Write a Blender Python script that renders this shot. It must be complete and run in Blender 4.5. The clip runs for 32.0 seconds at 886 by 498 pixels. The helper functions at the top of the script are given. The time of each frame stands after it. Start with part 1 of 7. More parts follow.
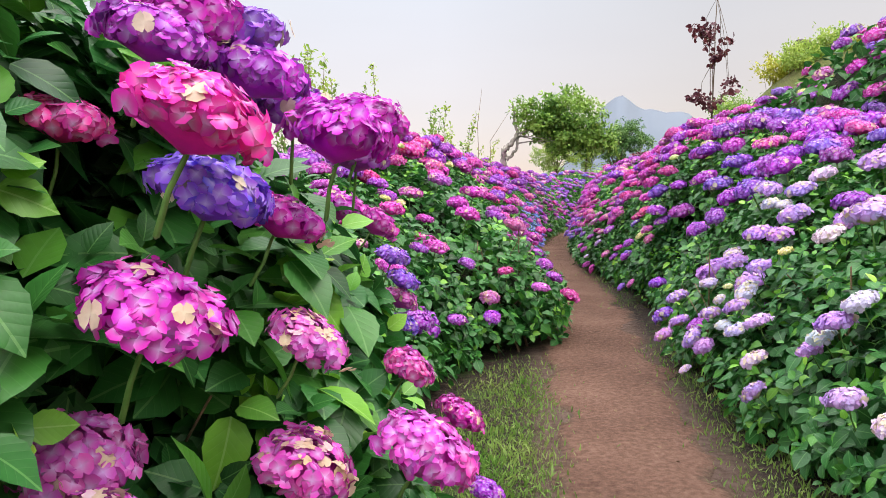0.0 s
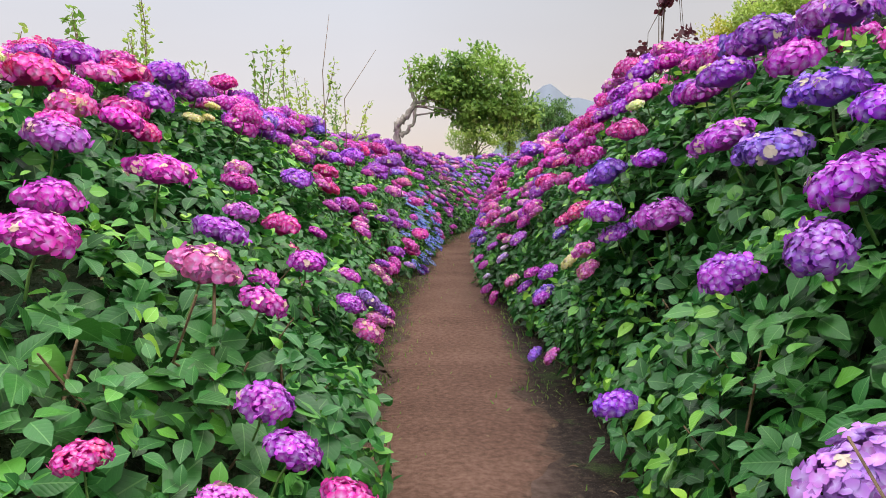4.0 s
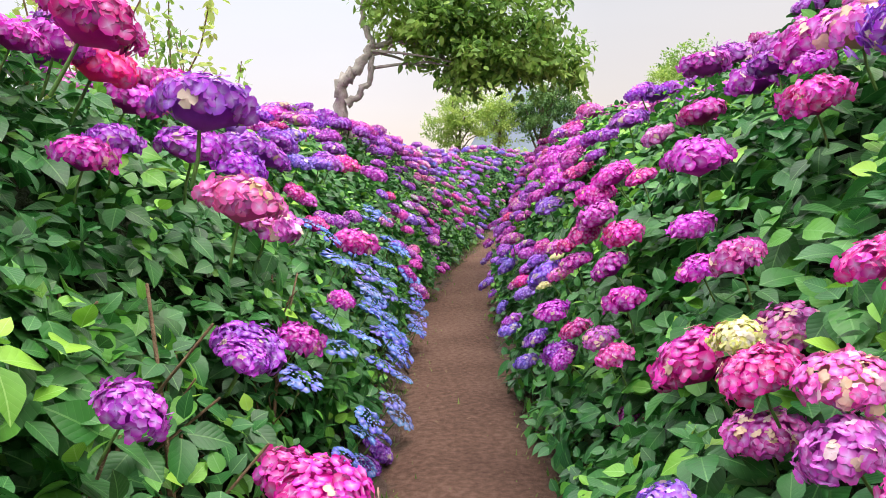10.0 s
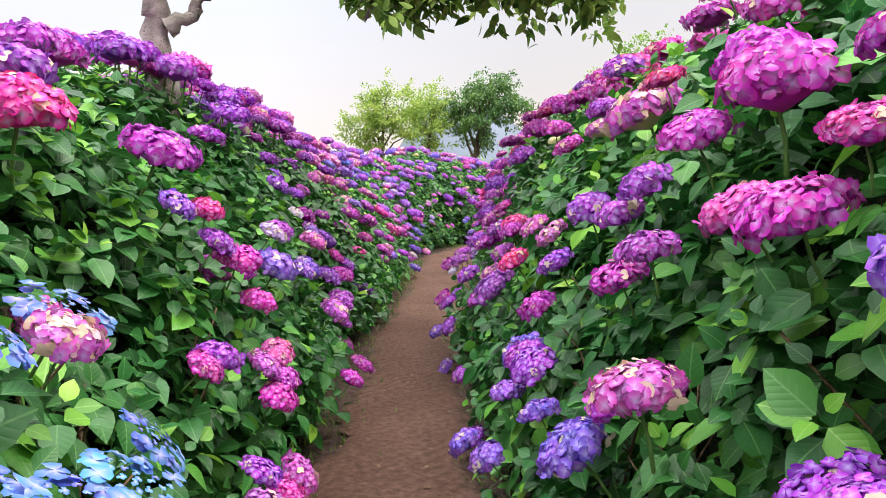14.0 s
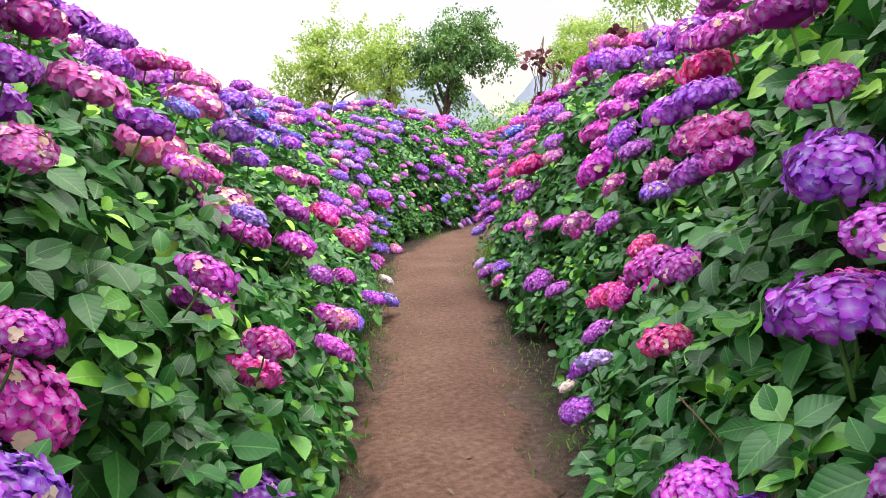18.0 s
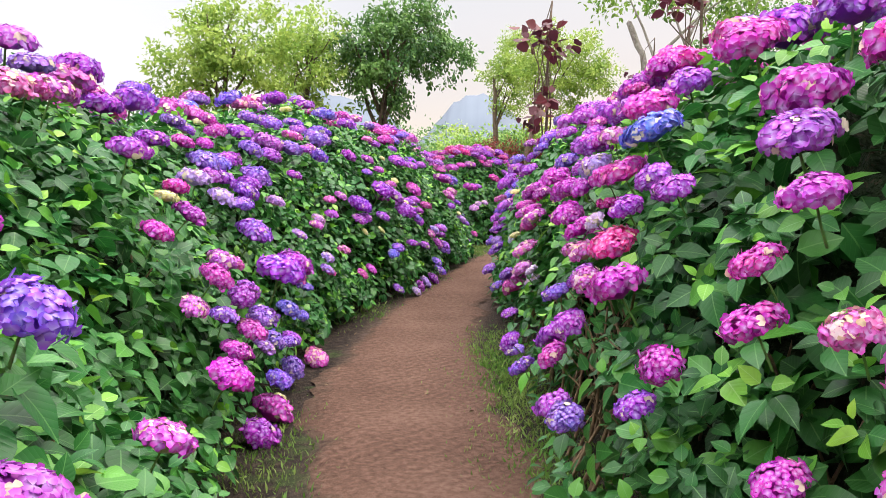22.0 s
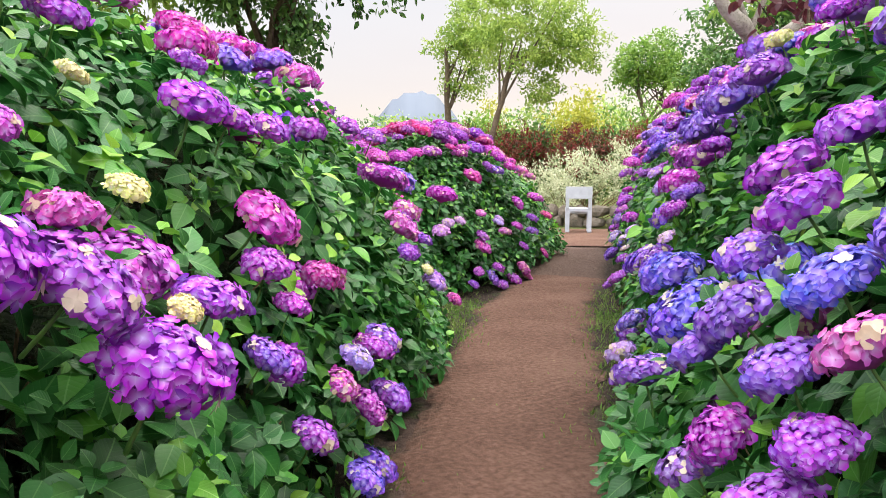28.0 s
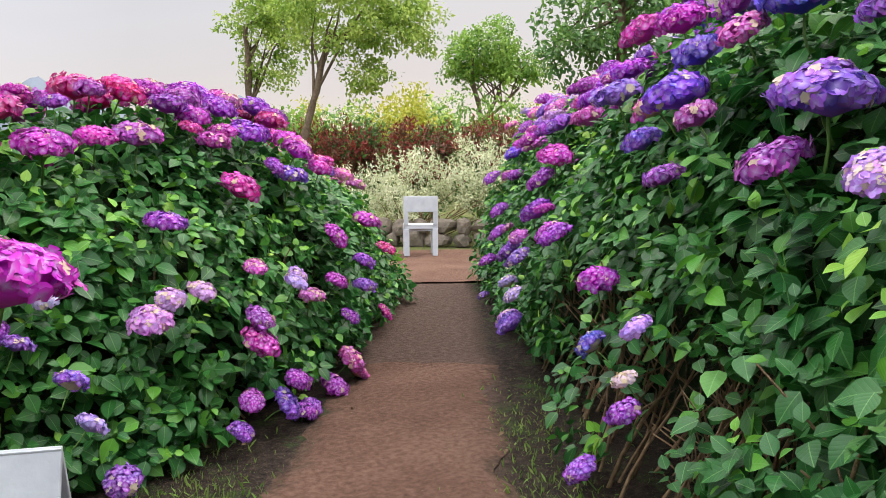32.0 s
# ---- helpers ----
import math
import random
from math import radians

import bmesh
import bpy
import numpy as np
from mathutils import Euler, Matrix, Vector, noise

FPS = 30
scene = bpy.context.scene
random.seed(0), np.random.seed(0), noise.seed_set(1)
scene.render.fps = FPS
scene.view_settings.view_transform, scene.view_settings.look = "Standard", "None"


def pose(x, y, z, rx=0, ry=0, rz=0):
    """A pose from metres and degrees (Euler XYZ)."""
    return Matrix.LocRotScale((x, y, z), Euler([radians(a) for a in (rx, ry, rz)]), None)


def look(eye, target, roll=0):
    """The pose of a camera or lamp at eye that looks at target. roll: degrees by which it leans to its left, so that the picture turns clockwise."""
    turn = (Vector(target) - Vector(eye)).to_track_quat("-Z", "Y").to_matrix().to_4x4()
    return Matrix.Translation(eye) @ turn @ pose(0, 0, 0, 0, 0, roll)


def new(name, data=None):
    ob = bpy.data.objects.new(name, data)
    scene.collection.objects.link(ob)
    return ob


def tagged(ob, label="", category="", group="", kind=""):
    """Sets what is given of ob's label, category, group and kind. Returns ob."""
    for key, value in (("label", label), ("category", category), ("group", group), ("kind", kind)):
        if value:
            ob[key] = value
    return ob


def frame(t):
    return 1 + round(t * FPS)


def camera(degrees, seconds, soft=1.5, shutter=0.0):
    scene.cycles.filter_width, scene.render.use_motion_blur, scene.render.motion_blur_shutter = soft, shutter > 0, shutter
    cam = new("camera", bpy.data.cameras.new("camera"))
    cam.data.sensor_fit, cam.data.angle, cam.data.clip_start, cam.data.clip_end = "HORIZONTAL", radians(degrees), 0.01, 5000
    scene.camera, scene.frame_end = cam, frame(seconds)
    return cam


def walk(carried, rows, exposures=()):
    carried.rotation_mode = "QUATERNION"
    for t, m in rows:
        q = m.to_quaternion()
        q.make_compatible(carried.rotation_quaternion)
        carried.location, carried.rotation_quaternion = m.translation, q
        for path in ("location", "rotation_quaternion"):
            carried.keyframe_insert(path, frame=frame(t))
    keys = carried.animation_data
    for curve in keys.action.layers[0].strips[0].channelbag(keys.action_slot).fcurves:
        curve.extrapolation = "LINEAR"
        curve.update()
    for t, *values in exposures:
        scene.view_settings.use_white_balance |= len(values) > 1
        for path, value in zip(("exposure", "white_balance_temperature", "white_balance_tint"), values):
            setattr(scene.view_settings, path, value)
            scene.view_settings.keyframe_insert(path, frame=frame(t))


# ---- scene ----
cam = camera(60.6, 32.0, 0.8)
PATH = [
    (0, (-0.000, -0.000, 1.189), (-0.000, 4.986, 0.816), -0.34),
    (0.5, (0.161, 0.452, 1.185), (0.235, 5.441, 0.864), -0.06),
    (1, (0.307, 0.927, 1.203), (0.426, 5.918, 0.920), 0.08),
    (1.5, (0.434, 1.410, 1.183), (0.616, 6.396, 0.866), 0.49),
    (2, (0.536, 1.915, 1.158), (0.809, 6.896, 0.807), 0.21),
    (2.5, (0.674, 2.405, 1.157), (1.017, 7.380, 0.797), -0.10),
    (3, (0.818, 2.894, 1.151), (1.227, 7.863, 0.778), 0.00),
    (3.5, (0.919, 3.406, 1.135), (1.395, 8.366, 0.724), -0.08),
    (5.5, (1.221, 5.420, 1.265), (1.550, 10.378, 0.707), -0.70),
    (6, (1.274, 5.912, 1.256), (1.592, 10.877, 0.758), -0.79),
    (6.5, (1.323, 6.423, 1.238), (1.602, 11.394, 0.777), -0.69),
    (7, (1.353, 6.939, 1.220), (1.611, 11.913, 0.774), -0.38),
    (7.5, (1.354, 7.460, 1.195), (1.609, 12.434, 0.750), -0.67),
    (8, (1.376, 7.973, 1.177), (1.636, 12.947, 0.736), -0.51),
    (8.5, (1.395, 8.499, 1.165), (1.715, 13.470, 0.736), -0.60),
    (9, (1.426, 9.028, 1.170), (1.839, 13.990, 0.712), -0.75),
    (9.5, (1.478, 9.548, 1.160), (1.998, 14.498, 0.681), -0.71),
    (10, (1.510, 10.048, 1.160), (2.136, 14.987, 0.697), -0.60),
    (10.5, (1.572, 10.528, 1.154), (2.263, 15.458, 0.682), -0.15),
    (11, (1.643, 11.007, 1.149), (2.365, 15.931, 0.669), 0.21),
    (11.5, (1.709, 11.507, 1.145), (2.455, 16.429, 0.681), 0.12),
    (12, (1.795, 12.001, 1.112), (2.580, 16.920, 0.676), 0.00),
    (12.5, (1.837, 12.500, 1.094), (2.711, 17.405, 0.675), -0.40),
    (13, (1.903, 12.985, 1.095), (2.865, 17.874, 0.682), -0.58),
    (13.5, (1.984, 13.449, 1.093), (3.045, 18.319, 0.694), -0.35),
    (14, (2.033, 13.926, 1.069), (3.171, 18.780, 0.692), -0.40),
    (14.5, (2.088, 14.400, 1.056), (3.260, 19.244, 0.652), 0.45),
    (16.5, (2.375, 16.368, 1.147), (3.621, 21.167, 0.503), -1.20),
    (17, (2.455, 16.861, 1.160), (3.743, 21.645, 0.483), -1.13),
    (17.5, (2.559, 17.351, 1.161), (3.915, 22.118, 0.498), -0.85),
    (18, (2.655, 17.854, 1.152), (4.091, 22.603, 0.533), -0.91),
    (18.5, (2.789, 18.356, 1.129), (4.297, 23.089, 0.561), -0.55),
    (19, (2.882, 18.862, 1.122), (4.475, 23.572, 0.602), -0.46),
    (19.5, (2.996, 19.384, 1.137), (4.650, 24.077, 0.646), -0.34),
    (20, (3.134, 19.893, 1.145), (4.823, 24.575, 0.666), -0.00),
    (20.5, (3.234, 20.405, 1.148), (4.978, 25.066, 0.671), -0.00),
    (21, (3.357, 20.910, 1.151), (5.171, 25.543, 0.651), 0.19),
    (21.5, (3.475, 21.411, 1.163), (5.362, 26.013, 0.656), 0.30),
    (22, (3.589, 21.910, 1.181), (5.542, 26.489, 0.715), 0.28),
    (22.5, (3.754, 22.396, 1.181), (5.750, 26.961, 0.759), 0.46),
    (23, (3.932, 22.884, 1.169), (5.989, 27.423, 0.760), 0.67),
    (23.5, (4.129, 23.347, 1.180), (6.243, 27.858, 0.758), 0.86),
    (24, (4.319, 23.822, 1.190), (6.492, 28.303, 0.737), 1.04),
    (24.5, (4.473, 24.341, 1.179), (6.705, 28.790, 0.708), 0.84),
    (25, (4.662, 24.827, 1.164), (6.951, 29.246, 0.678), 0.56),
    (25.5, (4.861, 25.288, 1.164), (7.205, 29.675, 0.659), 0.51),
    (27.5, (5.783, 27.067, 1.159), (8.120, 31.463, 0.695), 0.50),
    (28, (5.967, 27.526, 1.177), (8.280, 31.933, 0.700), 0.28),
    (28.5, (6.155, 27.992, 1.177), (8.502, 32.383, 0.726), 0.02),
    (29, (6.444, 28.395, 1.173), (8.893, 32.735, 0.764), 0.21),
    (29.5, (6.753, 28.791, 1.189), (9.391, 33.020, 0.788), 0.16),
    (30, (7.038, 29.218, 1.206), (9.904, 33.295, 0.793), -0.17),
    (30.5, (7.353, 29.624, 1.202), (10.414, 33.556, 0.782), -0.57),
    (31, (7.615, 30.057, 1.176), (10.806, 33.883, 0.747), -0.40),
    (31.5, (7.901, 30.473, 1.188), (11.144, 34.254, 0.751), -0.46),
    (32, (8.215, 30.871, 1.201), (11.469, 34.642, 0.760), -0.47),
]
walk(cam, [(t, look(eye, target, roll)) for t, eye, target, roll in PATH],
     exposures=[(0, -0.1), (1, -0.5), (2, -0.56), (3, -0.5), (6, 0.03), (7, -0.37), (8, -0.21), (9, -0.19), (10, 0.03), (11, 0.07), (12, 0.03), (13, 0.03), (14, 0.09), (17, 0.31), (18, 0.33), (19, 0.22), (20, 0.07), (21, 0.05), (22, 0.14), (23, -0.01), (24, 0.05), (25, 0.19), (28, 0.18), (29, 0.18), (30, -0.02), (32, -0.11)])

# ---- light ----
world = bpy.data.worlds.new("dusk_sky")
scene.world = world
world.use_nodes = True
wn, wl = world.node_tree.nodes, world.node_tree.links
wn.clear()
SUN_EL, SUN_AZ = radians(60), radians(95)
sky = wn.new("ShaderNodeTexSky")
sky.sky_type, sky.sun_disc, sky.sun_elevation, sky.sun_rotation = "NISHITA", False, SUN_EL, SUN_AZ
sky_bg = wn.new("ShaderNodeBackground")
sky_bg.inputs["Strength"].default_value = 0.04
wl.new(sky.outputs[0], sky_bg.inputs["Color"])
geo = wn.new("ShaderNodeTexCoord")
split = wn.new("ShaderNodeSeparateXYZ")
wl.new(geo.outputs["Generated"], split.inputs[0])
veil = wn.new("ShaderNodeValToRGB")
veil.color_ramp.elements[0].position, veil.color_ramp.elements[0].color = 0.0, (0.83, 0.665, 0.59, 1)
veil.color_ramp.elements[1].position, veil.color_ramp.elements[1].color = 1.0, (4.9, 4.75, 4.72, 1)
mid = veil.color_ramp.elements.new(0.11)
mid.color = (0.77, 0.68, 0.655, 1)
mid = veil.color_ramp.elements.new(0.26)
mid.color = (0.75, 0.745, 0.76, 1)
wl.new(split.outputs["Z"], veil.inputs["Fac"])
streak = wn.new("ShaderNodeTexNoise")
streak.inputs["Scale"].default_value, streak.inputs["Detail"].default_value = 2.2, 4
stretch = wn.new("ShaderNodeMapping")
stretch.inputs["Scale"].default_value = (1, 1, 5)
wl.new(geo.outputs["Generated"], stretch.inputs[0])
wl.new(stretch.outputs[0], streak.inputs["Vector"])
cloud = wn.new("ShaderNodeMixRGB")
cloud.blend_type, cloud.inputs["Fac"].default_value = "SOFT_LIGHT", 0.22
wl.new(veil.outputs[0], cloud.inputs["Color1"])
wl.new(streak.outputs["Fac"], cloud.inputs["Color2"])
veil_bg = wn.new("ShaderNodeBackground")
veil_bg.inputs["Strength"].default_value = 0.92
side_x = wn.new("ShaderNodeMath")
side_x.operation = "MULTIPLY_ADD"
side_x.inputs[1].default_value, side_x.inputs[2].default_value = 0.5, 0.5
wl.new(split.outputs["X"], side_x.inputs[0])
glow_side = wn.new("ShaderNodeValToRGB")
glow_side.color_ramp.elements[0].position, glow_side.color_ramp.elements[0].color = 0.5, (1.16, 1.17, 1.20, 1)
glow_side.color_ramp.elements[1].position, glow_side.color_ramp.elements[1].color = 0.85, (1.04, 0.96, 0.87, 1)
glow_side.color_ramp.elements.new(0.66).color = (0.97, 0.94, 0.90, 1)
wl.new(side_x.outputs[0], glow_side.inputs["Fac"])
tint = wn.new("ShaderNodeMixRGB")
tint.blend_type, tint.inputs["Fac"].default_value = "MULTIPLY", 1.0
wl.new(cloud.outputs[0], tint.inputs["Color1"])
wl.new(glow_side.outputs[0], tint.inputs["Color2"])
wl.new(tint.outputs[0], veil_bg.inputs["Color"])
add = wn.new("ShaderNodeAddShader")
wl.new(sky_bg.outputs[0], add.inputs[0])
wl.new(veil_bg.outputs[0], add.inputs[1])
wout = wn.new("ShaderNodeOutputWorld")
wl.new(add.outputs[0], wout.inputs["Surface"])

sun = new("sun", bpy.data.lights.new("sun", "SUN"))
sun.data.energy, sun.data.angle, sun.data.color = 1.8, radians(34), (1.0, 0.955, 0.90)
sun.matrix_world = look((0, 0, 0), (-math.sin(SUN_AZ) * math.cos(SUN_EL), -math.cos(SUN_AZ) * math.cos(SUN_EL), -math.sin(SUN_EL)))


# ---- materials ----
def srgb(r, g, b, a=1.0):
    return tuple((c / 255 / 12.92) if c / 255 <= 0.04045 else ((c / 255 + 0.055) / 1.055) ** 2.4 for c in (r, g, b)) + (a,)


class Mat:
    """A small wrapper that keeps node building short."""

    def __init__(self, name, rough=0.7, spec=0.5):
        self.m = bpy.data.materials.new(name)
        self.m.use_nodes = True
        self.n, self.l = self.m.node_tree.nodes, self.m.node_tree.links
        self.b = self.n["Principled BSDF"]
        self.out = self.n["Material Output"]
        self.b.inputs["Roughness"].default_value = rough
        self.b.inputs["Specular IOR Level"].default_value = spec

    def node(self, kind, **values):
        n = self.n.new(kind)
        for k, v in values.items():
            n.inputs[k.replace("_", " ")].default_value = v
        return n

    def link(self, a, b):
        self.l.new(a, b)

    def noise(self, scale, detail=4, vector=None, rough=0.55):
        n = self.node("ShaderNodeTexNoise", Scale=scale, Detail=detail, Roughness=rough)
        self.link(vector or self.coord("Object"), n.inputs["Vector"])
        return n.outputs["Fac"]

    def coord(self, kind):
        return self.n.new("ShaderNodeTexCoord").outputs[kind]

    def place(self):
        return self.n.new("ShaderNodeNewGeometry").outputs["Position"]

    def ramp(self, fac, *stops):
        r = self.n.new("ShaderNodeValToRGB")
        e = r.color_ramp.elements
        e[0].position, e[0].color = stops[0]
        e[1].position, e[1].color = stops[-1]
        for p, c in stops[1:-1]:
            e.new(p).color = c
        self.link(fac, r.inputs["Fac"])
        return r.outputs["Color"]

    def mix(self, fac, a, b, blend="MIX"):
        m = self.n.new("ShaderNodeMixRGB")
        m.blend_type = blend
        for key, v in (("Fac", fac), ("Color1", a), ("Color2", b)):
            if isinstance(v, (int, float)):
                m.inputs[key].default_value = v if key == "Fac" else (v, v, v, 1)
            elif isinstance(v, tuple):
                m.inputs[key].default_value = v
            else:
                self.link(v, m.inputs[key])
        return m.outputs["Color"]

    def math(self, op, a, b=0.0):
        m = self.n.new("ShaderNodeMath")
        m.operation = op
        for i, v in enumerate((a, b)):
            if isinstance(v, (int, float)):
                m.inputs[i].default_value = v
            else:
                self.link(v, m.inputs[i])
        return m.outputs[0]

    def color(self, socket):
        self.link(socket, self.b.inputs["Base Color"])
        return socket

    def bump(self, height, strength=0.3, distance=0.01):
        bp = self.node("ShaderNodeBump", Strength=strength, Distance=distance)
        self.link(height, bp.inputs["Height"])
        self.link(bp.outputs[0], self.b.inputs["Normal"])

    def thin(self, socket, amount):
        """Lets light through: leaf and petal."""
        t = self.n.new("ShaderNodeBsdfTranslucent")
        self.link(socket, t.inputs["Color"])
        m = self.node("ShaderNodeMixShader", Fac=amount)
        self.link(self.b.outputs[0], m.inputs[1])
        self.link(t.outputs[0], m.inputs[2])
        self.link(m.outputs[0], self.out.inputs["Surface"])


def leaf_material(name, dark, mid_, light, vein, gloss=0.42, through_=0.28, veined=True):
    m = Mat(name, gloss, 0.4)
    island = m.n.new("ShaderNodeNewGeometry").outputs["Random Per Island"]
    one = m.n.new("ShaderNodeObjectInfo").outputs["Random"]
    r = m.math("FRACT", m.math("ADD", island, one))
    base = m.ramp(r, (0.0, dark), (0.45, mid_), (0.8, mid_), (1.0, light))
    patch = m.noise(2.2, 2, m.place())
    base = m.mix(m.math("MULTIPLY", m.math("POWER", patch, 2.0), 0.5), base, light, "MIX") if veined else m.mix(m.math("MULTIPLY", m.ramp(m.noise(1.7, 4, m.place()), (0.42, (0, 0, 0, 1)), (0.66, (1, 1, 1, 1))), 0.75), base, light, "MIX")
    blotch = m.noise(38, 3)
    base = m.mix(0.35, base, m.ramp(blotch, (0.3, (0.55, 0.6, 0.55, 1)), (0.7, (1, 1, 1, 1))), "MULTIPLY")
    if veined:
        uv = m.n.new("ShaderNodeUVMap").outputs[0]
        s = m.n.new("ShaderNodeSeparateXYZ")
        m.link(uv, s.inputs[0])
        across = m.math("ABSOLUTE", m.math("SUBTRACT", s.outputs["X"], 0.5))
        slant = m.math("SUBTRACT", s.outputs["Y"], m.math("MULTIPLY", across, 0.75))
        wave = m.math("ABSOLUTE", m.math("SINE", m.math("MULTIPLY", slant, 21.0)))
        side = m.math("LESS_THAN", wave, 0.14)
        rib = m.math("LESS_THAN", across, 0.022)
        lines = m.math("MAXIMUM", m.math("MULTIPLY", side, 0.22), rib)
        base = m.mix(m.math("MULTIPLY", lines, 0.45), base, vein)
        m.bump(m.math("ADD", m.math("POWER", wave, 0.5), m.noise(60, 2)), 0.13, 0.005)
    m.color(base)
    m.thin(base, through_)
    return m.m


def petal_material(name):
    """Colour of each head comes from its object colour; its alpha is the share of cream, half-open florets."""
    m = Mat(name, 0.6, 0.25)
    info = m.n.new("ShaderNodeObjectInfo")
    island = m.n.new("ShaderNodeNewGeometry").outputs["Random Per Island"]
    uv = m.n.new("ShaderNodeUVMap").outputs[0]
    s = m.n.new("ShaderNodeSeparateXYZ")
    m.link(uv, s.inputs[0])
    hue = m.n.new("ShaderNodeHueSaturation")
    m.link(info.outputs["Color"], hue.inputs["Color"])
    drift = m.math("MULTIPLY", m.math("SUBTRACT", m.noise(2.6, 2), 0.5), 0.08)
    m.link(m.math("ADD", m.math("ADD", m.math("MULTIPLY", m.math("FRACT", m.math("MULTIPLY", island, 7.31)), 0.05), 0.475), drift), hue.inputs["Hue"])
    m.link(m.math("ADD", m.math("MULTIPLY", m.math("FRACT", m.math("MULTIPLY", island, 3.77)), 0.62), 0.76), hue.inputs["Value"])
    tip = hue.outputs[0]
    pale = m.mix(0.72, tip, srgb(222, 212, 250))
    body = m.mix(m.math("MULTIPLY", m.math("POWER", m.math("SUBTRACT", 1.0, s.outputs["X"]), 2.0), 0.9), tip, pale)
    cream = m.ramp(m.math("FRACT", m.math("MULTIPLY", island, 11.3)), (0.0, srgb(236, 224, 180)), (0.6, srgb(220, 212, 138)), (1.0, srgb(236, 216, 226)))
    share = m.math("LESS_THAN", island, m.math("MULTIPLY", info.outputs["Alpha"], m.math("ADD", 0.35, m.math("MULTIPLY", m.math("POWER", s.outputs["Y"], 2.0), 1.5))))
    body = m.mix(m.math("MULTIPLY", share, 0.72), body, cream)
    uvn = m.noise(16, 3)
    body = m.mix(0.18, body, m.ramp(uvn, (0.3, (0.35, 0.3, 0.35, 1)), (0.7, (1, 1, 1, 1))), "MULTIPLY")
    m.color(body)
    m.bump(uvn, 0.25, 0.002)
    m.thin(body, 0.22)
    return m.m


def plain_material(name, c1, c2, scale=14, rough=0.85, bump=0.5, world_place=True, fine=None, distance=0.01):
    m = Mat(name, rough, 0.3)
    v = m.place() if world_place else m.coord("Object")
    a, b = m.noise(scale, 5, v), m.noise(scale * 0.13, 3, v)
    base = m.ramp(m.math("ADD", m.math("MULTIPLY", a, 0.6), m.math("MULTIPLY", b, 0.4)), (0.32, c1), (0.68, c2))
    if fine:
        base = m.mix(m.math("MULTIPLY", m.math("GREATER_THAN", m.noise(scale * 4, 2, v), 0.62), 0.6), base, fine)
    m.color(base)
    m.bump(m.math("ADD", a, m.noise(scale * 5, 3, v)), bump, distance)
    return m.m


LEAF = leaf_material("hydrangea_leaf", srgb(16, 60, 36), srgb(38, 103, 50), srgb(104, 172, 58), srgb(120, 174, 98), 0.40, 0.21)
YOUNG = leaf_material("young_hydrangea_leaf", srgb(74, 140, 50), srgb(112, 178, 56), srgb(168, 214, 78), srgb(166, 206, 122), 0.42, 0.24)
TREE_LEAF = leaf_material("tree_leaf", srgb(70, 108, 46), srgb(114, 156, 66), srgb(168, 198, 92), srgb(120, 150, 80), 0.5, 0.35, False)
PALE_LEAF = leaf_material("young_tree_leaf", srgb(104, 138, 60), srgb(148, 178, 80), srgb(194, 210, 108), srgb(150, 170, 90), 0.55, 0.4, False)
DARK_LEAF = leaf_material("dark_tree_leaf", srgb(50, 88, 50), srgb(82, 126, 64), srgb(130, 168, 84), srgb(110, 140, 80), 0.45, 0.3, False)
YELLOW_LEAF = leaf_material("yellow_green_leaf", srgb(128, 140, 40), srgb(176, 180, 62), srgb(214, 206, 92), srgb(190, 190, 100), 0.55, 0.4, False)
PLUM_LEAF = leaf_material("plum_leaf", srgb(58, 26, 40), srgb(84, 38, 54), srgb(120, 62, 66), srgb(120, 70, 80), 0.5, 0.25, False)
RED_LEAF = leaf_material("red_tip_leaf", srgb(66, 72, 46), srgb(116, 70, 54), srgb(170, 60, 62), srgb(120, 90, 70), 0.5, 0.3, False)
CREAM_LEAF = leaf_material("variegated_leaf", srgb(150, 164, 112), srgb(206, 212, 172), srgb(236, 236, 206), srgb(200, 205, 160), 0.55, 0.3, False)
GRASS = leaf_material("grass_blade", srgb(72, 112, 42), srgb(104, 146, 56), srgb(150, 168, 88), srgb(120, 140, 80), 0.6, 0.3, False)
PETAL = petal_material("hydrangea_petal")
STALK = plain_material("green_stalk", srgb(70, 110, 50), srgb(112, 146, 74), 30, 0.6, 0.2)
WOOD = plain_material("woody_stem", srgb(92, 72, 54), srgb(150, 126, 98), 40, 0.85, 0.6)
BARK = plain_material("pale_bark", srgb(112, 104, 96), srgb(190, 182, 172), 16, 0.9, 0.9, fine=srgb(84, 76, 68))
DARK_BARK = plain_material("brown_bark", srgb(74, 60, 48), srgb(124, 108, 92), 22, 0.9, 0.9)
# dark of shaded gaps put into the colour, with brown twig flecks
CORE_SHADE = plain_material("shaded_core_filling", srgb(24, 38, 22), srgb(50, 62, 34), 9, 0.95, 1.0, fine=srgb(70, 56, 42), distance=0.05)
STONE = plain_material("field_stone", srgb(84, 78, 70), srgb(146, 134, 120), 9, 0.9, 0.8, fine=srgb(72, 66, 62))
LAVA = plain_material("dark_rock", srgb(58, 50, 50), srgb(92, 80, 78), 12, 0.9, 0.9)
PAINT = plain_material("white_paint", srgb(182, 188, 198), srgb(206, 212, 220), 8, 0.5, 0.12)
INK = plain_material("faded_red_ink", srgb(196, 120, 130), srgb(206, 150, 156), 30, 0.7, 0.1)
# distance haze is mixed into the flat colour of the hills
HILL = plain_material("hazy_hill", srgb(100, 109, 121), srgb(110, 119, 131), 0.004, 1.0, 0.0)


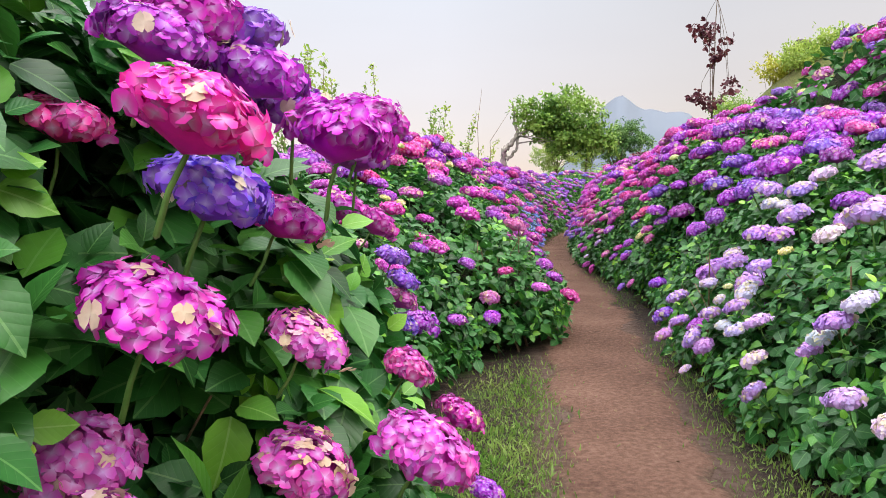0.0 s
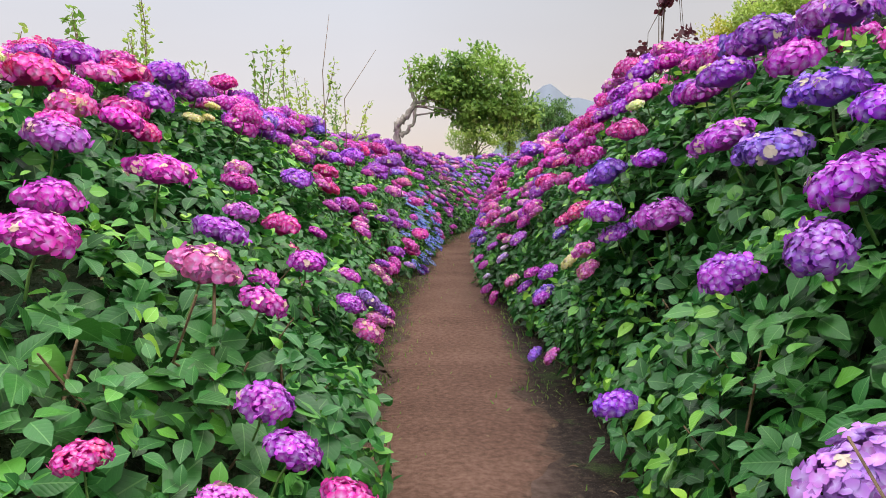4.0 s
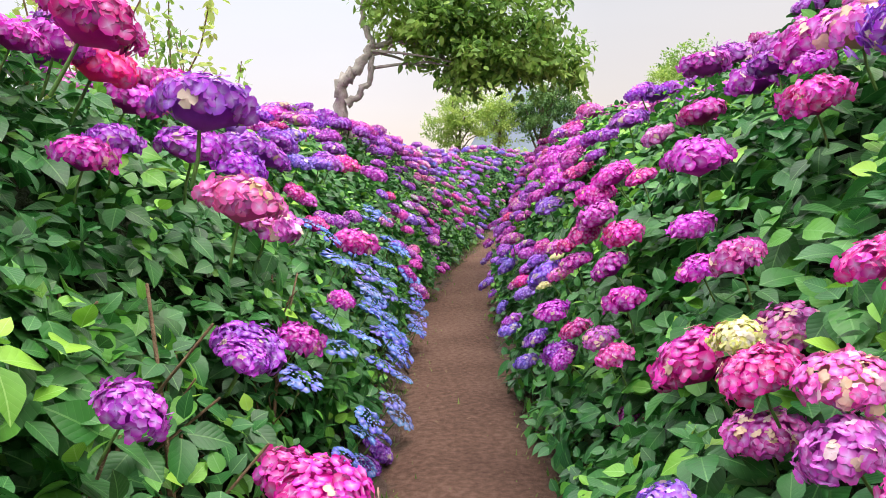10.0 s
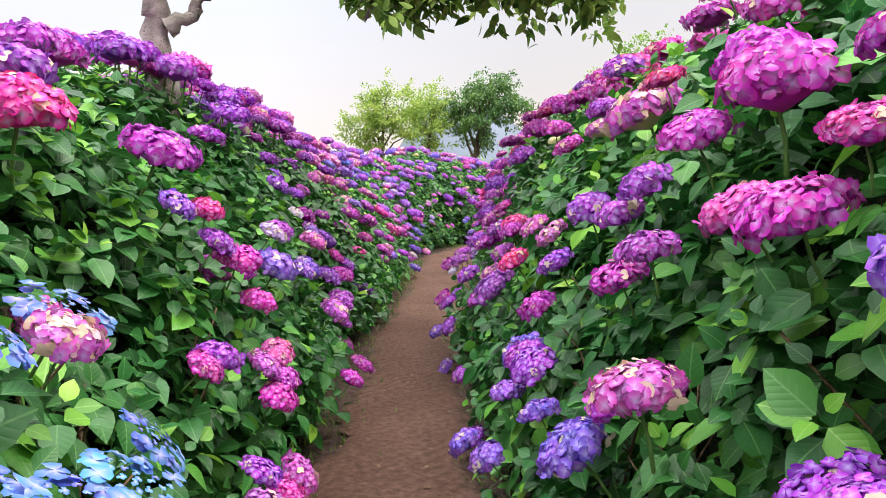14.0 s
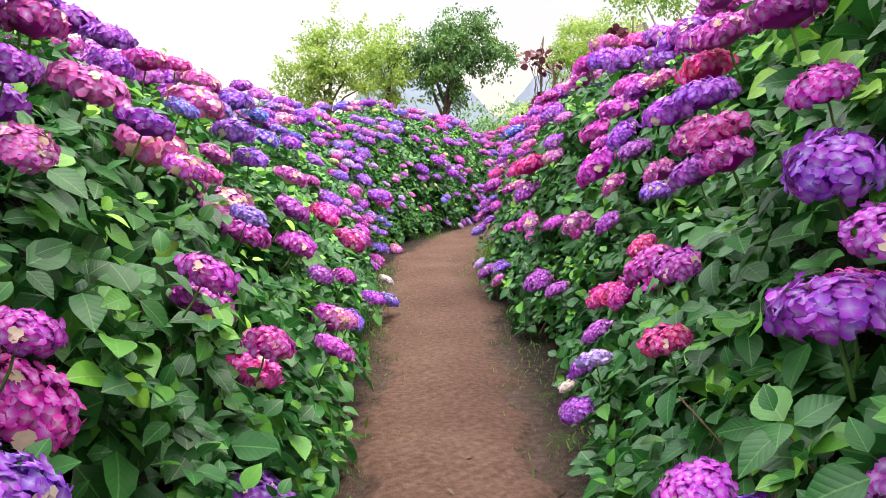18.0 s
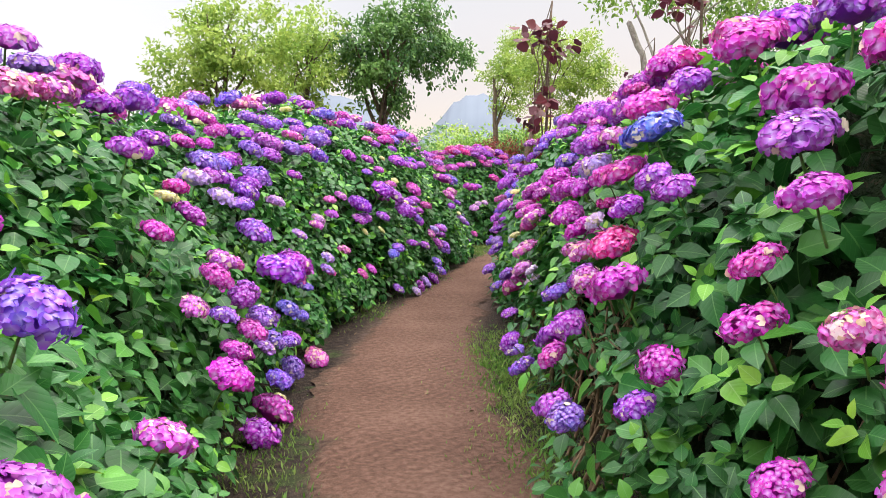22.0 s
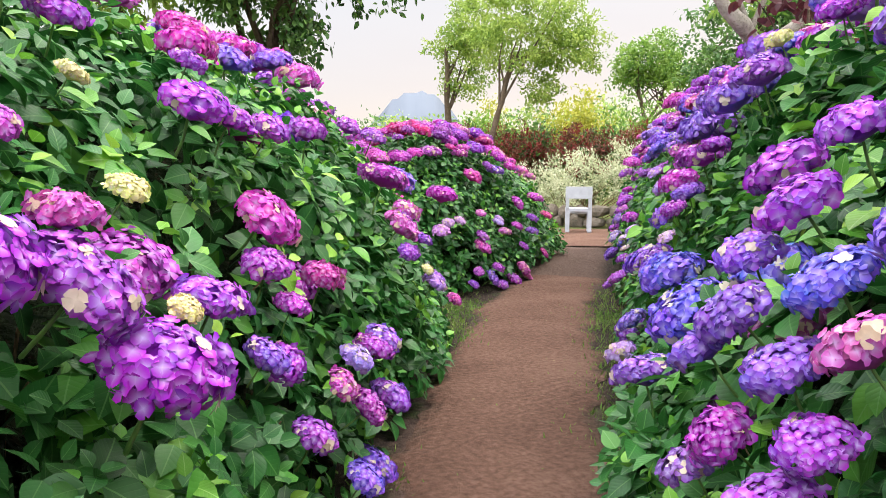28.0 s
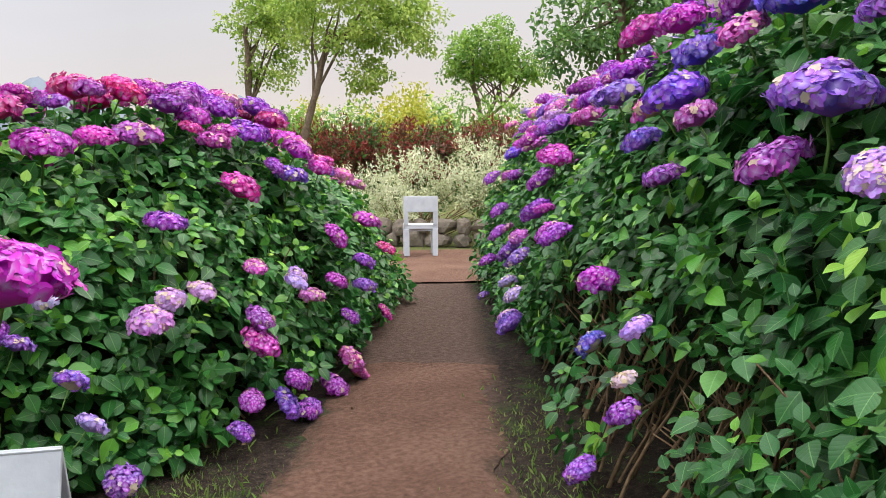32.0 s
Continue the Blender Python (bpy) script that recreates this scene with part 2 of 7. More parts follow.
def ground_material():
    m = Mat("turf_and_soil", 0.95, 0.2)
    v = m.place()
    a, b, c = m.noise(1.1, 4, v), m.noise(22, 4, v), m.noise(120, 2, v)
    turf = m.ramp(b, (0.3, srgb(66, 84, 40)), (0.7, srgb(112, 116, 62)))
    soil = m.ramp(b, (0.3, srgb(66, 50, 44)), (0.7, srgb(102, 82, 70)))
    m.color(m.mix(m.ramp(a, (0.40, (0, 0, 0, 1)), (0.78, (0.75, 0.75, 0.75, 1))), turf, soil))
    m.bump(m.math("ADD", b, c), 0.8, 0.02)
    return m.m


def mat_material():
    m = Mat("coir_matting", 0.95, 0.15)
    uv = m.n.new("ShaderNodeUVMap").outputs[0]
    warp = m.node("ShaderNodeTexNoise", Scale=9.0, Detail=6.0)
    m.link(uv, warp.inputs["Vector"])
    s = m.n.new("ShaderNodeSeparateXYZ")
    m.link(uv, s.inputs[0])
    drift = m.math("MULTIPLY", warp.outputs["Fac"], 0.24)
    along, over = m.math("ADD", s.outputs["Y"], drift), m.math("ADD", s.outputs["X"], drift)
    knot = m.math("MULTIPLY", m.math("SINE", m.math("MULTIPLY", over, 62.0)), m.math("SINE", m.math("MULTIPLY", along, 70.0)))
    rope = m.math("SINE", m.math("MULTIPLY", along, 280.0))
    v = m.place()
    worn = m.ramp(m.noise(0.9, 3, v), (0.46, (0.03, 0.03, 0.03, 1)), (0.72, (0.85, 0.85, 0.85, 1)))
    weave = m.math("ADD", m.math("MULTIPLY", m.math("ADD", m.math("MULTIPLY", knot, 0.42), m.math("MULTIPLY", rope, 0.07)), worn), 0.5)
    a, b, c = m.noise(1.3, 4, v), m.noise(35, 4, v), m.noise(210, 3, v)
    base = m.ramp(m.math("ADD", m.math("MULTIPLY", a, 0.45), m.math("MULTIPLY", b, 0.55)), (0.34, srgb(92, 68, 58)), (0.52, srgb(124, 95, 81)), (0.70, srgb(150, 119, 104)))
    base = m.mix(m.math("MULTIPLY", m.math("GREATER_THAN", c, 0.6), 0.35), base, srgb(150, 122, 104))
    base = m.mix(0.52, base, m.ramp(weave, (0.22, (0.42, 0.40, 0.40, 1)), (0.72, (1, 1, 1, 1))), "MULTIPLY")
    # soil trodden in from the sides, moss and grit along the rim
    rim = m.n.new("ShaderNodeUVMap")
    rim.uv_map = "rim"
    r = m.n.new("ShaderNodeSeparateXYZ")
    m.link(rim.outputs[0], r.inputs[0])
    frayed = m.math("ADD", m.math("ABSOLUTE", r.outputs["X"]), m.math("MULTIPLY", m.math("SUBTRACT", m.noise(7, 5, v, 0.7), 0.5), 0.9))
    earth = m.ramp(b, (0.3, srgb(64, 50, 44)), (0.7, srgb(108, 90, 76)))
    base = m.mix(m.ramp(frayed, (0.80, (0, 0, 0, 1)), (1.02, (0.9, 0.9, 0.9, 1))), base, earth)
    m.color(base)
    m.bump(m.math("ADD", m.math("MULTIPLY", weave, 0.9), m.math("ADD", b, c)), 0.9, 0.02)
    return m.m


def bed_material():
    m = Mat("soil_with_moss", 0.95, 0.2)
    v = m.place()
    a, b, c = m.noise(3.2, 5, v, 0.65), m.noise(26, 5, v), m.noise(150, 3, v)
    soil = m.ramp(b, (0.3, srgb(38, 32, 30)), (0.55, srgb(62, 52, 46)), (0.75, srgb(92, 79, 68)))
    soil = m.mix(m.math("MULTIPLY", m.math("GREATER_THAN", c, 0.61), 0.6), soil, srgb(122, 106, 88))
    moss = m.ramp(c, (0.35, srgb(44, 64, 34)), (0.65, srgb(92, 116, 58)))
    rim = m.n.new("ShaderNodeUVMap")
    rim.uv_map = "rim"
    r = m.n.new("ShaderNodeSeparateXYZ")
    m.link(rim.outputs[0], r.inputs[0])
    aside = m.ramp(m.math("ABSOLUTE", r.outputs["X"]), (0.19, (0, 0, 0, 1)), (0.27, (1, 1, 1, 1)))
    path_earth = m.ramp(b, (0.3, srgb(84, 66, 58)), (0.7, srgb(118, 98, 88)))
    soil = m.mix(aside, path_earth, soil)
    m.color(m.mix(m.math("MULTIPLY", aside, m.ramp(a, (0.54, (0, 0, 0, 1)), (0.64, (0.7, 0.7, 0.7, 1)))), soil, moss))
    m.bump(m.math("ADD", b, c), 1.0, 0.03)
    return m.m


BED = bed_material()
TURF, COIR = ground_material(), mat_material()


# ---- plan: the way between the two banks of flowers ----
CENTRE = [(0.5, -3), (0.6, 0), (0.785, 2.9), (0.98, 4.4), (1.175, 6.1), (1.33, 7.1), (1.51, 8.8), (1.65, 10), (1.795, 11.6), (1.96, 13),
          (2.17, 14.5), (2.34, 16), (2.79, 18), (3.1, 19.2), (3.54, 20.8), (4.015, 22.5), (4.475, 24), (5.0, 25.8), (5.55, 27), (6.225, 28.2),
          (6.85, 29), (7.525, 30), (8.32, 31.1), (9.25, 32.3), (9.9, 33.2), (10.95, 34.2), (12.08, 35.6), (13.2, 36.8), (14.3, 38.2), (16.0, 40.4), (17.0, 41.8)]
_c = np.array(CENTRE, float)
_s = np.r_[0, np.cumsum(np.linalg.norm(np.diff(_c, axis=0), axis=1))]
WAY_S = np.arange(0, _s[-1], 0.1)
_w = np.c_[np.interp(WAY_S, _s, _c[:, 0]), np.interp(WAY_S, _s, _c[:, 1])]
_pad = np.vstack([2 * _w[:1] - _w[1:8][::-1], _w, 2 * _w[-1:] - _w[-8:-1][::-1]])
WAY = np.c_[[np.convolve(_pad[:, k], np.ones(15) / 15, "valid") for k in (0, 1)]].T
_t = np.gradient(WAY, axis=0)
_t /= np.linalg.norm(_t, axis=1)[:, None]
WAY_N = np.c_[_t[:, 1], -_t[:, 0]]


def on_way(s, o):
    """Plan places at s metres along the way and o metres to its right."""
    s, o = np.asarray(s, float), np.asarray(o, float)
    x, y, nx, ny = (np.interp(s, WAY_S, a) for a in (WAY[:, 0], WAY[:, 1], WAY_N[:, 0], WAY_N[:, 1]))
    return np.stack([x + nx * o, y + ny * o], -1)


def way_normal(s):
    return np.stack([np.interp(s, WAY_S, WAY_N[:, 0]), np.interp(s, WAY_S, WAY_N[:, 1])], -1)


HALF = [(0, 0.30), (6, 0.33), (9, 0.40), (11.8, 0.43), (13, 0.40), (15, 0.36), (19, 0.33), (20.8, 0.29), (22.3, 0.34), (25, 0.37), (26.5, 0.42), (28.5, 0.5), (30, 0.5), (31.5, 0.4), (34, 0.42), (36, 0.50), (38, 0.50), (40, 0.45), (45, 0.5)]
# front of the foliage (metres from the middle of the way at half height) and height of the crest
FRONT_L = [(2.4, 1.6), (3.4, 1.36), (4.0, 1.16), (4.6, 0.96), (5.4, 0.92), (6.2, 1.2), (7.4, 1.22), (8.4, 1.16), (9.4, 1.02), (10.6, 0.96), (12, 0.92), (13.4, 0.92), (14.2, 0.84), (15.2, 0.78), (17, 0.70), (19, 0.55), (20.6, 0.58), (22.1, 0.84), (22.8, 0.66), (24, 0.66), (24.8, 0.68), (26.2, 0.72), (27.6, 1.0), (29, 0.98), (31, 0.86), (33, 0.76), (34.6, 0.62), (36, 0.72), (37.4, 1.0), (38.4, 0.9), (40, 0.62), (41.7, 0.52), (43, 0.50), (46, 0.6)]
FRONT_R = [(4, 1.05), (6, 0.88), (8, 0.86), (9, 0.90), (10.4, 0.80), (11.3, 0.76), (12.4, 0.74), (13.4, 0.74), (14.2, 0.74), (15, 0.58), (17, 0.56), (18, 0.54), (20.5, 0.60), (22.4, 0.62), (23.6, 0.68), (24.8, 0.84), (25.7, 0.64), (26.4, 0.72), (27.4, 0.62), (29, 0.74), (29.9, 0.84), (31, 0.70), (33, 0.50), (34, 0.52), (35.1, 0.64), (36.3, 0.78), (38, 0.86), (39.4, 0.70), (40.4, 0.80), (41.8, 0.68), (44.5, 0.62), (46, 0.7)]
CREST_L = [(2, 2.1), (3.6, 2.1), (4.8, 1.7), (5.5, 1.6), (6.2, 1.22), (7, 1.25), (8.5, 1.36), (9.6, 1.50), (11, 1.70), (12, 1.74), (14.5, 1.68), (16, 1.62), (17.5, 1.58), (20, 1.66), (21.6, 1.80), (23.2, 1.78), (24.4, 1.66), (26, 1.54), (27.6, 1.58), (28.7, 1.74), (29.6, 1.63), (30.6, 1.66), (32, 1.80), (33.5, 1.86), (34.6, 1.78), (36, 1.62), (38, 1.54), (40.5, 1.67), (42.5, 1.47), (44, 1.27)]
CREST_R = [(4, 1.45), (6.5, 1.28), (8.4, 1.52), (10, 1.78), (12, 1.82), (14, 1.70), (16, 1.64), (18, 1.60), (20, 1.67), (22, 1.78), (24, 1.82), (26, 1.84), (28, 1.76), (30, 1.74), (32, 1.76), (34, 1.8), (36, 1.78), (38, 1.92), (40, 2.0), (42, 1.95), (45, 1.9)]
# how far the lowest leaves hang out over the edge of the matting
FOOT_L = [(2.4, 0), (5.5, 0.05), (6.2, 0.12), (7.9, 0.3), (8.5, 0.72), (9.4, 0.70), (10.4, 0.48), (11.5, 0.32), (14, 0.2), (16, 0.14), (20, 0.12), (21.4, 0.16), (22.3, 0.26), (23.2, 0.22), (24, 0.16), (25.4, 0.2), (26.3, 0.24), (27, 0.14), (28, 0.14), (29.5, 0.2), (33, 0.2), (36, 0.12), (44, 0.1)]
FOOT_R = [(4, 0.1), (6.5, 0.25), (8.2, 0.25), (9.2, 0.12), (12, 0.08), (13.2, 0.2), (14.6, 0.26), (15.6, 0.16), (18, 0.10), (20.5, 0.14), (22.2, 0.24), (23.4, 0.12), (25, 0.08), (27.6, 0.18), (29, 0.05), (34, 0)]
ENDS_L, ENDS_R = (5.7, 6.25, 37.0, 37.95, 43.5), (4.2, 44.6)
# the slope of a bank from its foot over the crest to its back: outwards beyond the front, share of the crest's height
SECTION = np.array([(-0.10, 0.04), (-0.12, 0.16), (-0.04, 0.34), (0.03, 0.50), (0.13, 0.66), (0.28, 0.80), (0.48, 0.92), (0.80, 1.0), (1.25, 1.03), (1.75, 1.0), (2.1, 0.8)])
_su = np.r_[0, np.cumsum(np.linalg.norm(np.diff(SECTION * (1, 1.7), axis=0), axis=1))]
_su /= _su[-1]
_rng = np.random.default_rng(11)
_wv, _wp = _rng.normal(0, 1, (10, 3)) * np.array([2.6, 2.6, 3.2]), _rng.uniform(0, 6.28, 10)


def lumps(p):
    return np.sin(p @ _wv.T + _wp).sum(-1) / 10


def bank(side, s, u):
    """Places on the bank's outer surface (side -1: left of the way, +1: right) and their outward directions."""
    s, u = np.asarray(s, float), np.asarray(u, float)
    F, K = (FRONT_L, CREST_L) if side < 0 else (FRONT_R, CREST_R)
    F, K, G = np.array(F), np.array(K), np.array(FOOT_L if side < 0 else FOOT_R)

    def at(s, u):
        near_end = np.min([np.abs(s - e) for e in (ENDS_L if side < 0 else ENDS_R)], 0)
        turn_in = 1 - np.sqrt(np.clip(1 - np.clip(1 - near_end / 0.55, 0, 1) ** 2, 0, 1))
        o = np.interp(s, F[:, 0], F[:, 1]) + np.interp(u, _su, SECTION[:, 0]) + turn_in * 1.1 * np.interp(u, [0, 0.55, 1], [1, 0.8, 0]) - np.interp(s, G[:, 0], G[:, 1]) * np.interp(u, [0, 0.12, 0.3, 0.44], [0.9, 1, 0.5, 0])
        z = np.interp(s, K[:, 0], K[:, 1]) * np.interp(u, _su, SECTION[:, 1]) * (1 - 0.18 * turn_in)
        return np.concatenate([on_way(s, side * o), z[..., None]], -1)
    p = at(s, u)
    du, ds = at(s, np.clip(u + 0.02, 0, 1)) - at(s, np.clip(u - 0.02, 0, 1)), at(s + 0.15, u) - at(s - 0.15, u)
    n = np.cross(ds, du) * -side * -1
    n /= np.linalg.norm(n, axis=-1)[..., None] + 1e-9
    flip = np.sign((n * np.concatenate([way_normal(s) * -side * np.where(u < 0.6, 1.0, 0.0)[..., None], np.full(s.shape + (1,), 0.8)], -1)).sum(-1))
    n *= np.where(flip == 0, 1, flip)[..., None]
    return p + n * (lumps(p) * 0.22)[..., None], n


# ---- mesh helpers ----
def mesh_from(name, verts, faces, material, uvs=None, smooth=True):
    """verts (n, 3); faces (m, 3) of indices; uvs per corner (m, 3, 2)."""
    me = bpy.data.meshes.new(name)
    verts, faces = np.asarray(verts, np.float32), np.asarray(faces, np.int32)
    me.vertices.add(len(verts))
    me.vertices.foreach_set("co", verts.ravel())
    me.loops.add(faces.size)
    me.loops.foreach_set("vertex_index", faces.ravel())
    me.polygons.add(len(faces))
    me.polygons.foreach_set("loop_start", np.arange(0, faces.size, 3, dtype=np.int32))
    if uvs is not None:
        me.uv_layers.new(name="UVMap").data.foreach_set("uv", np.asarray(uvs, np.float32).ravel())
    me.polygons.foreach_set("use_smooth", np.full(len(faces), smooth))
    me.update(calc_edges=True)
    for mat in material if isinstance(material, (list, tuple)) else [material]:
        me.materials.append(mat)
    return me


def piece(name, me, parent=None, label="", kind="", m=None):
    ob = new(name, me)
    if parent is not None:
        ob.parent = parent
    if m is not None:
        ob.matrix_basis = m
    return tagged(ob, label, kind=kind)


def part(name, bm, material, parent=None, label="", kind=""):
    me = bpy.data.meshes.new(name)
    bm.to_mesh(me)
    bm.free()
    me.materials.append(material)
    return piece(name, me, parent, label, kind)


def thing(name, place, label, category, group="", kind=""):
    ob = new(name)
    ob.location = place
    ob.empty_display_size = 0.1
    return tagged(ob, label, category, group, kind)


LEAF_Y, LEAF_HALF = (0, 0.05, 0.16, 0.32, 0.48, 0.64, 0.78, 0.88, 0.95, 1.0), (0, 0.16, 0.36, 0.48, 0.5, 0.44, 0.31, 0.18, 0.08, 0)


def leaf_shape(steps, width=0.62, teeth=0.0, fold=0.16, droop=0.22):
    """A leaf of length 1 along +y, its face to +z: corners, triangles and their uv. Broad below the middle, drawn out to a short tip."""
    v, uv, f = [], [], []
    ys = [(i / steps) ** 0.92 for i in range(steps + 1)]
    for i, y in enumerate(ys):
        half = width * np.interp(y, LEAF_Y, LEAF_HALF) if 0 < i < steps else 0.0
        z = -droop * y * y
        if i in (0, steps):
            v.append((0, y, z)); uv.append((0.5, y))
        else:
            k = half * (1 + teeth * (1 if i % 2 else -1))
            for x in (-k, 0, k):
                v.append((x, y - (0.03 if x else 0), z + abs(x) * fold * 2)); uv.append((0.5 + x / width, y))
    row = lambda i: (0, 0, 0) if i == 0 else ((len(v) - 1,) * 3 if i == steps else tuple(range(1 + 3 * (i - 1), 4 + 3 * (i - 1))))
    for i in range(steps):
        a, b = row(i), row(i + 1)
        for k in (0, 1):
            for tri in ((a[k], a[k + 1], b[k + 1]), (a[k], b[k + 1], b[k])):
                if len(set(tri)) == 3:
                    f.append(tri)
    v, uv, f = np.array(v, float), np.array(uv, float), np.array(f)
    return v, f, uv[f]


def frames_from(tip, face):
    """Rotation matrices whose y axis is tip and whose z axis is near face."""
    y = tip / (np.linalg.norm(tip, axis=-1)[:, None] + 1e-9)
    x = np.cross(y, face)
    x /= np.linalg.norm(x, axis=-1)[:, None] + 1e-9
    return np.stack([x, y, np.cross(x, y)], -1)


def scatter_mesh(name, shape, places, turns, sizes, material):
    v, f, uv = shape
    n = len(places)
    pts = np.einsum("nij,vj->nvi", turns, v) * sizes[:, None, None] + places[:, None, :]
    faces = f[None] + (np.arange(n) * len(v))[:, None, None]
    return mesh_from(name, pts.reshape(-1, 3), faces.reshape(-1, 3), material, np.broadcast_to(uv, (n,) + uv.shape).reshape(-1, 2))


def tube(points, radii, sides=7):
    """Corners and triangles of a tapered, bent tube."""
    points, radii = np.asarray(points, float), np.asarray(radii, float)
    d = np.gradient(points, axis=0)
    d /= np.linalg.norm(d, axis=1)[:, None] + 1e-9
    ref = np.array([0.31, 0.17, 0.93]) if abs(d[0][2]) < 0.9 else np.array([0.95, 0.2, 0.1])
    a = np.cross(d, ref)
    a /= np.linalg.norm(a, axis=1)[:, None] + 1e-9
    b = np.cross(d, a)
    ang = np.arange(sides) / sides * 2 * math.pi
    ring = a[:, None] * np.cos(ang)[None, :, None] + b[:, None] * np.sin(ang)[None, :, None]
    v = (points[:, None] + ring * radii[:, None, None]).reshape(-1, 3)
    f = []
    for i in range(len(points) - 1):
        for k in range(sides):
            p, q = i * sides + k, i * sides + (k + 1) % sides
            f += [(p, q, q + sides), (p, q + sides, p + sides)]
    top = len(v)
    v = np.vstack([v, points[-1:] + d[-1:] * radii[-1]])
    f += [((len(points) - 1) * sides + k, (len(points) - 1) * sides + (k + 1) % sides, top) for k in range(sides)]
    return v, np.array(f)


def join_shapes(shapes):
    vs, fs, n = [], [], 0
    for v, f in shapes:
        vs.append(v); fs.append(np.asarray(f) + n); n += len(v)
    return np.vstack(vs), np.vstack(fs)


def matrix(place, turn, size):
    return Matrix.Translation(Vector(place)) @ Matrix([list(map(float, r)) for r in turn]).to_4x4() @ Matrix.Diagonal((size, size, size, 1))


# ---- ground ----
def build_ground():
    n = 70
    gx = np.sign(np.linspace(-1, 1, n)) * np.abs(np.linspace(-1, 1, n)) ** 3 * 1500 + 6
    gy = np.sign(np.linspace(-1, 1, n)) * np.abs(np.linspace(-1, 1, n)) ** 3 * 1500 + 18
    X, Y = np.meshgrid(gx, gy)
    Z = np.zeros_like(X) - 0.012
    v = np.stack([X, Y, Z], -1).reshape(-1, 3)
    i = np.arange(n * n).reshape(n, n)
    a, b, c, d = i[:-1, :-1].ravel(), i[:-1, 1:].ravel(), i[1:, 1:].ravel(), i[1:, :-1].ravel()
    ground = piece("ground", mesh_from("ground", v, np.vstack([np.c_[a, b, c], np.c_[a, c, d]]), TURF), kind="structure")
    tagged(ground, "trodden turf and bare brown soil under the flower banks", "ground")


def strip(name, s0, s1, half, thick, z, material, label, wobble=0.02, seed=3):
    """A strip of ground cover along the way with a worn edge and real thickness; half: metres at s."""
    rng = np.random.default_rng(seed)
    s = np.arange(s0, s1, 0.06)
    H = np.array(half)
    cols = 11
    v, uv, rim = [], [], []
    wob = [np.convolve(rng.normal(0, wobble, len(s) + 8), np.ones(5) / 5, "valid")[: len(s)] for _ in (0, 1)]
    h = np.interp(s, H[:, 0], H[:, 1])
    for k in range(cols):
        q = k / (cols - 1) * 2 - 1
        o = q * h + (wob[0] * (q < 0) - wob[1] * (q > 0)) * abs(q)
        p = on_way(s, o)
        zz = z + thick * (1 - abs(q) ** 6) + 0.006 * np.sin(s * 2.1 + q * 3) + 0.004 * np.sin(s * 7 + q * 9)
        v.append(np.c_[p, np.maximum(zz, z + 0.001)]); uv.append(np.c_[o, s]); rim.append(np.c_[np.full(len(s), q), s])
    v, uv, rim = np.stack(v, 1), np.stack(uv, 1), np.stack(rim, 1)
    n = len(s)
    idx = np.arange(n * cols).reshape(n, cols)
    a, b, c, d = idx[:-1, :-1].ravel(), idx[:-1, 1:].ravel(), idx[1:, 1:].ravel(), idx[1:, :-1].ravel()
    f = np.vstack([np.c_[a, b, c], np.c_[a, c, d]])
    uvf = uv.reshape(-1, 2)[f]
    me = mesh_from(name, v.reshape(-1, 3), f, material, uvf)
    me.uv_layers.new(name="rim").data.foreach_set("uv", rim.reshape(-1, 2)[f].astype(np.float32).ravel())
    ob = piece(name, me, kind="structure")
    return tagged(ob, label, "path")


build_ground()
MAT_END = 40.2
strip("soil_bed", 2, 48.6, [(0, 1.9), (45, 1.9)], 0.004, 0.002, BED, "dark soil along both sides of the matting", 0.08, 5)
strip("path_mat", 0.5, MAT_END, HALF, 0.022, 0.006, COIR, "worn red-brown coir matting laid along the garden path", 0.085)
strip("path_mat", 44.2, 48.4, [(44, 0.8), (45, 1.1), (48, 1.6)], 0.022, 0.006, COIR, "red-brown coir matting with a frayed edge before the chair", 0.04, 9)

# ---- hydrangeas ----
KINDS = {"magenta": (198, 38, 178), "purple": (164, 52, 190), "violet": (140, 82, 202), "blue": (100, 88, 208), "pink": (212, 34, 152),
         "rose": (200, 78, 180), "lilac": (192, 146, 220), "white": (216, 200, 228), "cream": (214, 214, 126), "lace": (84, 112, 200)}
CREAMY = {"magenta": 0.03, "purple": 0.035, "violet": 0.07, "blue": 0.06, "pink": 0.015, "rose": 0.2, "lilac": 0.16, "white": 0.22, "cream": 0.95, "lace": 0.05}
CODES = {"m": "magenta", "p": "purple", "v": "violet", "b": "blue", "k": "pink", "r": "rose", "l": "lilac", "w": "white", "c": "cream", "a": "lace"}


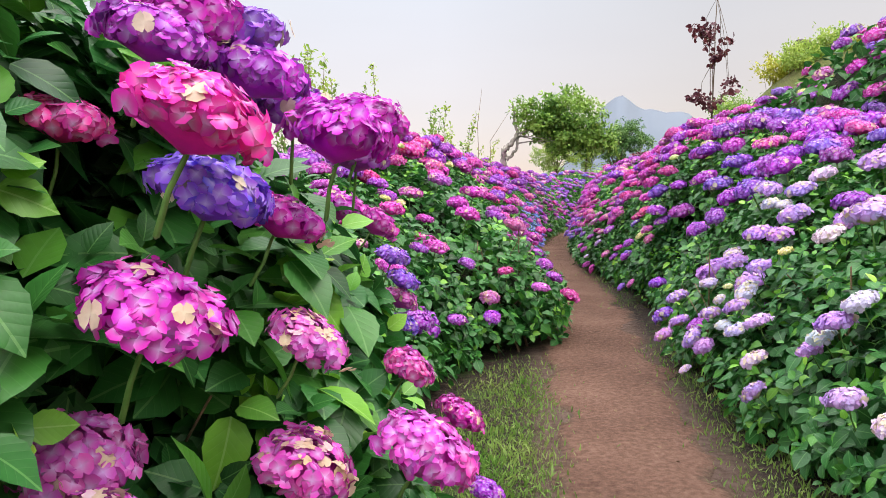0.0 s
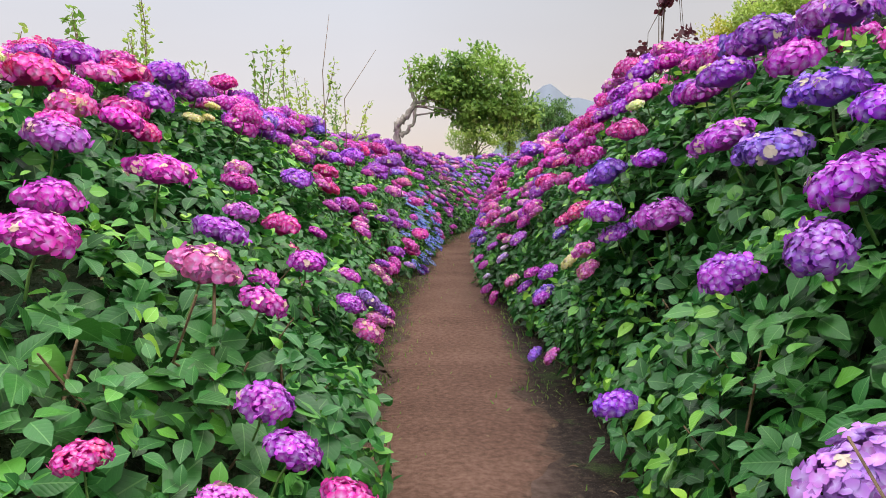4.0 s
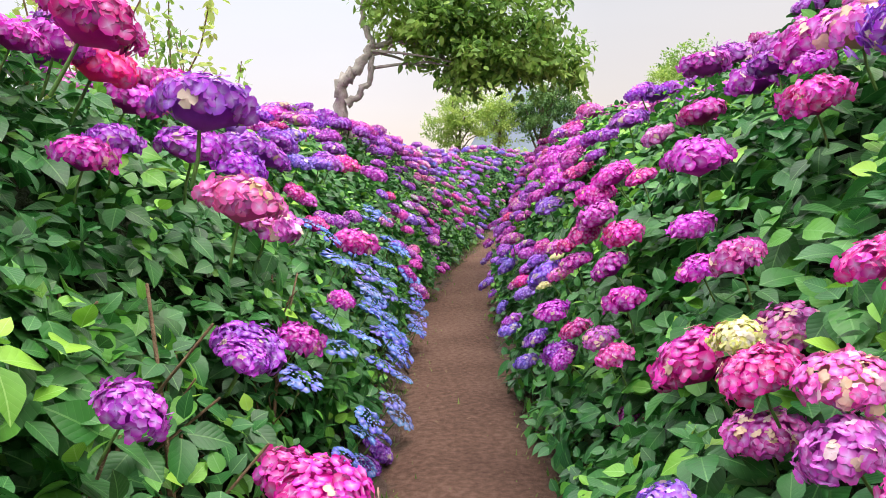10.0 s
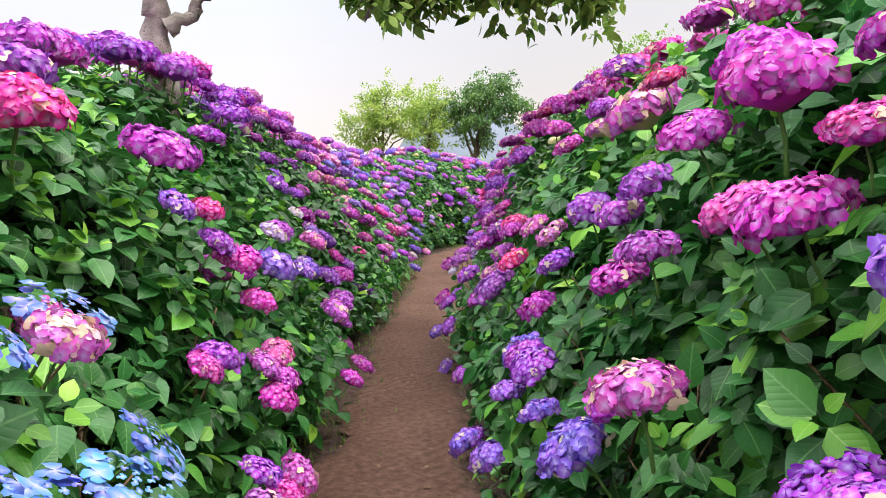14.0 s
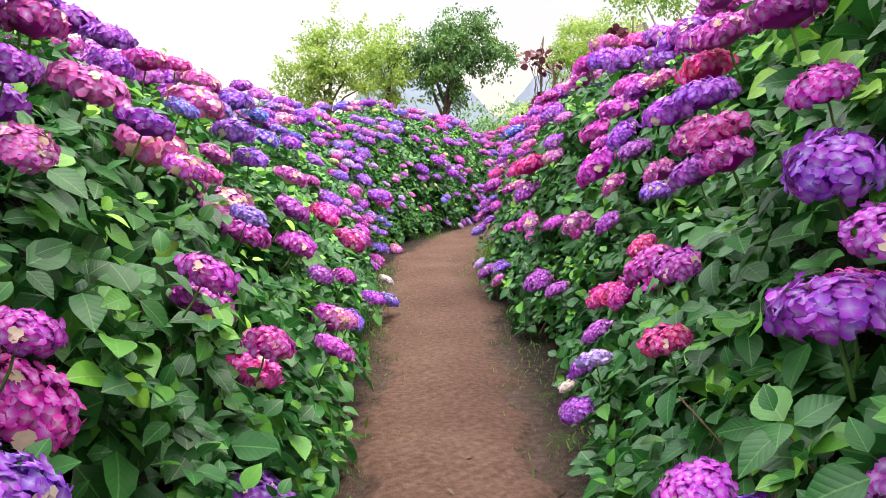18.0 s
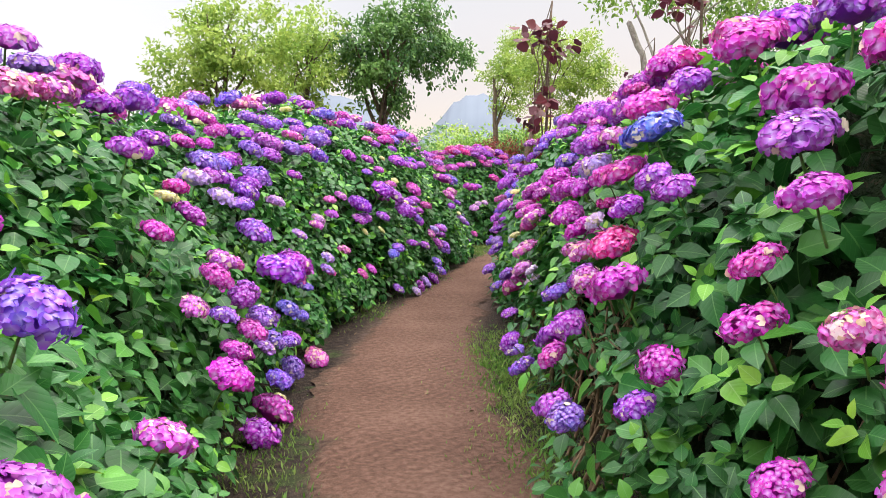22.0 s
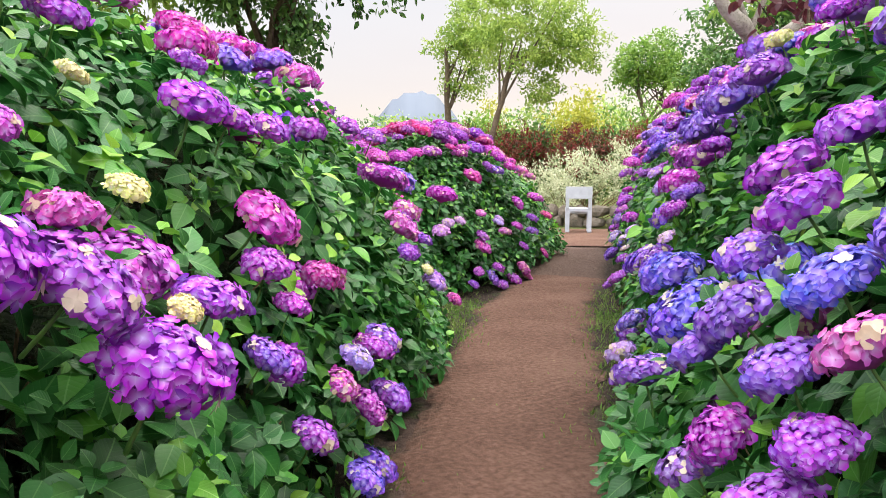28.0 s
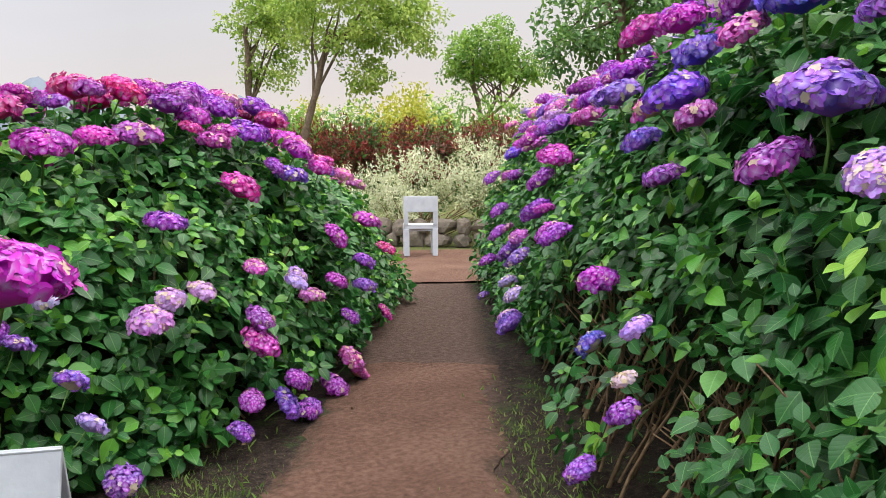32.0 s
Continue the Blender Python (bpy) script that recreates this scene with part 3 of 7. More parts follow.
def floret(rng, fine):
    """Four cupped petals round a small eye; face to +z, about 1 across."""
    v, f, uv = [(0, 0, 0.02)], [], [(0.0, 0.5)]
    turn = rng.uniform(0, 6.28)
    for k in range(4):
        a = turn + k * math.pi / 2 + rng.normal(0, 0.08)
        L, W, up = rng.uniform(0.50, 0.62), rng.uniform(0.62, 0.78), rng.uniform(-0.26, 0.16)
        ca, sa = math.cos(a), math.sin(a)
        outline = ([(0.62, -0.5), (1.0, 0.0), (0.62, 0.5)], [(0.42, -0.5), (1.0, -0.24), (1.0, 0.24), (0.42, 0.5)], [(0.32, -0.36), (0.82, -0.48), (1.03, 0.0), (0.82, 0.48), (0.32, 0.36)])[int(fine)]
        first = len(v)
        for r, w in outline:
            x, y = r * L, w * W
            v.append((x * ca - y * sa, x * sa + y * ca, up * r + 0.05 * abs(w) - 0.05 * r * r + 0.02 * k)); uv.append((r, 0.0))
        n = len(outline)
        f += [(0, first + i, first + i + 1) for i in range(n - 1)]
    return np.array(v), np.array(f), np.array(uv)


STALK_SHAPE = tube([(0, 0, 0.05), (0.02, 0.01, -0.25), (0, 0, -0.5), (0.03, 0, -0.8)], [0.018, 0.02, 0.022, 0.024], 5)
STALK_MESH = mesh_from("stalk", *STALK_SHAPE, STALK)


def mophead_mesh(name, seed, count, fine, flat=0.78, lace=False):
    """A rounded head of many florets on a short green stalk; radius about 0.5."""
    rng = np.random.default_rng(seed)
    vs, fs, uvs, n = [], [], [], 0
    golden = math.pi * (3 - math.sqrt(5))
    for i in range(count):
        q = 1 - (i + 0.5) / count * (1.0 if lace else 1.3)
        if lace and i < count * 0.55:
            r_, th = 0.36 * math.sqrt(i / (count * 0.55)), i * golden
            p = np.array([r_ * math.cos(th), r_ * math.sin(th), 0.10 + rng.normal(0, 0.01)])
            nrm, size = np.array([p[0] * 0.5, p[1] * 0.5, 1.0]), 0.075
        elif lace:
            th = i * 2.4 + rng.normal(0, 0.2)
            p = np.array([0.44 * math.cos(th), 0.44 * math.sin(th), 0.06 + rng.normal(0, 0.03)])
            nrm, size = np.array([p[0] * 0.6, p[1] * 0.6, 1.0]), 0.24
        else:
            r_, th = math.sqrt(max(0, 1 - q * q)), i * golden + rng.normal(0, 0.12)
            d = np.array([r_ * math.cos(th), r_ * math.sin(th), q])
            rad = 0.45 * (1 + rng.normal(0, 0.065)) * (1 + 0.07 * math.sin(th * 2 + seed) + 0.05 * math.sin(th * 3 + seed * 2))
            p = d * rad * (1, 1, flat)
            nrm, size = d * (1, 1, 1 / flat) + rng.normal(0, 0.36, 3), rng.uniform(0.165, 0.22) * (84 / count) ** 0.42
        t = np.cross(nrm, rng.normal(0, 1, 3))
        R = frames_from(t[None], nrm[None])[0]
        v, f, uv = floret(rng, fine)
        top_ = 0.5 if lace else max(0.0, q)
        uv[:, 1] = top_
        size *= 1.06 - 0.3 * top_ ** 2
        vs.append(v * size @ R.T + p); fs.append(f + n); uvs.append(uv[f]); n += len(v)
    if not lace:
        heart = bmesh.new()
        bmesh.ops.create_icosphere(heart, subdivisions=1, radius=0.37)
        v = np.array([q.co[:] for q in heart.verts]) * (1, 1, flat) - (0, 0, 0.02)
        f = np.array([[q.index for q in t.verts] for t in heart.faces])
        heart.free()
        vs.append(v); fs.append(f + n); uvs.append(np.full((len(f), 3, 2), (1.0, 0.0))); n += len(v)
    petals = sum(len(f) for f in fs)
    v, f = STALK_SHAPE if fine < 2 or lace else (STALK_SHAPE[0][:3], np.array([[0, 1, 2]]))
    vs.append(v); fs.append(f + n); uvs.append(np.zeros((len(f), 3, 2)))
    me = mesh_from(name, np.vstack(vs), np.vstack(fs), [PETAL, STALK], np.concatenate(uvs).reshape(-1, 2))
    slot = np.zeros(petals + len(f), np.int32)
    slot[petals:] = 1
    me.polygons.foreach_set("material_index", slot)
    return me


HEADS_FINE = [mophead_mesh("flower_head", 20 + i, 146, 2, (0.58, 0.68, 0.52, 0.62, 0.56)[i]) for i in range(5)]
HEADS_MID = [mophead_mesh("flower_head", 30 + i, 112, 1, (0.56, 0.66, 0.50, 0.60)[i]) for i in range(4)]
HEADS = [mophead_mesh("flower_head", 40 + i, 64, 0, (0.56, 0.68, 0.50, 0.6, 0.54)[i]) for i in range(5)]
LACE = [mophead_mesh("flower_head", 60 + i, 34, 2, 0.5, True) for i in range(2)]
LEAF_FINE = [mesh_from("leaf", v * (1, 1, 1), f, LEAF, uv) for v, f, uv in (leaf_shape(14, 0.70, 0.035, 0.12, 0.20), leaf_shape(14, 0.62, 0.035, 0.2, 0.36), leaf_shape(14, 0.76, 0.04, 0.07, 0.10))]
LEAF_PLAIN, LEAF_BACK = leaf_shape(5, 0.70, 0, 0.12, 0.22), leaf_shape(3, 0.74, 0, 0.10, 0.2)


def stem_mesh(seed):
    rng = np.random.default_rng(seed)
    pts, p, d = [np.zeros(3)], np.zeros(3), np.array([0, -0.42, 1.0])
    for _ in range(6):
        d = d + rng.normal(0, 0.13, 3)
        p = p + d / np.linalg.norm(d) * 0.2
        pts.append(p)
    shapes = [tube(pts, np.linspace(0.013, 0.005, 7), 5)]
    for k in (2, 3, 4):
        q = [pts[k], pts[k] + rng.normal(0, 0.06, 3) + (0, 0.04, 0.12), pts[k] + rng.normal(0, 0.1, 3) + (0, 0.1, 0.26)]
        shapes.append(tube(q, [0.007, 0.005, 0.004], 5))
    v, f = join_shapes(shapes)
    return mesh_from("stem", v, f, WOOD)


STEMS = [stem_mesh(i) for i in range(5)]


def head_turn(n, rng, lift=1.0):
    up = n * 0.66 + np.array([0, 0, lift]) + rng.normal(0, 0.18, 3)
    return frames_from(np.cross(up, rng.normal(0, 1, 3))[None], up[None])[0]


def palette(weights, rng):
    names = list(weights)
    w = np.array([weights[k] for k in names], float)
    return names[rng.choice(len(names), p=w / w.sum())]


def add_head(bush, place, turn, size, kind, rng, fine):
    me = (LACE if kind == "lace" else (HEADS, HEADS_MID, HEADS_FINE)[int(fine)])
    me = me[rng.integers(len(me))]
    ob = piece("flower_head", me, bush, m=Matrix.Translation(-bush.location) @ matrix(place, turn, size))
    base = np.clip(np.array(KINDS[kind]) + rng.normal(0, 9, 3), 0, 255)
    if fine > 1 and kind != "lace":
        piece("stalk", STALK_MESH, ob, "green flower stalk")
    c = srgb(*base)[:3]
    ob.color = (*c, float(np.clip(CREAMY[kind] * rng.uniform(0.3, 1.7), 0, 0.97)))
    return ob


def leaf_turns(n, rng, k):
    face = n * 0.6 + np.array([0, 0, 0.72]) + rng.normal(0, 0.36, (k, 3))
    tip = n * 0.55 + np.array([0, 0, -0.32]) + rng.normal(0, 0.65, (k, 3))
    return frames_from(tip, face)


# stretches where the foot of a bank is bare stems: side, from, to, share of the slope
BARE = [(-1, 13.9, 15.6, 0.15), (1, 37.2, 39.8, 0.19), (1, 29.4, 31.2, 0.12), (1, 27.4, 29.0, 0.2)]



def hydrangea(side, s0, s1, weights, label, heroes=(), dense=1.0, low=None, clear=(), depth_u=0.86, seed=0, near=1.0, leaf_size=0.09, fine_leaf=None):
    """One bush of a bank between s0 and s1. heroes: (s, u, diameter, kind)."""
    rng = np.random.default_rng(1000 + seed)
    mid_s = (s0 + s1) / 2
    foot = np.r_[bank(side, np.array([mid_s]), np.array([0.2]))[0][0][:2], 0.0]
    back = on_way(mid_s, side * 1.7)
    base = np.r_[(foot[:2] + back) / 2, 0.0]
    bush = thing("hydrangea_bush", base, label, "hydrangea", "hydrangeas along the path")
    L = s1 - s0
    # dark inner sheet: the shade between the leaves is put into its colour
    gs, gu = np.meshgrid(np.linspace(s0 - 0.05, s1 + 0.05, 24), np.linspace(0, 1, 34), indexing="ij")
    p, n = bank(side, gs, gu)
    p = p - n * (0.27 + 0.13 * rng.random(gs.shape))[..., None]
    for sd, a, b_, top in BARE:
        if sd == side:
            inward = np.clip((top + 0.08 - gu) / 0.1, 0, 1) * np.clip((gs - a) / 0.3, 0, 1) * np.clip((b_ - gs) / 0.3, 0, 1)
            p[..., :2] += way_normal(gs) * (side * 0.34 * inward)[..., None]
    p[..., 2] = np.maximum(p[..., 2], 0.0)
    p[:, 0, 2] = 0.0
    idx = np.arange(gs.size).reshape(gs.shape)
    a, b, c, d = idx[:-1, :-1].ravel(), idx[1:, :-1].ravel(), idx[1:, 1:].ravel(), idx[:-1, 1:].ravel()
    piece("twig_core", mesh_from("twig_core", p.reshape(-1, 3) - base, np.vstack([np.c_[a, b, c], np.c_[a, c, d]]), CORE_SHADE), bush, "dark filler surface with the shade of twigs and leaves in its colour")
    # stems
    bare = any(sd == side and a < s1 and b_ > s0 for sd, a, b_, _ in BARE)
    for k in range(24 if bare else 6):
        q, m_ = bank(side, np.array([rng.uniform(s0, s1)]), np.array([0.02]))
        out = m_[0] * (1, 1, 0)
        spot = q[0] - out / (np.linalg.norm(out) + 1e-9) * rng.uniform(0.1 if bare else 0.16, 0.42 if bare else 0.34)
        spot[2] = 0.0
        tip = np.cross(np.array([0, 0, 1.0]), out) * 0 + out + rng.normal(0, 0.3, 3)
        turn = frames_from((tip * (1, 1, 0))[None], np.array([[0, 0, 1.0]]))[0]
        piece("stem", STEMS[rng.integers(5)], bush, m=Matrix.Translation(-bush.location) @ matrix(spot, turn, rng.uniform(0.5, 0.85)))
    # heads: first those that stand out, then the rest, kept apart
    taken = []
    for x, y, z, dia, kind in clear:
        q = np.array([x, y, z])
        aim = bank(side, np.array([mid_s]), np.array([np.interp(z, [0.3, 1.5], [0.2, 0.55])]))[1][0]
        add_head(bush, q, head_turn(aim, rng, 0.75), dia, CODES[kind], rng, 2)
        taken.append(np.r_[q, dia])
    near_heads = list(taken) if (side, s0) != (-1, 3.7) else []
    for hs, hu, dia, kind in heroes:
        q, m_ = bank(side, np.array([float(hs)]), np.array([float(hu)]))
        if any(np.linalg.norm(q[0] + m_[0] * 0.07 - t[:3]) < 0.62 * (dia + t[3]) for t in near_heads) or (dia > 0.155 and (side, s0) != (-1, 3.7) and any(np.linalg.norm(q[0] - np.array(t[:3])) < 0.42 for row in STANDING.values() for t in row)):
            continue
        add_head(bush, q[0] + m_[0] * 0.07, head_turn(m_[0], rng, 0.85), dia, CODES[kind], rng, 2 if dia > 0.165 else 1)
        taken.append(np.r_[q[0], dia])
    want = int(L * 12 * dense)
    tries = 0
    while want > 0 and tries < 900:
        tries += 1
        u = rng.beta(1.7, 1.5) * depth_u
        s = rng.uniform(s0, s1)
        grouped = 0.5 + 0.5 * math.sin(3.1 * s + 9 * u + seed) * math.sin(5.3 * s - 14 * u + 2 * seed)
        if rng.random() > np.interp(u, [0, 0.15, 0.4, 0.5, 0.62, 0.8, 1], [0.10, 0.12, 0.18, 0.6, 1, 1, 0.7]) * (1 if u > 0.5 else grouped * 1.5):
            continue
        kinds = low if low and u < low[0] else None
        kind = palette(kinds[1] if kinds else weights, rng)
        dia = np.interp(u, [0, 0.25, 0.5, 1], [0.12, 0.15, 0.215, 0.235]) * rng.uniform(0.75, 1.22) * (0.5 if kind == "cream" else 1)
        q, m_ = bank(side, np.array([s]), np.array([u]))
        q, m_ = q[0], m_[0]
        if any(np.linalg.norm(q - t[:3]) < (0.43 if u < 0.45 else 0.37) * (dia + t[3]) for t in taken):
            continue
        taken.append(np.r_[q, dia])
        add_head(bush, q + m_ * rng.uniform(0.0, 0.06), head_turn(m_, rng), dia, kind, rng, 1 if u < 0.55 and near > 0.5 else 0)
        want -= 1
    # the crest is closely set with further heads
    lilac = weights is MIX_LILAC
    more, tries = int(L * (13 if lilac else 6) * min(dense, 1.15) ** 1.7) if s0 > 7.5 or side > 0 else 0, 0
    while more > 0 and tries < 400:
        tries += 1
        s, u = rng.uniform(s0, s1), rng.uniform(0.08 if lilac else 0.42, 0.78)
        kind = palette(weights, rng)
        dia = rng.uniform(0.15, 0.215) * (0.7 if u < 0.3 else 1) * (0.5 if kind == "cream" else 1)
        q, m_ = bank(side, np.array([s]), np.array([u]))
        if any(np.linalg.norm(q[0] - t[:3]) < 0.36 * (dia + t[3]) for t in taken):
            continue
        taken.append(np.r_[q[0], dia])
        add_head(bush, q[0] + m_[0] * rng.uniform(0.02, 0.08), head_turn(m_[0], rng), dia, kind, rng, 1 if u < 0.55 else 0)
        more -= 1
    # leaves stand in whorls round the shoot tips, the youngest ones innermost and brightest
    kc = int(L * 3.2 * (185 if leaf_size > 0.1 else 192))
    s, u = rng.uniform(s0 - 0.06, s1 + 0.06, kc), rng.random(kc) ** 0.9 * 0.97
    for e in (ENDS_L if side < 0 else ENDS_R):
        if s0 - 0.01 <= e <= s1 + 0.01:
            k = int(420 * (0.09 / leaf_size) ** 2)
            s, u = np.r_[s, e + (1 if e < mid_s else -1) * 0.4 * rng.random(k) ** 2.2], np.r_[u, rng.random(k) * 0.8]
    kc = len(s)
    keep = (u < 0.7) | (s0 < 8.5) | (rng.random(kc) < np.interp(u, [0.7, 0.8, 1], [0.85, 0.6, 0.35]))
    for sd, a, b_, top in BARE:
        if sd == side:
            keep &= ~((s > a) & (s < b_) & (u < top * rng.uniform(0.7, 1.1, kc))) | (rng.random(kc) < 0.2)
    s, u = s[keep], u[keep]
    kc = len(s)
    dep = np.where(rng.random(kc) < 0.52, rng.uniform(0, 0.09, kc), rng.uniform(0.06, 0.26, kc))
    c, n = bank(side, s, u)
    c = c - n * dep[:, None]
    c[:, 2] = np.maximum(c[:, 2], 0.07)
    heads = np.array(taken) if taken else np.zeros((0, 4))
    if len(heads):
        clear_of = (np.linalg.norm(c[:, None] - heads[None, :, :3], axis=2) - heads[None, :, 3] * 0.66).min(1)
        keep = (clear_of > 0) | (dep > 0.11)
        c, n, u, dep = c[keep], n[keep], u[keep], dep[keep]
        kc = len(c)
    axis = n * 0.68 + np.array([0, 0, 0.68]) + rng.normal(0, 0.28, (kc, 3))
    axis /= np.linalg.norm(axis, axis=1)[:, None]
    side_a = np.cross(axis, rng.normal(0, 1, (kc, 3)))
    side_a /= np.linalg.norm(side_a, axis=1)[:, None]
    side_b = np.cross(axis, side_a)
    # fewer young leaves inside; fewer low down also stands in for shade there
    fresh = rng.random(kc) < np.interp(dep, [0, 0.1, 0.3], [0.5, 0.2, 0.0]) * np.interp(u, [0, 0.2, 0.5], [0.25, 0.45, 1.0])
    P, T, Z, U, D, Y = [], [], [], [], [], []
    for j in range(5):
        ang = j * 2.4 + rng.normal(0, 0.25, kc)
        ray = side_a * np.cos(ang)[:, None] + side_b * np.sin(ang)[:, None]
        inner = j > 2
        tip = ray * (0.65 if inner else 0.95) + axis * (0.6 if inner else 0.12) + (0, 0, -0.02 if inner else -0.2) + rng.normal(0, 0.14, (kc, 3))
        P.append(c + ray * 0.012 - axis * (0.0 if inner else 0.03)); T.append(frames_from(tip, axis + rng.normal(0, 0.22, (kc, 3))))
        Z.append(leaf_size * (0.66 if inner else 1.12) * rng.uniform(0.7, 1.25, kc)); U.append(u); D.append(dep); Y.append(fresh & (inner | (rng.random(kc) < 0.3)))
    p, turns, sizes, u, dep, young = np.vstack(P), np.vstack(T), np.concatenate(Z), np.concatenate(U), np.concatenate(D), np.concatenate(Y)
    kd = int(L * 3.2 * 240)
    ds, du = rng.uniform(s0 - 0.06, s1 + 0.06, kd), rng.random(kd) * 0.95
    for sd, a, b_, top in BARE:
        if sd == side:
            ok = ~((ds > a) & (ds < b_) & (du < top))
            ds, du = ds[ok], du[ok]
    kd = len(ds)
    dd = rng.uniform(0.15, 0.27, kd)
    q, m_ = bank(side, ds, du)
    q = q - m_ * dd[:, None]
    q[:, 2] = np.maximum(q[:, 2], 0.08)
    p, turns = np.vstack([p, q]), np.concatenate([turns, frames_from(rng.normal(0, 1, (kd, 3)) + (0, 0, -0.5), m_ * 0.9 + np.array([0, 0, 0.35]) + rng.normal(0, 0.25, (kd, 3)))])
    sizes, u, dep, young = np.r_[sizes, leaf_size * rng.uniform(1.2, 1.7, kd)], np.r_[u, du], np.r_[dep, dd], np.r_[young, np.zeros(kd, bool)]
    order = rng.permutation(len(p))
    outer = order[((u < 0.6) & (dep < 0.05) & ~young)[order]][: int(46 * L / 1.6 * near)]
    for i in outer:
        piece("leaf", LEAF_FINE[rng.integers(3)], bush, m=Matrix.Translation(-bush.location) @ matrix(p[i], turns[i], sizes[i] * 1.08))
    rest = np.setdiff1d(np.arange(len(p)), outer)
    front = (u[rest] < 0.72) & (dep[rest] < 0.1)
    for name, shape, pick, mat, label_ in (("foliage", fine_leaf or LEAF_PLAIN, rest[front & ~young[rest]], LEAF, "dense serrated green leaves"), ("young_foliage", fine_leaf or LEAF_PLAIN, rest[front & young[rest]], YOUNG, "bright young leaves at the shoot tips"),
                                          ("inner_foliage", LEAF_BACK, rest[~front], LEAF, "dense green leaves in shade")):
        piece(name, scatter_mesh(name, shape, p[pick] - base, turns[pick], sizes[pick], mat), bush, label_, "stuff")
    return bush

MIX_MAGENTA = {"magenta": 5, "purple": 3, "pink": 2, "rose": 2, "cream": 0.4}
MIX_PURPLE = {"purple": 5, "magenta": 3, "violet": 2, "rose": 1.5, "cream": 0.4}
MIX_VIOLET = {"violet": 4, "purple": 4, "blue": 1.6, "rose": 1.5, "magenta": 1, "cream": 0.5}
MIX_PINK = {"pink": 4, "magenta": 5, "purple": 2, "rose": 2, "cream": 0.3}
MIX_LILAC = {"lilac": 6, "white": 3, "purple": 1, "cream": 0.7}
LOW_MIX = {"purple": 4, "violet": 2, "rose": 3, "magenta": 1.5, "cream": 0.4}

HEROES = {}
# heads that stand clear of the leaves at the near end of the bank: place, diameter, colour
CLEAR = [(-0.48, 1.29, 1.45, 0.19, "p"), (-0.40, 1.52, 1.50, 0.2, "p"), (-0.35, 1.43, 1.41, 0.2, "p"), (-0.63, 1.28, 1.31, 0.17, "k"), (-0.33, 1.03, 1.29, 0.21, "k"), (-0.36, 1.19, 1.19, 0.2, "v"), (-0.30, 1.42, 1.14, 0.17, "m"), (-0.31, 1.61, 1.36, 0.19, "p"), (-0.18, 1.35, 1.29, 0.19, "m"), (-0.39, 1.01, 1.03, 0.21, "m"), (-0.56, 1.11, 0.79, 0.2, "r"), (-0.76, 1.31, 0.77, 0.13, "p"), (-0.23, 1.28, 0.94, 0.15, "r"), (-0.24, 1.27, 0.72, 0.18, "r"), (-0.08, 1.71, 0.79, 0.13, "m")]
CLEAR += [(-0.03, 1.27, 0.75, 0.18, "m"), (0.04, 1.90, 0.62, 0.13, "m"), (0.11, 2.09, 0.35, 0.12, "p"), (-0.45, 1.37, 1.51, 0.2, "m"), (-0.18, 1.90, 1.37, 0.2, "m"), (-0.22, 1.95, 1.28, 0.17, "p"), (-0.32, 2.44, 1.14, 0.18, "m"), (-0.23, 2.64, 1.08, 0.16, "m"), (-0.19, 2.83, 0.95, 0.13, "v"), (-0.15, 2.82, 0.86, 0.13, "v"), (-0.16, 2.82, 0.79, 0.13, "r"), (-0.15, 2.81, 0.70, 0.12, "v"), (-0.16, 2.81, 0.60, 0.11, "p"), (-0.30, 2.63, 0.94, 0.13, "v")]
HEROES[-1, 6.25] = [(6.68, 0.35, 0.11, "r"), (6.72, 0.4, 0.11, "k"), (6.76, 0.19, 0.16, "p"), (6.76, 0.3, 0.13, "m"), (6.92, 0.29, 0.11, "m"), (6.92, 0.42, 0.11, "r"), (7.32, 0.46, 0.11, "m"), (7.36, 0.14, 0.12, "p"), (7.48, 0.38, 0.15, "p"), (7.52, 0.57, 0.13, "m"), (7.56, 0.3, 0.12, "p"), (7.6, 0.51, 0.13, "m"), (7.76, 0.47, 0.19, "m")]
HEROES[-1, 7.9] = [(8, 0.11, 0.12, "p"), (8.12, 0.24, 0.12, "p"), (8.12, 0.35, 0.12, "m"), (8.24, 0.3, 0.17, "k"), (8.36, 0.2, 0.11, "k"), (8.36, 0.26, 0.16, "m"), (8.44, 0.14, 0.13, "r"), (8.6, 0.14, 0.14, "p"), (8.64, 0.11, 0.15, "m"), (8.64, 0.17, 0.13, "p"), (8.76, 0.33, 0.2, "m"), (8.8, 0.57, 0.19, "k"), (8.92, 0.22, 0.13, "m"), (8.92, 0.26, 0.18, "r"), (9, 0.36, 0.18, "m")]
HEROES[-1, 9.5] = [(9.56, 0.36, 0.22, "m"), (9.6, 0.57, 0.14, "p"), (10.08, 0.23, 0.16, "m"), (10.12, 0.33, 0.14, "m"), (10.24, 0.16, 0.14, "p"), (10.44, 0.35, 0.13, "r"), (10.48, 0.18, 0.11, "m"), (10.48, 0.24, 0.17, "m"), (10.48, 0.27, 0.2, "m"), (10.52, 0.12, 0.11, "r"), (10.56, 0.14, 0.13, "v"), (10.68, 0.49, 0.22, "p"), (10.72, 0.42, 0.19, "m"), (10.92, 0.4, 0.22, "p"), (10.96, 0.46, 0.22, "p"), (11.16, 0.39, 0.22, "p")]
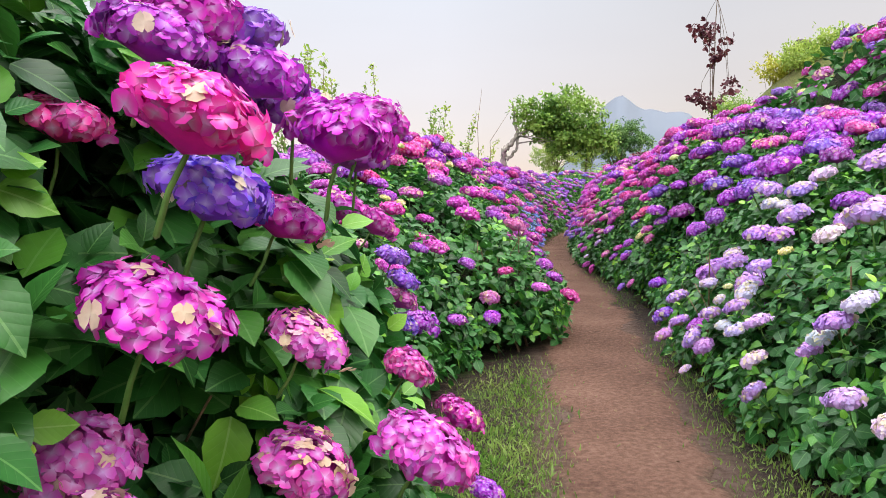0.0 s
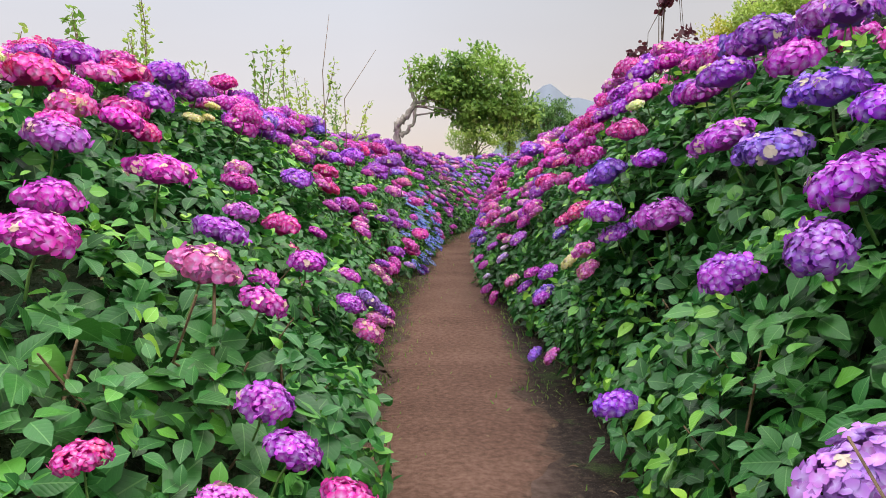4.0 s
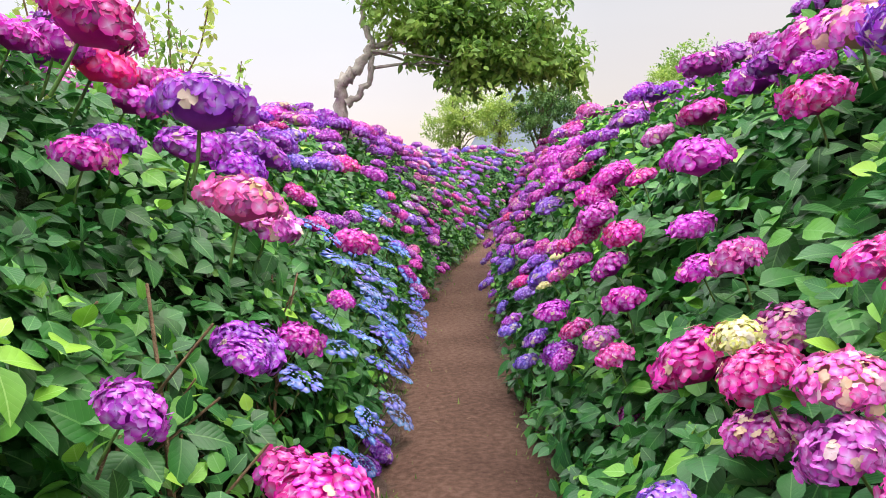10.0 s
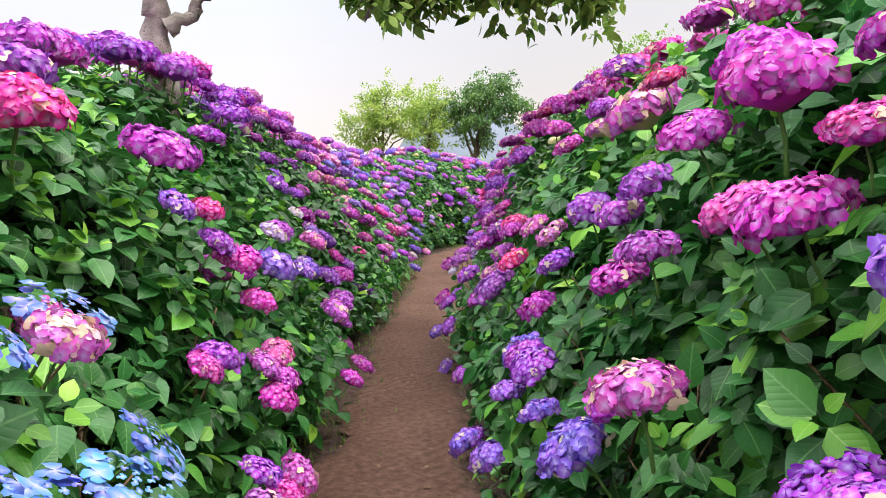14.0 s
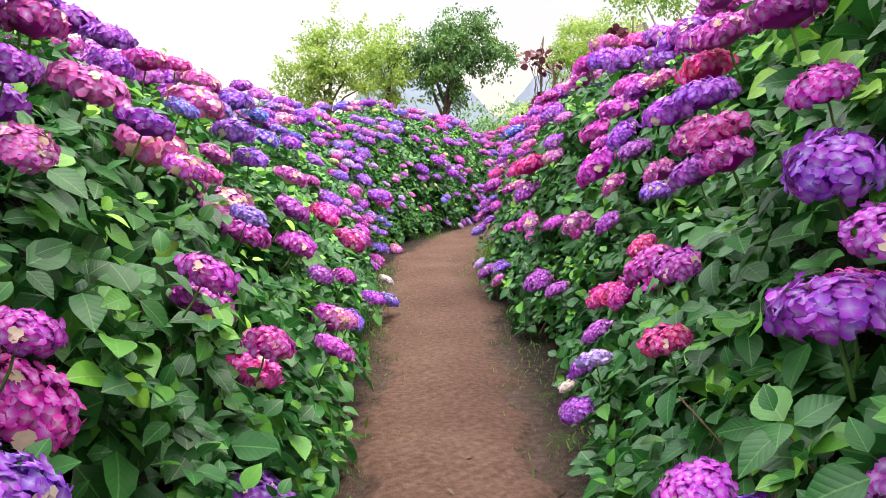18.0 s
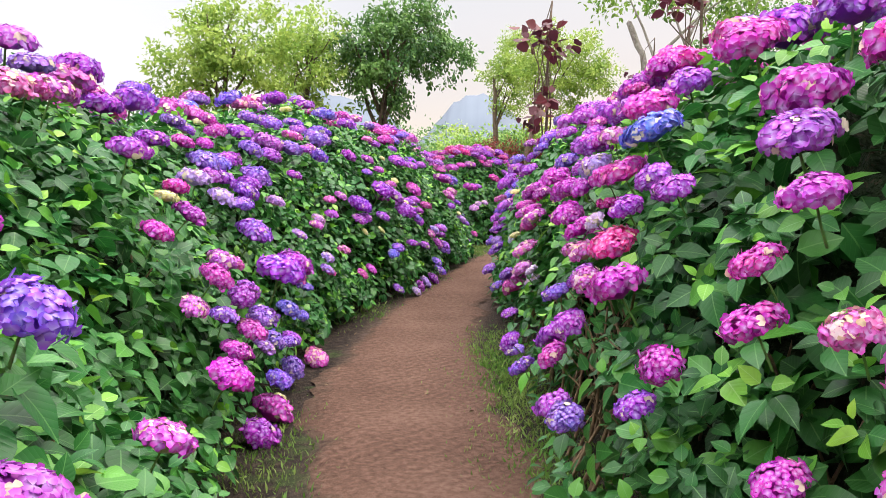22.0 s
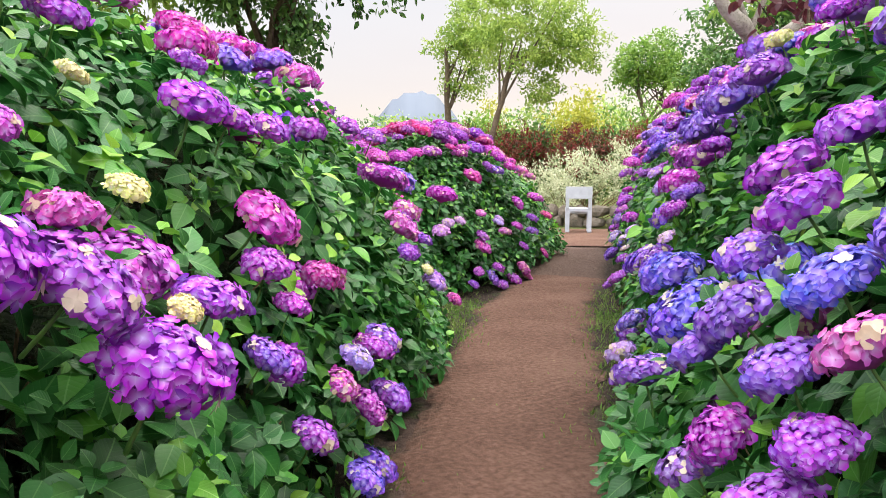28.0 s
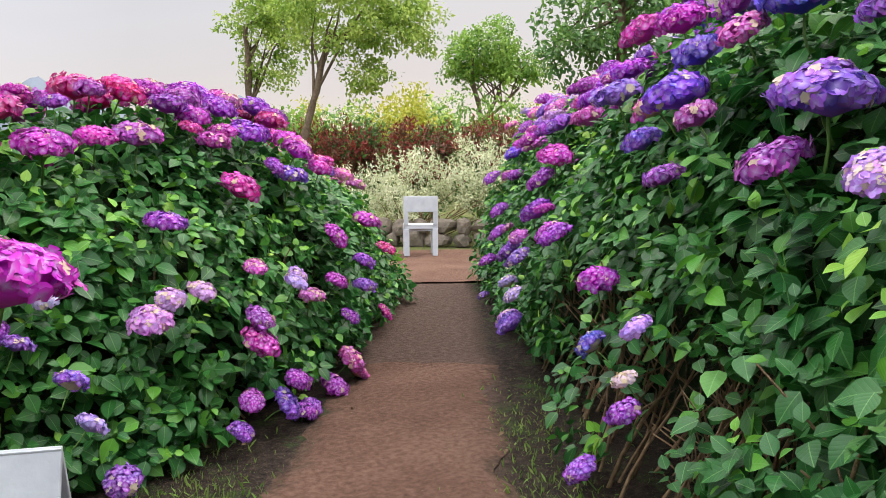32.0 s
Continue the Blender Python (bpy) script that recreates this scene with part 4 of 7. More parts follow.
HEROES[-1, 11.2] = [(11.2, 0.54, 0.22, "p"), (11.24, 0.32, 0.16, "p"), (11.32, 0.5, 0.22, "p"), (11.4, 0.42, 0.21, "m"), (11.48, 0.34, 0.2, "m"), (11.52, 0.07, 0.18, "p"), (11.68, 0.48, 0.17, "m"), (11.72, 0.26, 0.11, "m"), (11.76, 0.3, 0.11, "r"), (11.8, 0.42, 0.15, "m"), (11.96, 0.13, 0.11, "r"), (12.08, 0.2, 0.13, "r"), (12.12, 0.25, 0.13, "m"), (12.2, 0.32, 0.17, "k"), (12.28, 0.26, 0.11, "p"), (12.32, 0.53, 0.22, "k"), (12.36, 0.1, 0.11, "r"), (12.4, 0.21, 0.11, "r"), (12.44, 0.68, 0.22, "m"), (12.56, 0.03, 0.12, "m"), (12.56, 0.26, 0.18, "p"), (12.56, 0.58, 0.2, "k")]
HEROES[-1, 11.2] += [(12.6, 0.33, 0.18, "k"), (12.72, 0, 0.13, "r"), (12.72, 0.39, 0.16, "m")]
HEROES[-1, 12.8] = [(12.84, 0.41, 0.11, "r"), (12.88, 0.21, 0.11, "k"), (12.88, 0.31, 0.17, "k"), (12.92, 0.22, 0.07, "w"), (12.92, 0.39, 0.16, "p"), (12.96, 0.35, 0.11, "m"), (13, 0.32, 0.11, "m"), (13.04, 0.47, 0.08, "c"), (13.08, 0.1, 0.16, "m"), (13.08, 0.22, 0.11, "k"), (13.08, 0.49, 0.11, "p"), (13.12, 0.42, 0.11, "r"), (13.16, 0.46, 0.11, "p"), (13.2, 0.22, 0.11, "r"), (13.2, 0.4, 0.11, "m"), (13.28, 0.42, 0.08, "c"), (13.32, 0.49, 0.15, "m"), (13.36, 0.39, 0.11, "r"), (13.4, 0.42, 0.14, "p"), (13.44, 0.37, 0.18, "p"), (13.48, 0.24, 0.14, "m"), (13.48, 0.28, 0.13, "m")]
HEROES[-1, 12.8] += [(13.52, 0.48, 0.2, "m"), (13.56, 0.1, 0.14, "m"), (13.56, 0.36, 0.11, "p"), (13.6, 0.28, 0.11, "m"), (13.64, 0.35, 0.14, "m"), (13.64, 0.4, 0.14, "r"), (13.72, 0.12, 0.15, "p"), (13.72, 0.28, 0.11, "m"), (13.88, 0.35, 0.2, "p"), (14.08, 0.59, 0.22, "m"), (14.2, 0.21, 0.12, "p"), (14.24, 0.47, 0.22, "k"), (14.24, 0.53, 0.22, "m"), (14.28, 0.07, 0.11, "l")]
HEROES[-1, 14.4] = [(14.76, 0.11, 0.22, "k"), (14.76, 0.34, 0.13, "m"), (14.84, 0.42, 0.15, "m"), (14.92, 0.35, 0.13, "p"), (14.96, 0.09, 0.18, "k"), (14.96, 0.19, 0.14, "p"), (15, 0.42, 0.18, "m"), (15.12, 0.41, 0.22, "k"), (15.28, 0.17, 0.18, "m"), (15.32, 0.09, 0.22, "k"), (15.36, 0.35, 0.21, "p"), (15.4, 0.14, 0.13, "a"), (15.44, 0.28, 0.22, "r"), (15.52, 0.17, 0.15, "m"), (15.64, 0.04, 0.12, "a"), (15.72, 0.28, 0.22, "r"), (15.76, 0.14, 0.14, "a"), (15.76, 0.17, 0.12, "a"), (15.8, 0.05, 0.11, "a"), (15.84, 0.06, 0.12, "a"), (15.88, 0.01, 0.11, "a")]
HEROES[-1, 14.4] += [(15.96, 0, 0.11, "p"), (15.96, 0.04, 0.13, "a"), (15.96, 0.18, 0.11, "m")]
HEROES[-1, 16.0] = [(16, 0.13, 0.13, "a"), (16.04, 0.01, 0.13, "p"), (16.04, 0.1, 0.11, "a"), (16.08, 0.06, 0.11, "a"), (16.12, 0.36, 0.22, "p"), (16.16, 0.15, 0.11, "a"), (16.36, 0.27, 0.12, "k"), (16.44, 0.4, 0.22, "p"), (16.48, 0.47, 0.22, "p"), (16.52, 0.32, 0.11, "k"), (16.6, 0.38, 0.22, "p"), (16.64, 0.31, 0.11, "m"), (16.72, 0.37, 0.13, "p"), (16.76, 0.17, 0.11, "a"), (16.84, 0.28, 0.11, "p"), (16.96, 0.4, 0.11, "p"), (17.04, 0.08, 0.12, "a"), (17.04, 0.37, 0.14, "v"), (17.08, 0.27, 0.11, "p"), (17.16, 0.18, 0.11, "a")]
HEROES[-1, 16.0] += [(17.24, 0.1, 0.11, "a"), (17.32, 0.2, 0.11, "a"), (17.32, 0.27, 0.11, "p"), (17.4, 0.15, 0.12, "a"), (17.44, 0.37, 0.15, "v")]
HEROES[-1, 17.6] = [(17.72, 0.37, 0.16, "p"), (17.84, 0.14, 0.14, "m"), (17.96, 0.36, 0.18, "m"), (17.96, 0.46, 0.17, "v"), (17.96, 0.49, 0.12, "k"), (18.08, 0.24, 0.11, "r"), (18.24, 0.43, 0.22, "p"), (18.4, 0.46, 0.22, "p"), (18.56, 0.38, 0.22, "k"), (18.76, 0.44, 0.21, "m"), (18.84, 0.38, 0.21, "k"), (18.92, 0.09, 0.11, "p"), (18.92, 0.18, 0.11, "k"), (19, 0.06, 0.12, "m"), (19, 0.18, 0.12, "p"), (19.08, 0.13, 0.18, "m"), (19.16, 0.3, 0.11, "v")]
HEROES[-1, 19.2] = [(19.24, 0.05, 0.14, "r"), (19.24, 0.12, 0.12, "m"), (19.24, 0.15, 0.11, "r"), (19.24, 0.24, 0.16, "m"), (19.24, 0.3, 0.11, "m"), (19.24, 0.34, 0.22, "p"), (19.28, 0.26, 0.11, "p"), (19.28, 0.41, 0.16, "k"), (19.28, 0.48, 0.18, "p"), (19.32, 0.13, 0.12, "m"), (19.32, 0.29, 0.11, "k"), (19.36, 0.15, 0.11, "r"), (19.36, 0.2, 0.11, "m"), (19.36, 0.24, 0.14, "m"), (19.4, 0.34, 0.22, "m"), (19.44, 0.06, 0.17, "m"), (19.48, 0.41, 0.21, "p"), (19.56, 0.35, 0.2, "p"), (19.92, 0.25, 0.12, "l"), (20, 0.07, 0.11, "m"), (20, 0.2, 0.11, "v"), (20.04, 0.25, 0.11, "p")]
HEROES[-1, 19.2] += [(20.12, 0.14, 0.13, "r"), (20.12, 0.2, 0.12, "v"), (20.12, 0.38, 0.15, "p"), (20.24, 0.07, 0.11, "m"), (20.36, 0.14, 0.11, "p"), (20.4, 0.3, 0.11, "p"), (20.44, 0.26, 0.07, "w"), (20.48, 0.22, 0.13, "r"), (20.52, 0.4, 0.18, "p"), (20.6, 0.45, 0.12, "p")]
HEROES[-1, 20.8] = [(20.8, 0.43, 0.17, "p"), (21.08, 0.28, 0.11, "p"), (21.12, 0.22, 0.11, "v"), (21.36, 0.22, 0.11, "r"), (21.36, 0.34, 0.12, "p"), (21.4, 0.14, 0.15, "p"), (21.44, 0.24, 0.13, "m"), (21.48, 0.42, 0.11, "m"), (21.52, 0.06, 0.11, "p"), (21.56, 0.1, 0.15, "p"), (21.64, 0.02, 0.12, "m"), (21.68, 0.13, 0.14, "m"), (21.72, 0.16, 0.11, "m"), (21.72, 0.42, 0.19, "m"), (21.84, 0.14, 0.13, "p"), (21.84, 0.35, 0.19, "p"), (21.84, 0.39, 0.11, "m"), (21.92, 0.28, 0.11, "r"), (21.96, 0.49, 0.2, "p"), (22, 0.23, 0.11, "m"), (22.08, 0.19, 0.11, "m"), (22.12, 0.45, 0.13, "p")]
HEROES[-1, 20.8] += [(22.24, 0.3, 0.11, "r"), (22.28, 0.43, 0.11, "p"), (22.36, 0.34, 0.11, "p"), (22.36, 0.37, 0.13, "p")]
HEROES[-1, 22.4] = [(22.44, 0.5, 0.17, "p"), (22.56, 0.23, 0.13, "m"), (22.68, 0.18, 0.12, "m"), (22.84, 0.3, 0.11, "r"), (22.92, 0.34, 0.15, "p"), (23.08, 0.3, 0.11, "r"), (23.12, 0.25, 0.16, "p"), (23.16, 0.14, 0.12, "m"), (23.16, 0.28, 0.19, "m"), (23.16, 0.4, 0.12, "p"), (23.24, 0.26, 0.11, "v"), (23.28, 0.29, 0.17, "r"), (23.4, 0.32, 0.11, "r"), (23.48, 0.37, 0.11, "v"), (23.48, 0.45, 0.15, "p"), (23.52, 0.54, 0.18, "p"), (23.6, 0.14, 0.12, "r"), (23.68, 0.38, 0.17, "v"), (23.72, 0.27, 0.16, "m"), (23.72, 0.33, 0.18, "r"), (23.72, 0.44, 0.16, "m"), (23.76, 0.22, 0.14, "m")]
HEROES[-1, 22.4] += [(23.92, 0.18, 0.11, "p"), (23.92, 0.41, 0.16, "v")]
HEROES[-1, 24.0] = [(24, 0.12, 0.11, "v"), (24.04, 0.36, 0.18, "v"), (24.08, 0.26, 0.15, "m"), (24.32, 0.16, 0.11, "m"), (24.36, 0.23, 0.16, "m"), (24.36, 0.3, 0.14, "r"), (24.48, 0.24, 0.15, "k"), (24.68, 0.11, 0.13, "p"), (24.68, 0.19, 0.18, "r"), (24.96, 0.38, 0.15, "b"), (25.16, 0.3, 0.11, "m"), (25.16, 0.46, 0.22, "v"), (25.36, 0.26, 0.16, "m"), (25.44, 0.19, 0.18, "m"), (25.44, 0.29, 0.12, "r")]
HEROES[-1, 25.6] = [(25.64, 0.38, 0.14, "p"), (25.68, 0.41, 0.11, "v"), (25.8, 0.25, 0.16, "r"), (25.8, 0.34, 0.12, "v"), (25.84, 0.18, 0.18, "r"), (25.84, 0.39, 0.11, "b"), (26.04, 0.08, 0.1, "w"), (26.08, 0.3, 0.11, "v"), (26.12, 0.47, 0.14, "p"), (26.2, 0.03, 0.16, "v")]
HEROES[-1, 27.4] = [(27.8, 0.2, 0.11, "r"), (27.8, 0.28, 0.12, "m"), (27.84, 0.12, 0.18, "m"), (28.04, 0.13, 0.13, "m"), (28.04, 0.17, 0.11, "v"), (28.08, 0.36, 0.17, "p"), (28.12, 0.21, 0.13, "m"), (28.16, 0.28, 0.14, "m"), (28.2, 0.31, 0.11, "m"), (28.28, 0.22, 0.13, "r"), (28.36, 0.13, 0.14, "m"), (28.4, 0.17, 0.13, "p"), (28.44, 0, 0.18, "p"), (28.44, 0.21, 0.12, "r"), (28.52, 0.1, 0.11, "v"), (28.56, 0.13, 0.12, "v"), (28.56, 0.17, 0.11, "p"), (28.64, 0.13, 0.13, "v"), (28.68, 0.63, 0.22, "p"), (28.76, 0, 0.22, "m"), (28.8, 0.04, 0.14, "v"), (28.96, 0, 0.08, "c")]
HEROES[-1, 27.4] += [(28.96, 0.4, 0.16, "p"), (29.04, 0.54, 0.22, "p"), (29.12, 0.07, 0.11, "v"), (29.12, 0.34, 0.17, "l"), (29.2, 0.48, 0.22, "p"), (29.24, 0.07, 0.11, "p"), (29.24, 0.17, 0.22, "p"), (29.28, 0.02, 0.14, "v")]
HEROES[-1, 29.3] = [(29.32, 0.31, 0.15, "l"), (29.36, 0.02, 0.12, "v"), (29.36, 0.27, 0.1, "c"), (29.4, 0.11, 0.14, "b"), (29.4, 0.35, 0.14, "p"), (29.48, 0.23, 0.2, "v"), (29.48, 0.38, 0.18, "v"), (29.48, 0.42, 0.14, "m"), (29.56, 0.26, 0.13, "r"), (29.56, 0.3, 0.15, "v"), (29.56, 0.35, 0.15, "p"), (29.6, 0.09, 0.11, "b"), (29.68, 0.32, 0.18, "v"), (29.68, 0.38, 0.15, "v"), (29.72, 0.48, 0.15, "v"), (29.76, 0.17, 0.22, "m"), (29.76, 0.42, 0.11, "m"), (29.76, 0.46, 0.13, "v"), (29.8, 0, 0.16, "r"), (29.8, 0.33, 0.14, "p"), (29.8, 0.38, 0.16, "p"), (29.84, 0.13, 0.11, "b")]
HEROES[-1, 29.3] += [(29.96, 0.29, 0.12, "l"), (29.96, 0.34, 0.19, "v"), (30.08, 0.22, 0.11, "l"), (30.08, 0.45, 0.15, "m"), (30.12, 0.48, 0.15, "m"), (30.28, 0.4, 0.16, "v"), (30.36, 0.14, 0.11, "v"), (30.44, 0.45, 0.19, "p"), (30.48, 0.16, 0.11, "l"), (30.52, 0.69, 0.22, "v"), (30.56, 0.23, 0.11, "r"), (30.6, 0.39, 0.15, "p"), (30.68, 0.24, 0.11, "l"), (30.72, 0.34, 0.11, "p"), (30.88, 0.16, 0.11, "r")]
HEROES[-1, 30.9] = [(30.92, 0.39, 0.2, "v"), (30.96, 0.24, 0.11, "p"), (31.04, 0.1, 0.11, "m"), (31.04, 0.27, 0.11, "r"), (31.08, 0.38, 0.11, "p"), (31.16, 0.38, 0.11, "r"), (31.2, 0.36, 0.18, "v"), (31.24, 0.27, 0.11, "r"), (31.28, 0.1, 0.11, "m"), (31.44, 0.4, 0.21, "v"), (31.48, 0.21, 0.13, "p"), (31.52, 0.18, 0.07, "c"), (31.6, 0.24, 0.22, "p"), (31.64, 0.21, 0.13, "p"), (31.88, 0.42, 0.22, "v"), (31.92, 0.17, 0.08, "c"), (32, 0.2, 0.14, "p"), (32.04, 0.11, 0.12, "b"), (32.04, 0.36, 0.15, "p"), (32.08, 0.31, 0.11, "v"), (32.12, 0.12, 0.13, "v"), (32.16, 0.02, 0.12, "v")]
HEROES[-1, 30.9] += [(32.16, 0.26, 0.22, "p"), (32.16, 0.58, 0.18, "m"), (32.28, 0.34, 0.13, "p"), (32.32, 0.24, 0.19, "p"), (32.32, 0.31, 0.11, "m"), (32.32, 0.56, 0.19, "p"), (32.32, 0.63, 0.22, "p"), (32.36, 0.12, 0.12, "p"), (32.36, 0.27, 0.11, "r"), (32.4, 0.2, 0.22, "p"), (32.44, 0.47, 0.21, "p")]
HEROES[-1, 32.5] = [(32.52, 0.22, 0.07, "c"), (32.56, 0, 0.12, "l"), (32.56, 0.28, 0.08, "c"), (32.56, 0.42, 0.16, "p"), (32.64, 0.22, 0.15, "p"), (32.64, 0.34, 0.07, "c"), (32.68, 0.01, 0.12, "p"), (32.68, 0.4, 0.11, "r"), (32.72, 0.26, 0.11, "m"), (32.8, 0.39, 0.13, "p"), (32.84, 0.18, 0.11, "v"), (32.96, 0.17, 0.12, "p"), (33.12, 0.23, 0.14, "p"), (33.16, 0, 0.15, "l"), (33.16, 0.34, 0.2, "p"), (33.2, 0.2, 0.11, "p"), (33.24, 0.26, 0.2, "m"), (33.28, 0.33, 0.14, "p"), (33.32, 0.22, 0.19, "p"), (33.32, 0.38, 0.11, "p"), (33.36, 0.13, 0.11, "r"), (33.44, 0, 0.17, "p")]
HEROES[-1, 32.5] += [(33.44, 0.05, 0.14, "v"), (33.44, 0.21, 0.13, "m"), (33.44, 0.32, 0.13, "p"), (33.52, 0.1, 0.14, "p"), (33.52, 0.14, 0.12, "l"), (33.64, 0.03, 0.17, "v"), (33.68, 0.14, 0.13, "p"), (33.68, 0.32, 0.13, "p"), (33.76, 0.46, 0.22, "m"), (33.8, 0.09, 0.15, "v"), (33.84, 0.14, 0.14, "v"), (33.92, 0.48, 0.22, "m")]
HEROES[-1, 34.0] = [(34.08, 0.47, 0.22, "m"), (34.48, 0.25, 0.17, "r"), (34.56, 0.32, 0.13, "r"), (34.6, 0.24, 0.17, "r"), (34.6, 0.4, 0.22, "p"), (34.64, 0.21, 0.11, "p"), (34.64, 0.35, 0.11, "p"), (34.76, 0.25, 0.11, "p"), (34.8, 0.38, 0.12, "p"), (34.84, 0.18, 0.07, "c"), (34.84, 0.31, 0.2, "p"), (34.88, 0.16, 0.12, "l"), (34.92, 0.26, 0.14, "r"), (34.96, 0.22, 0.11, "p"), (34.96, 0.36, 0.19, "m"), (34.96, 0.52, 0.13, "r"), (35.04, 0.31, 0.22, "p"), (35.24, 0.3, 0.11, "v"), (35.28, 0.38, 0.15, "p"), (35.36, 0.32, 0.11, "p")]
HEROES[-1, 35.6] = [(35.8, 0.15, 0.14, "v"), (36.08, 0.39, 0.14, "m"), (36.12, 0.09, 0.11, "m"), (36.32, 0.34, 0.22, "v")]
HEROES[-1, 37.95] = [(37.76, 0.11, 0.11, "l"), (37.76, 0.16, 0.12, "v"), (37.8, 0.3, 0.22, "m"), (37.88, 0.2, 0.11, "v"), (37.92, 0.03, 0.11, "l"), (37.96, 0.32, 0.12, "p"), (38, 0.22, 0.11, "p"), (38.08, 0.25, 0.09, "w"), (38.12, 0.01, 0.15, "v"), (38.16, 0.47, 0.22, "m"), (38.24, 0.2, 0.17, "l"), (38.28, 0.32, 0.22, "m"), (38.32, 0.22, 0.13, "l"), (38.32, 0.46, 0.22, "m"), (38.44, 0.22, 0.13, "l"), (38.48, 0.02, 0.12, "v"), (38.52, 0.06, 0.12, "p"), (38.56, 0.34, 0.17, "p"), (38.6, 0.54, 0.12, "p"), (38.64, 0.13, 0.18, "m"), (38.64, 0.6, 0.11, "m"), (38.68, 0.16, 0.15, "p")]
HEROES[-1, 37.95] += [(38.72, 0.45, 0.22, "r"), (38.8, 0.03, 0.17, "v"), (38.8, 0.7, 0.22, "p"), (38.84, 0.06, 0.13, "p"), (38.88, 0.42, 0.22, "p"), (38.92, 0.61, 0.16, "p"), (39, 0, 0.13, "p"), (39, 0.54, 0.21, "k"), (39.04, 0.19, 0.13, "l"), (39.08, 0, 0.11, "v"), (39.12, 0.2, 0.11, "l"), (39.16, 0.46, 0.12, "k"), (39.24, 0.51, 0.2, "p"), (39.28, 0.37, 0.22, "k")]
HEROES[-1, 39.3] = [(39.36, 0.57, 0.18, "m"), (39.48, 0, 0.17, "p"), (39.56, 0.54, 0.22, "p"), (39.68, 0.38, 0.13, "p"), (39.72, 0.03, 0.18, "r"), (39.72, 0.17, 0.13, "m"), (39.76, 0.45, 0.22, "p"), (39.76, 0.57, 0.22, "p"), (39.8, 0.51, 0.2, "p"), (39.84, 0, 0.15, "r"), (39.88, 0.24, 0.19, "m"), (39.96, 0.39, 0.19, "m"), (40.04, 0.14, 0.14, "v"), (40.04, 0.35, 0.16, "m"), (40.2, 0.18, 0.14, "p"), (40.24, 0.47, 0.18, "p"), (40.32, 0.5, 0.22, "p")]
HEROES[-1, 40.9] = [(41.04, 0.25, 0.22, "m"), (41.16, 0.04, 0.15, "k"), (41.32, 0.18, 0.16, "k")]
HEROES[1, 6.0] = [(6.92, 0.19, 0.12, "l"), (6.96, 0.15, 0.09, "w"), (7.16, 0.32, 0.13, "l"), (7.32, 0.18, 0.07, "w"), (7.32, 0.36, 0.17, "l"), (7.4, 0.14, 0.2, "l"), (7.48, 0.31, 0.17, "l"), (7.52, 0.09, 0.15, "l"), (7.52, 0.37, 0.09, "w"), (7.52, 0.4, 0.17, "l"), (7.56, 0.25, 0.14, "l")]
HEROES[1, 7.6] = [(7.64, 0.02, 0.08, "w"), (7.64, 0.36, 0.12, "w"), (7.72, 0.26, 0.11, "w"), (7.8, 0.38, 0.17, "l"), (7.88, 0.1, 0.13, "l"), (7.88, 0.19, 0.11, "w"), (7.92, 0.42, 0.21, "p"), (8.04, 0.06, 0.13, "l"), (8.04, 0.33, 0.2, "l"), (8.08, 0.37, 0.21, "v"), (8.24, 0.13, 0.15, "l"), (8.32, 0.26, 0.22, "l"), (8.32, 0.43, 0.2, "p"), (8.44, 0.19, 0.22, "l"), (8.52, 0.07, 0.16, "v"), (8.6, 0.3, 0.16, "p"), (9.08, 0.25, 0.17, "p")]
HEROES[1, 9.2] = [(9.32, 0.42, 0.22, "v"), (9.36, 0.1, 0.15, "p"), (9.36, 0.36, 0.22, "v"), (9.72, 0.36, 0.22, "p"), (10, 0.42, 0.22, "p"), (10.04, 0.27, 0.22, "p"), (10.04, 0.48, 0.22, "p"), (10.24, 0.26, 0.11, "v"), (10.48, 0.25, 0.22, "p"), (10.48, 0.34, 0.22, "p"), (10.56, 0.18, 0.12, "r"), (10.56, 0.3, 0.22, "m"), (10.56, 0.65, 0.22, "v"), (10.64, 0.2, 0.13, "r"), (10.68, 0.32, 0.13, "v"), (10.76, 0.05, 0.11, "r"), (10.76, 0.18, 0.1, "c"), (10.76, 0.24, 0.21, "p"), (10.76, 0.29, 0.13, "r")]
HEROES[1, 10.8] = [(10.8, 0.42, 0.2, "p"), (10.84, 0.31, 0.22, "k"), (10.92, 0.4, 0.1, "c"), (11, 0.3, 0.22, "p"), (11, 0.37, 0.22, "k"), (11, 0.42, 0.2, "m"), (11.08, 0.11, 0.11, "p"), (11.08, 0.18, 0.2, "p"), (11.12, 0.15, 0.12, "p"), (11.12, 0.4, 0.17, "p"), (11.16, 0.03, 0.11, "v"), (11.32, 0.43, 0.22, "p"), (11.36, 0.21, 0.11, "v"), (11.36, 0.47, 0.22, "p"), (11.44, 0.23, 0.14, "k"), (11.44, 0.38, 0.19, "v"), (11.48, 0.34, 0.17, "k"), (11.56, 0.29, 0.22, "m"), (11.76, 0.38, 0.14, "k"), (11.76, 0.48, 0.21, "k"), (11.84, 0.34, 0.12, "r"), (12, 0.4, 0.22, "k")]
HEROES[1, 10.8] += [(12.12, 0.12, 0.12, "m"), (12.16, 0.09, 0.12, "p"), (12.2, 0.3, 0.14, "r"), (12.2, 0.45, 0.16, "m"), (12.2, 0.48, 0.16, "m"), (12.24, 0.37, 0.22, "m"), (12.28, 0.34, 0.14, "m")]
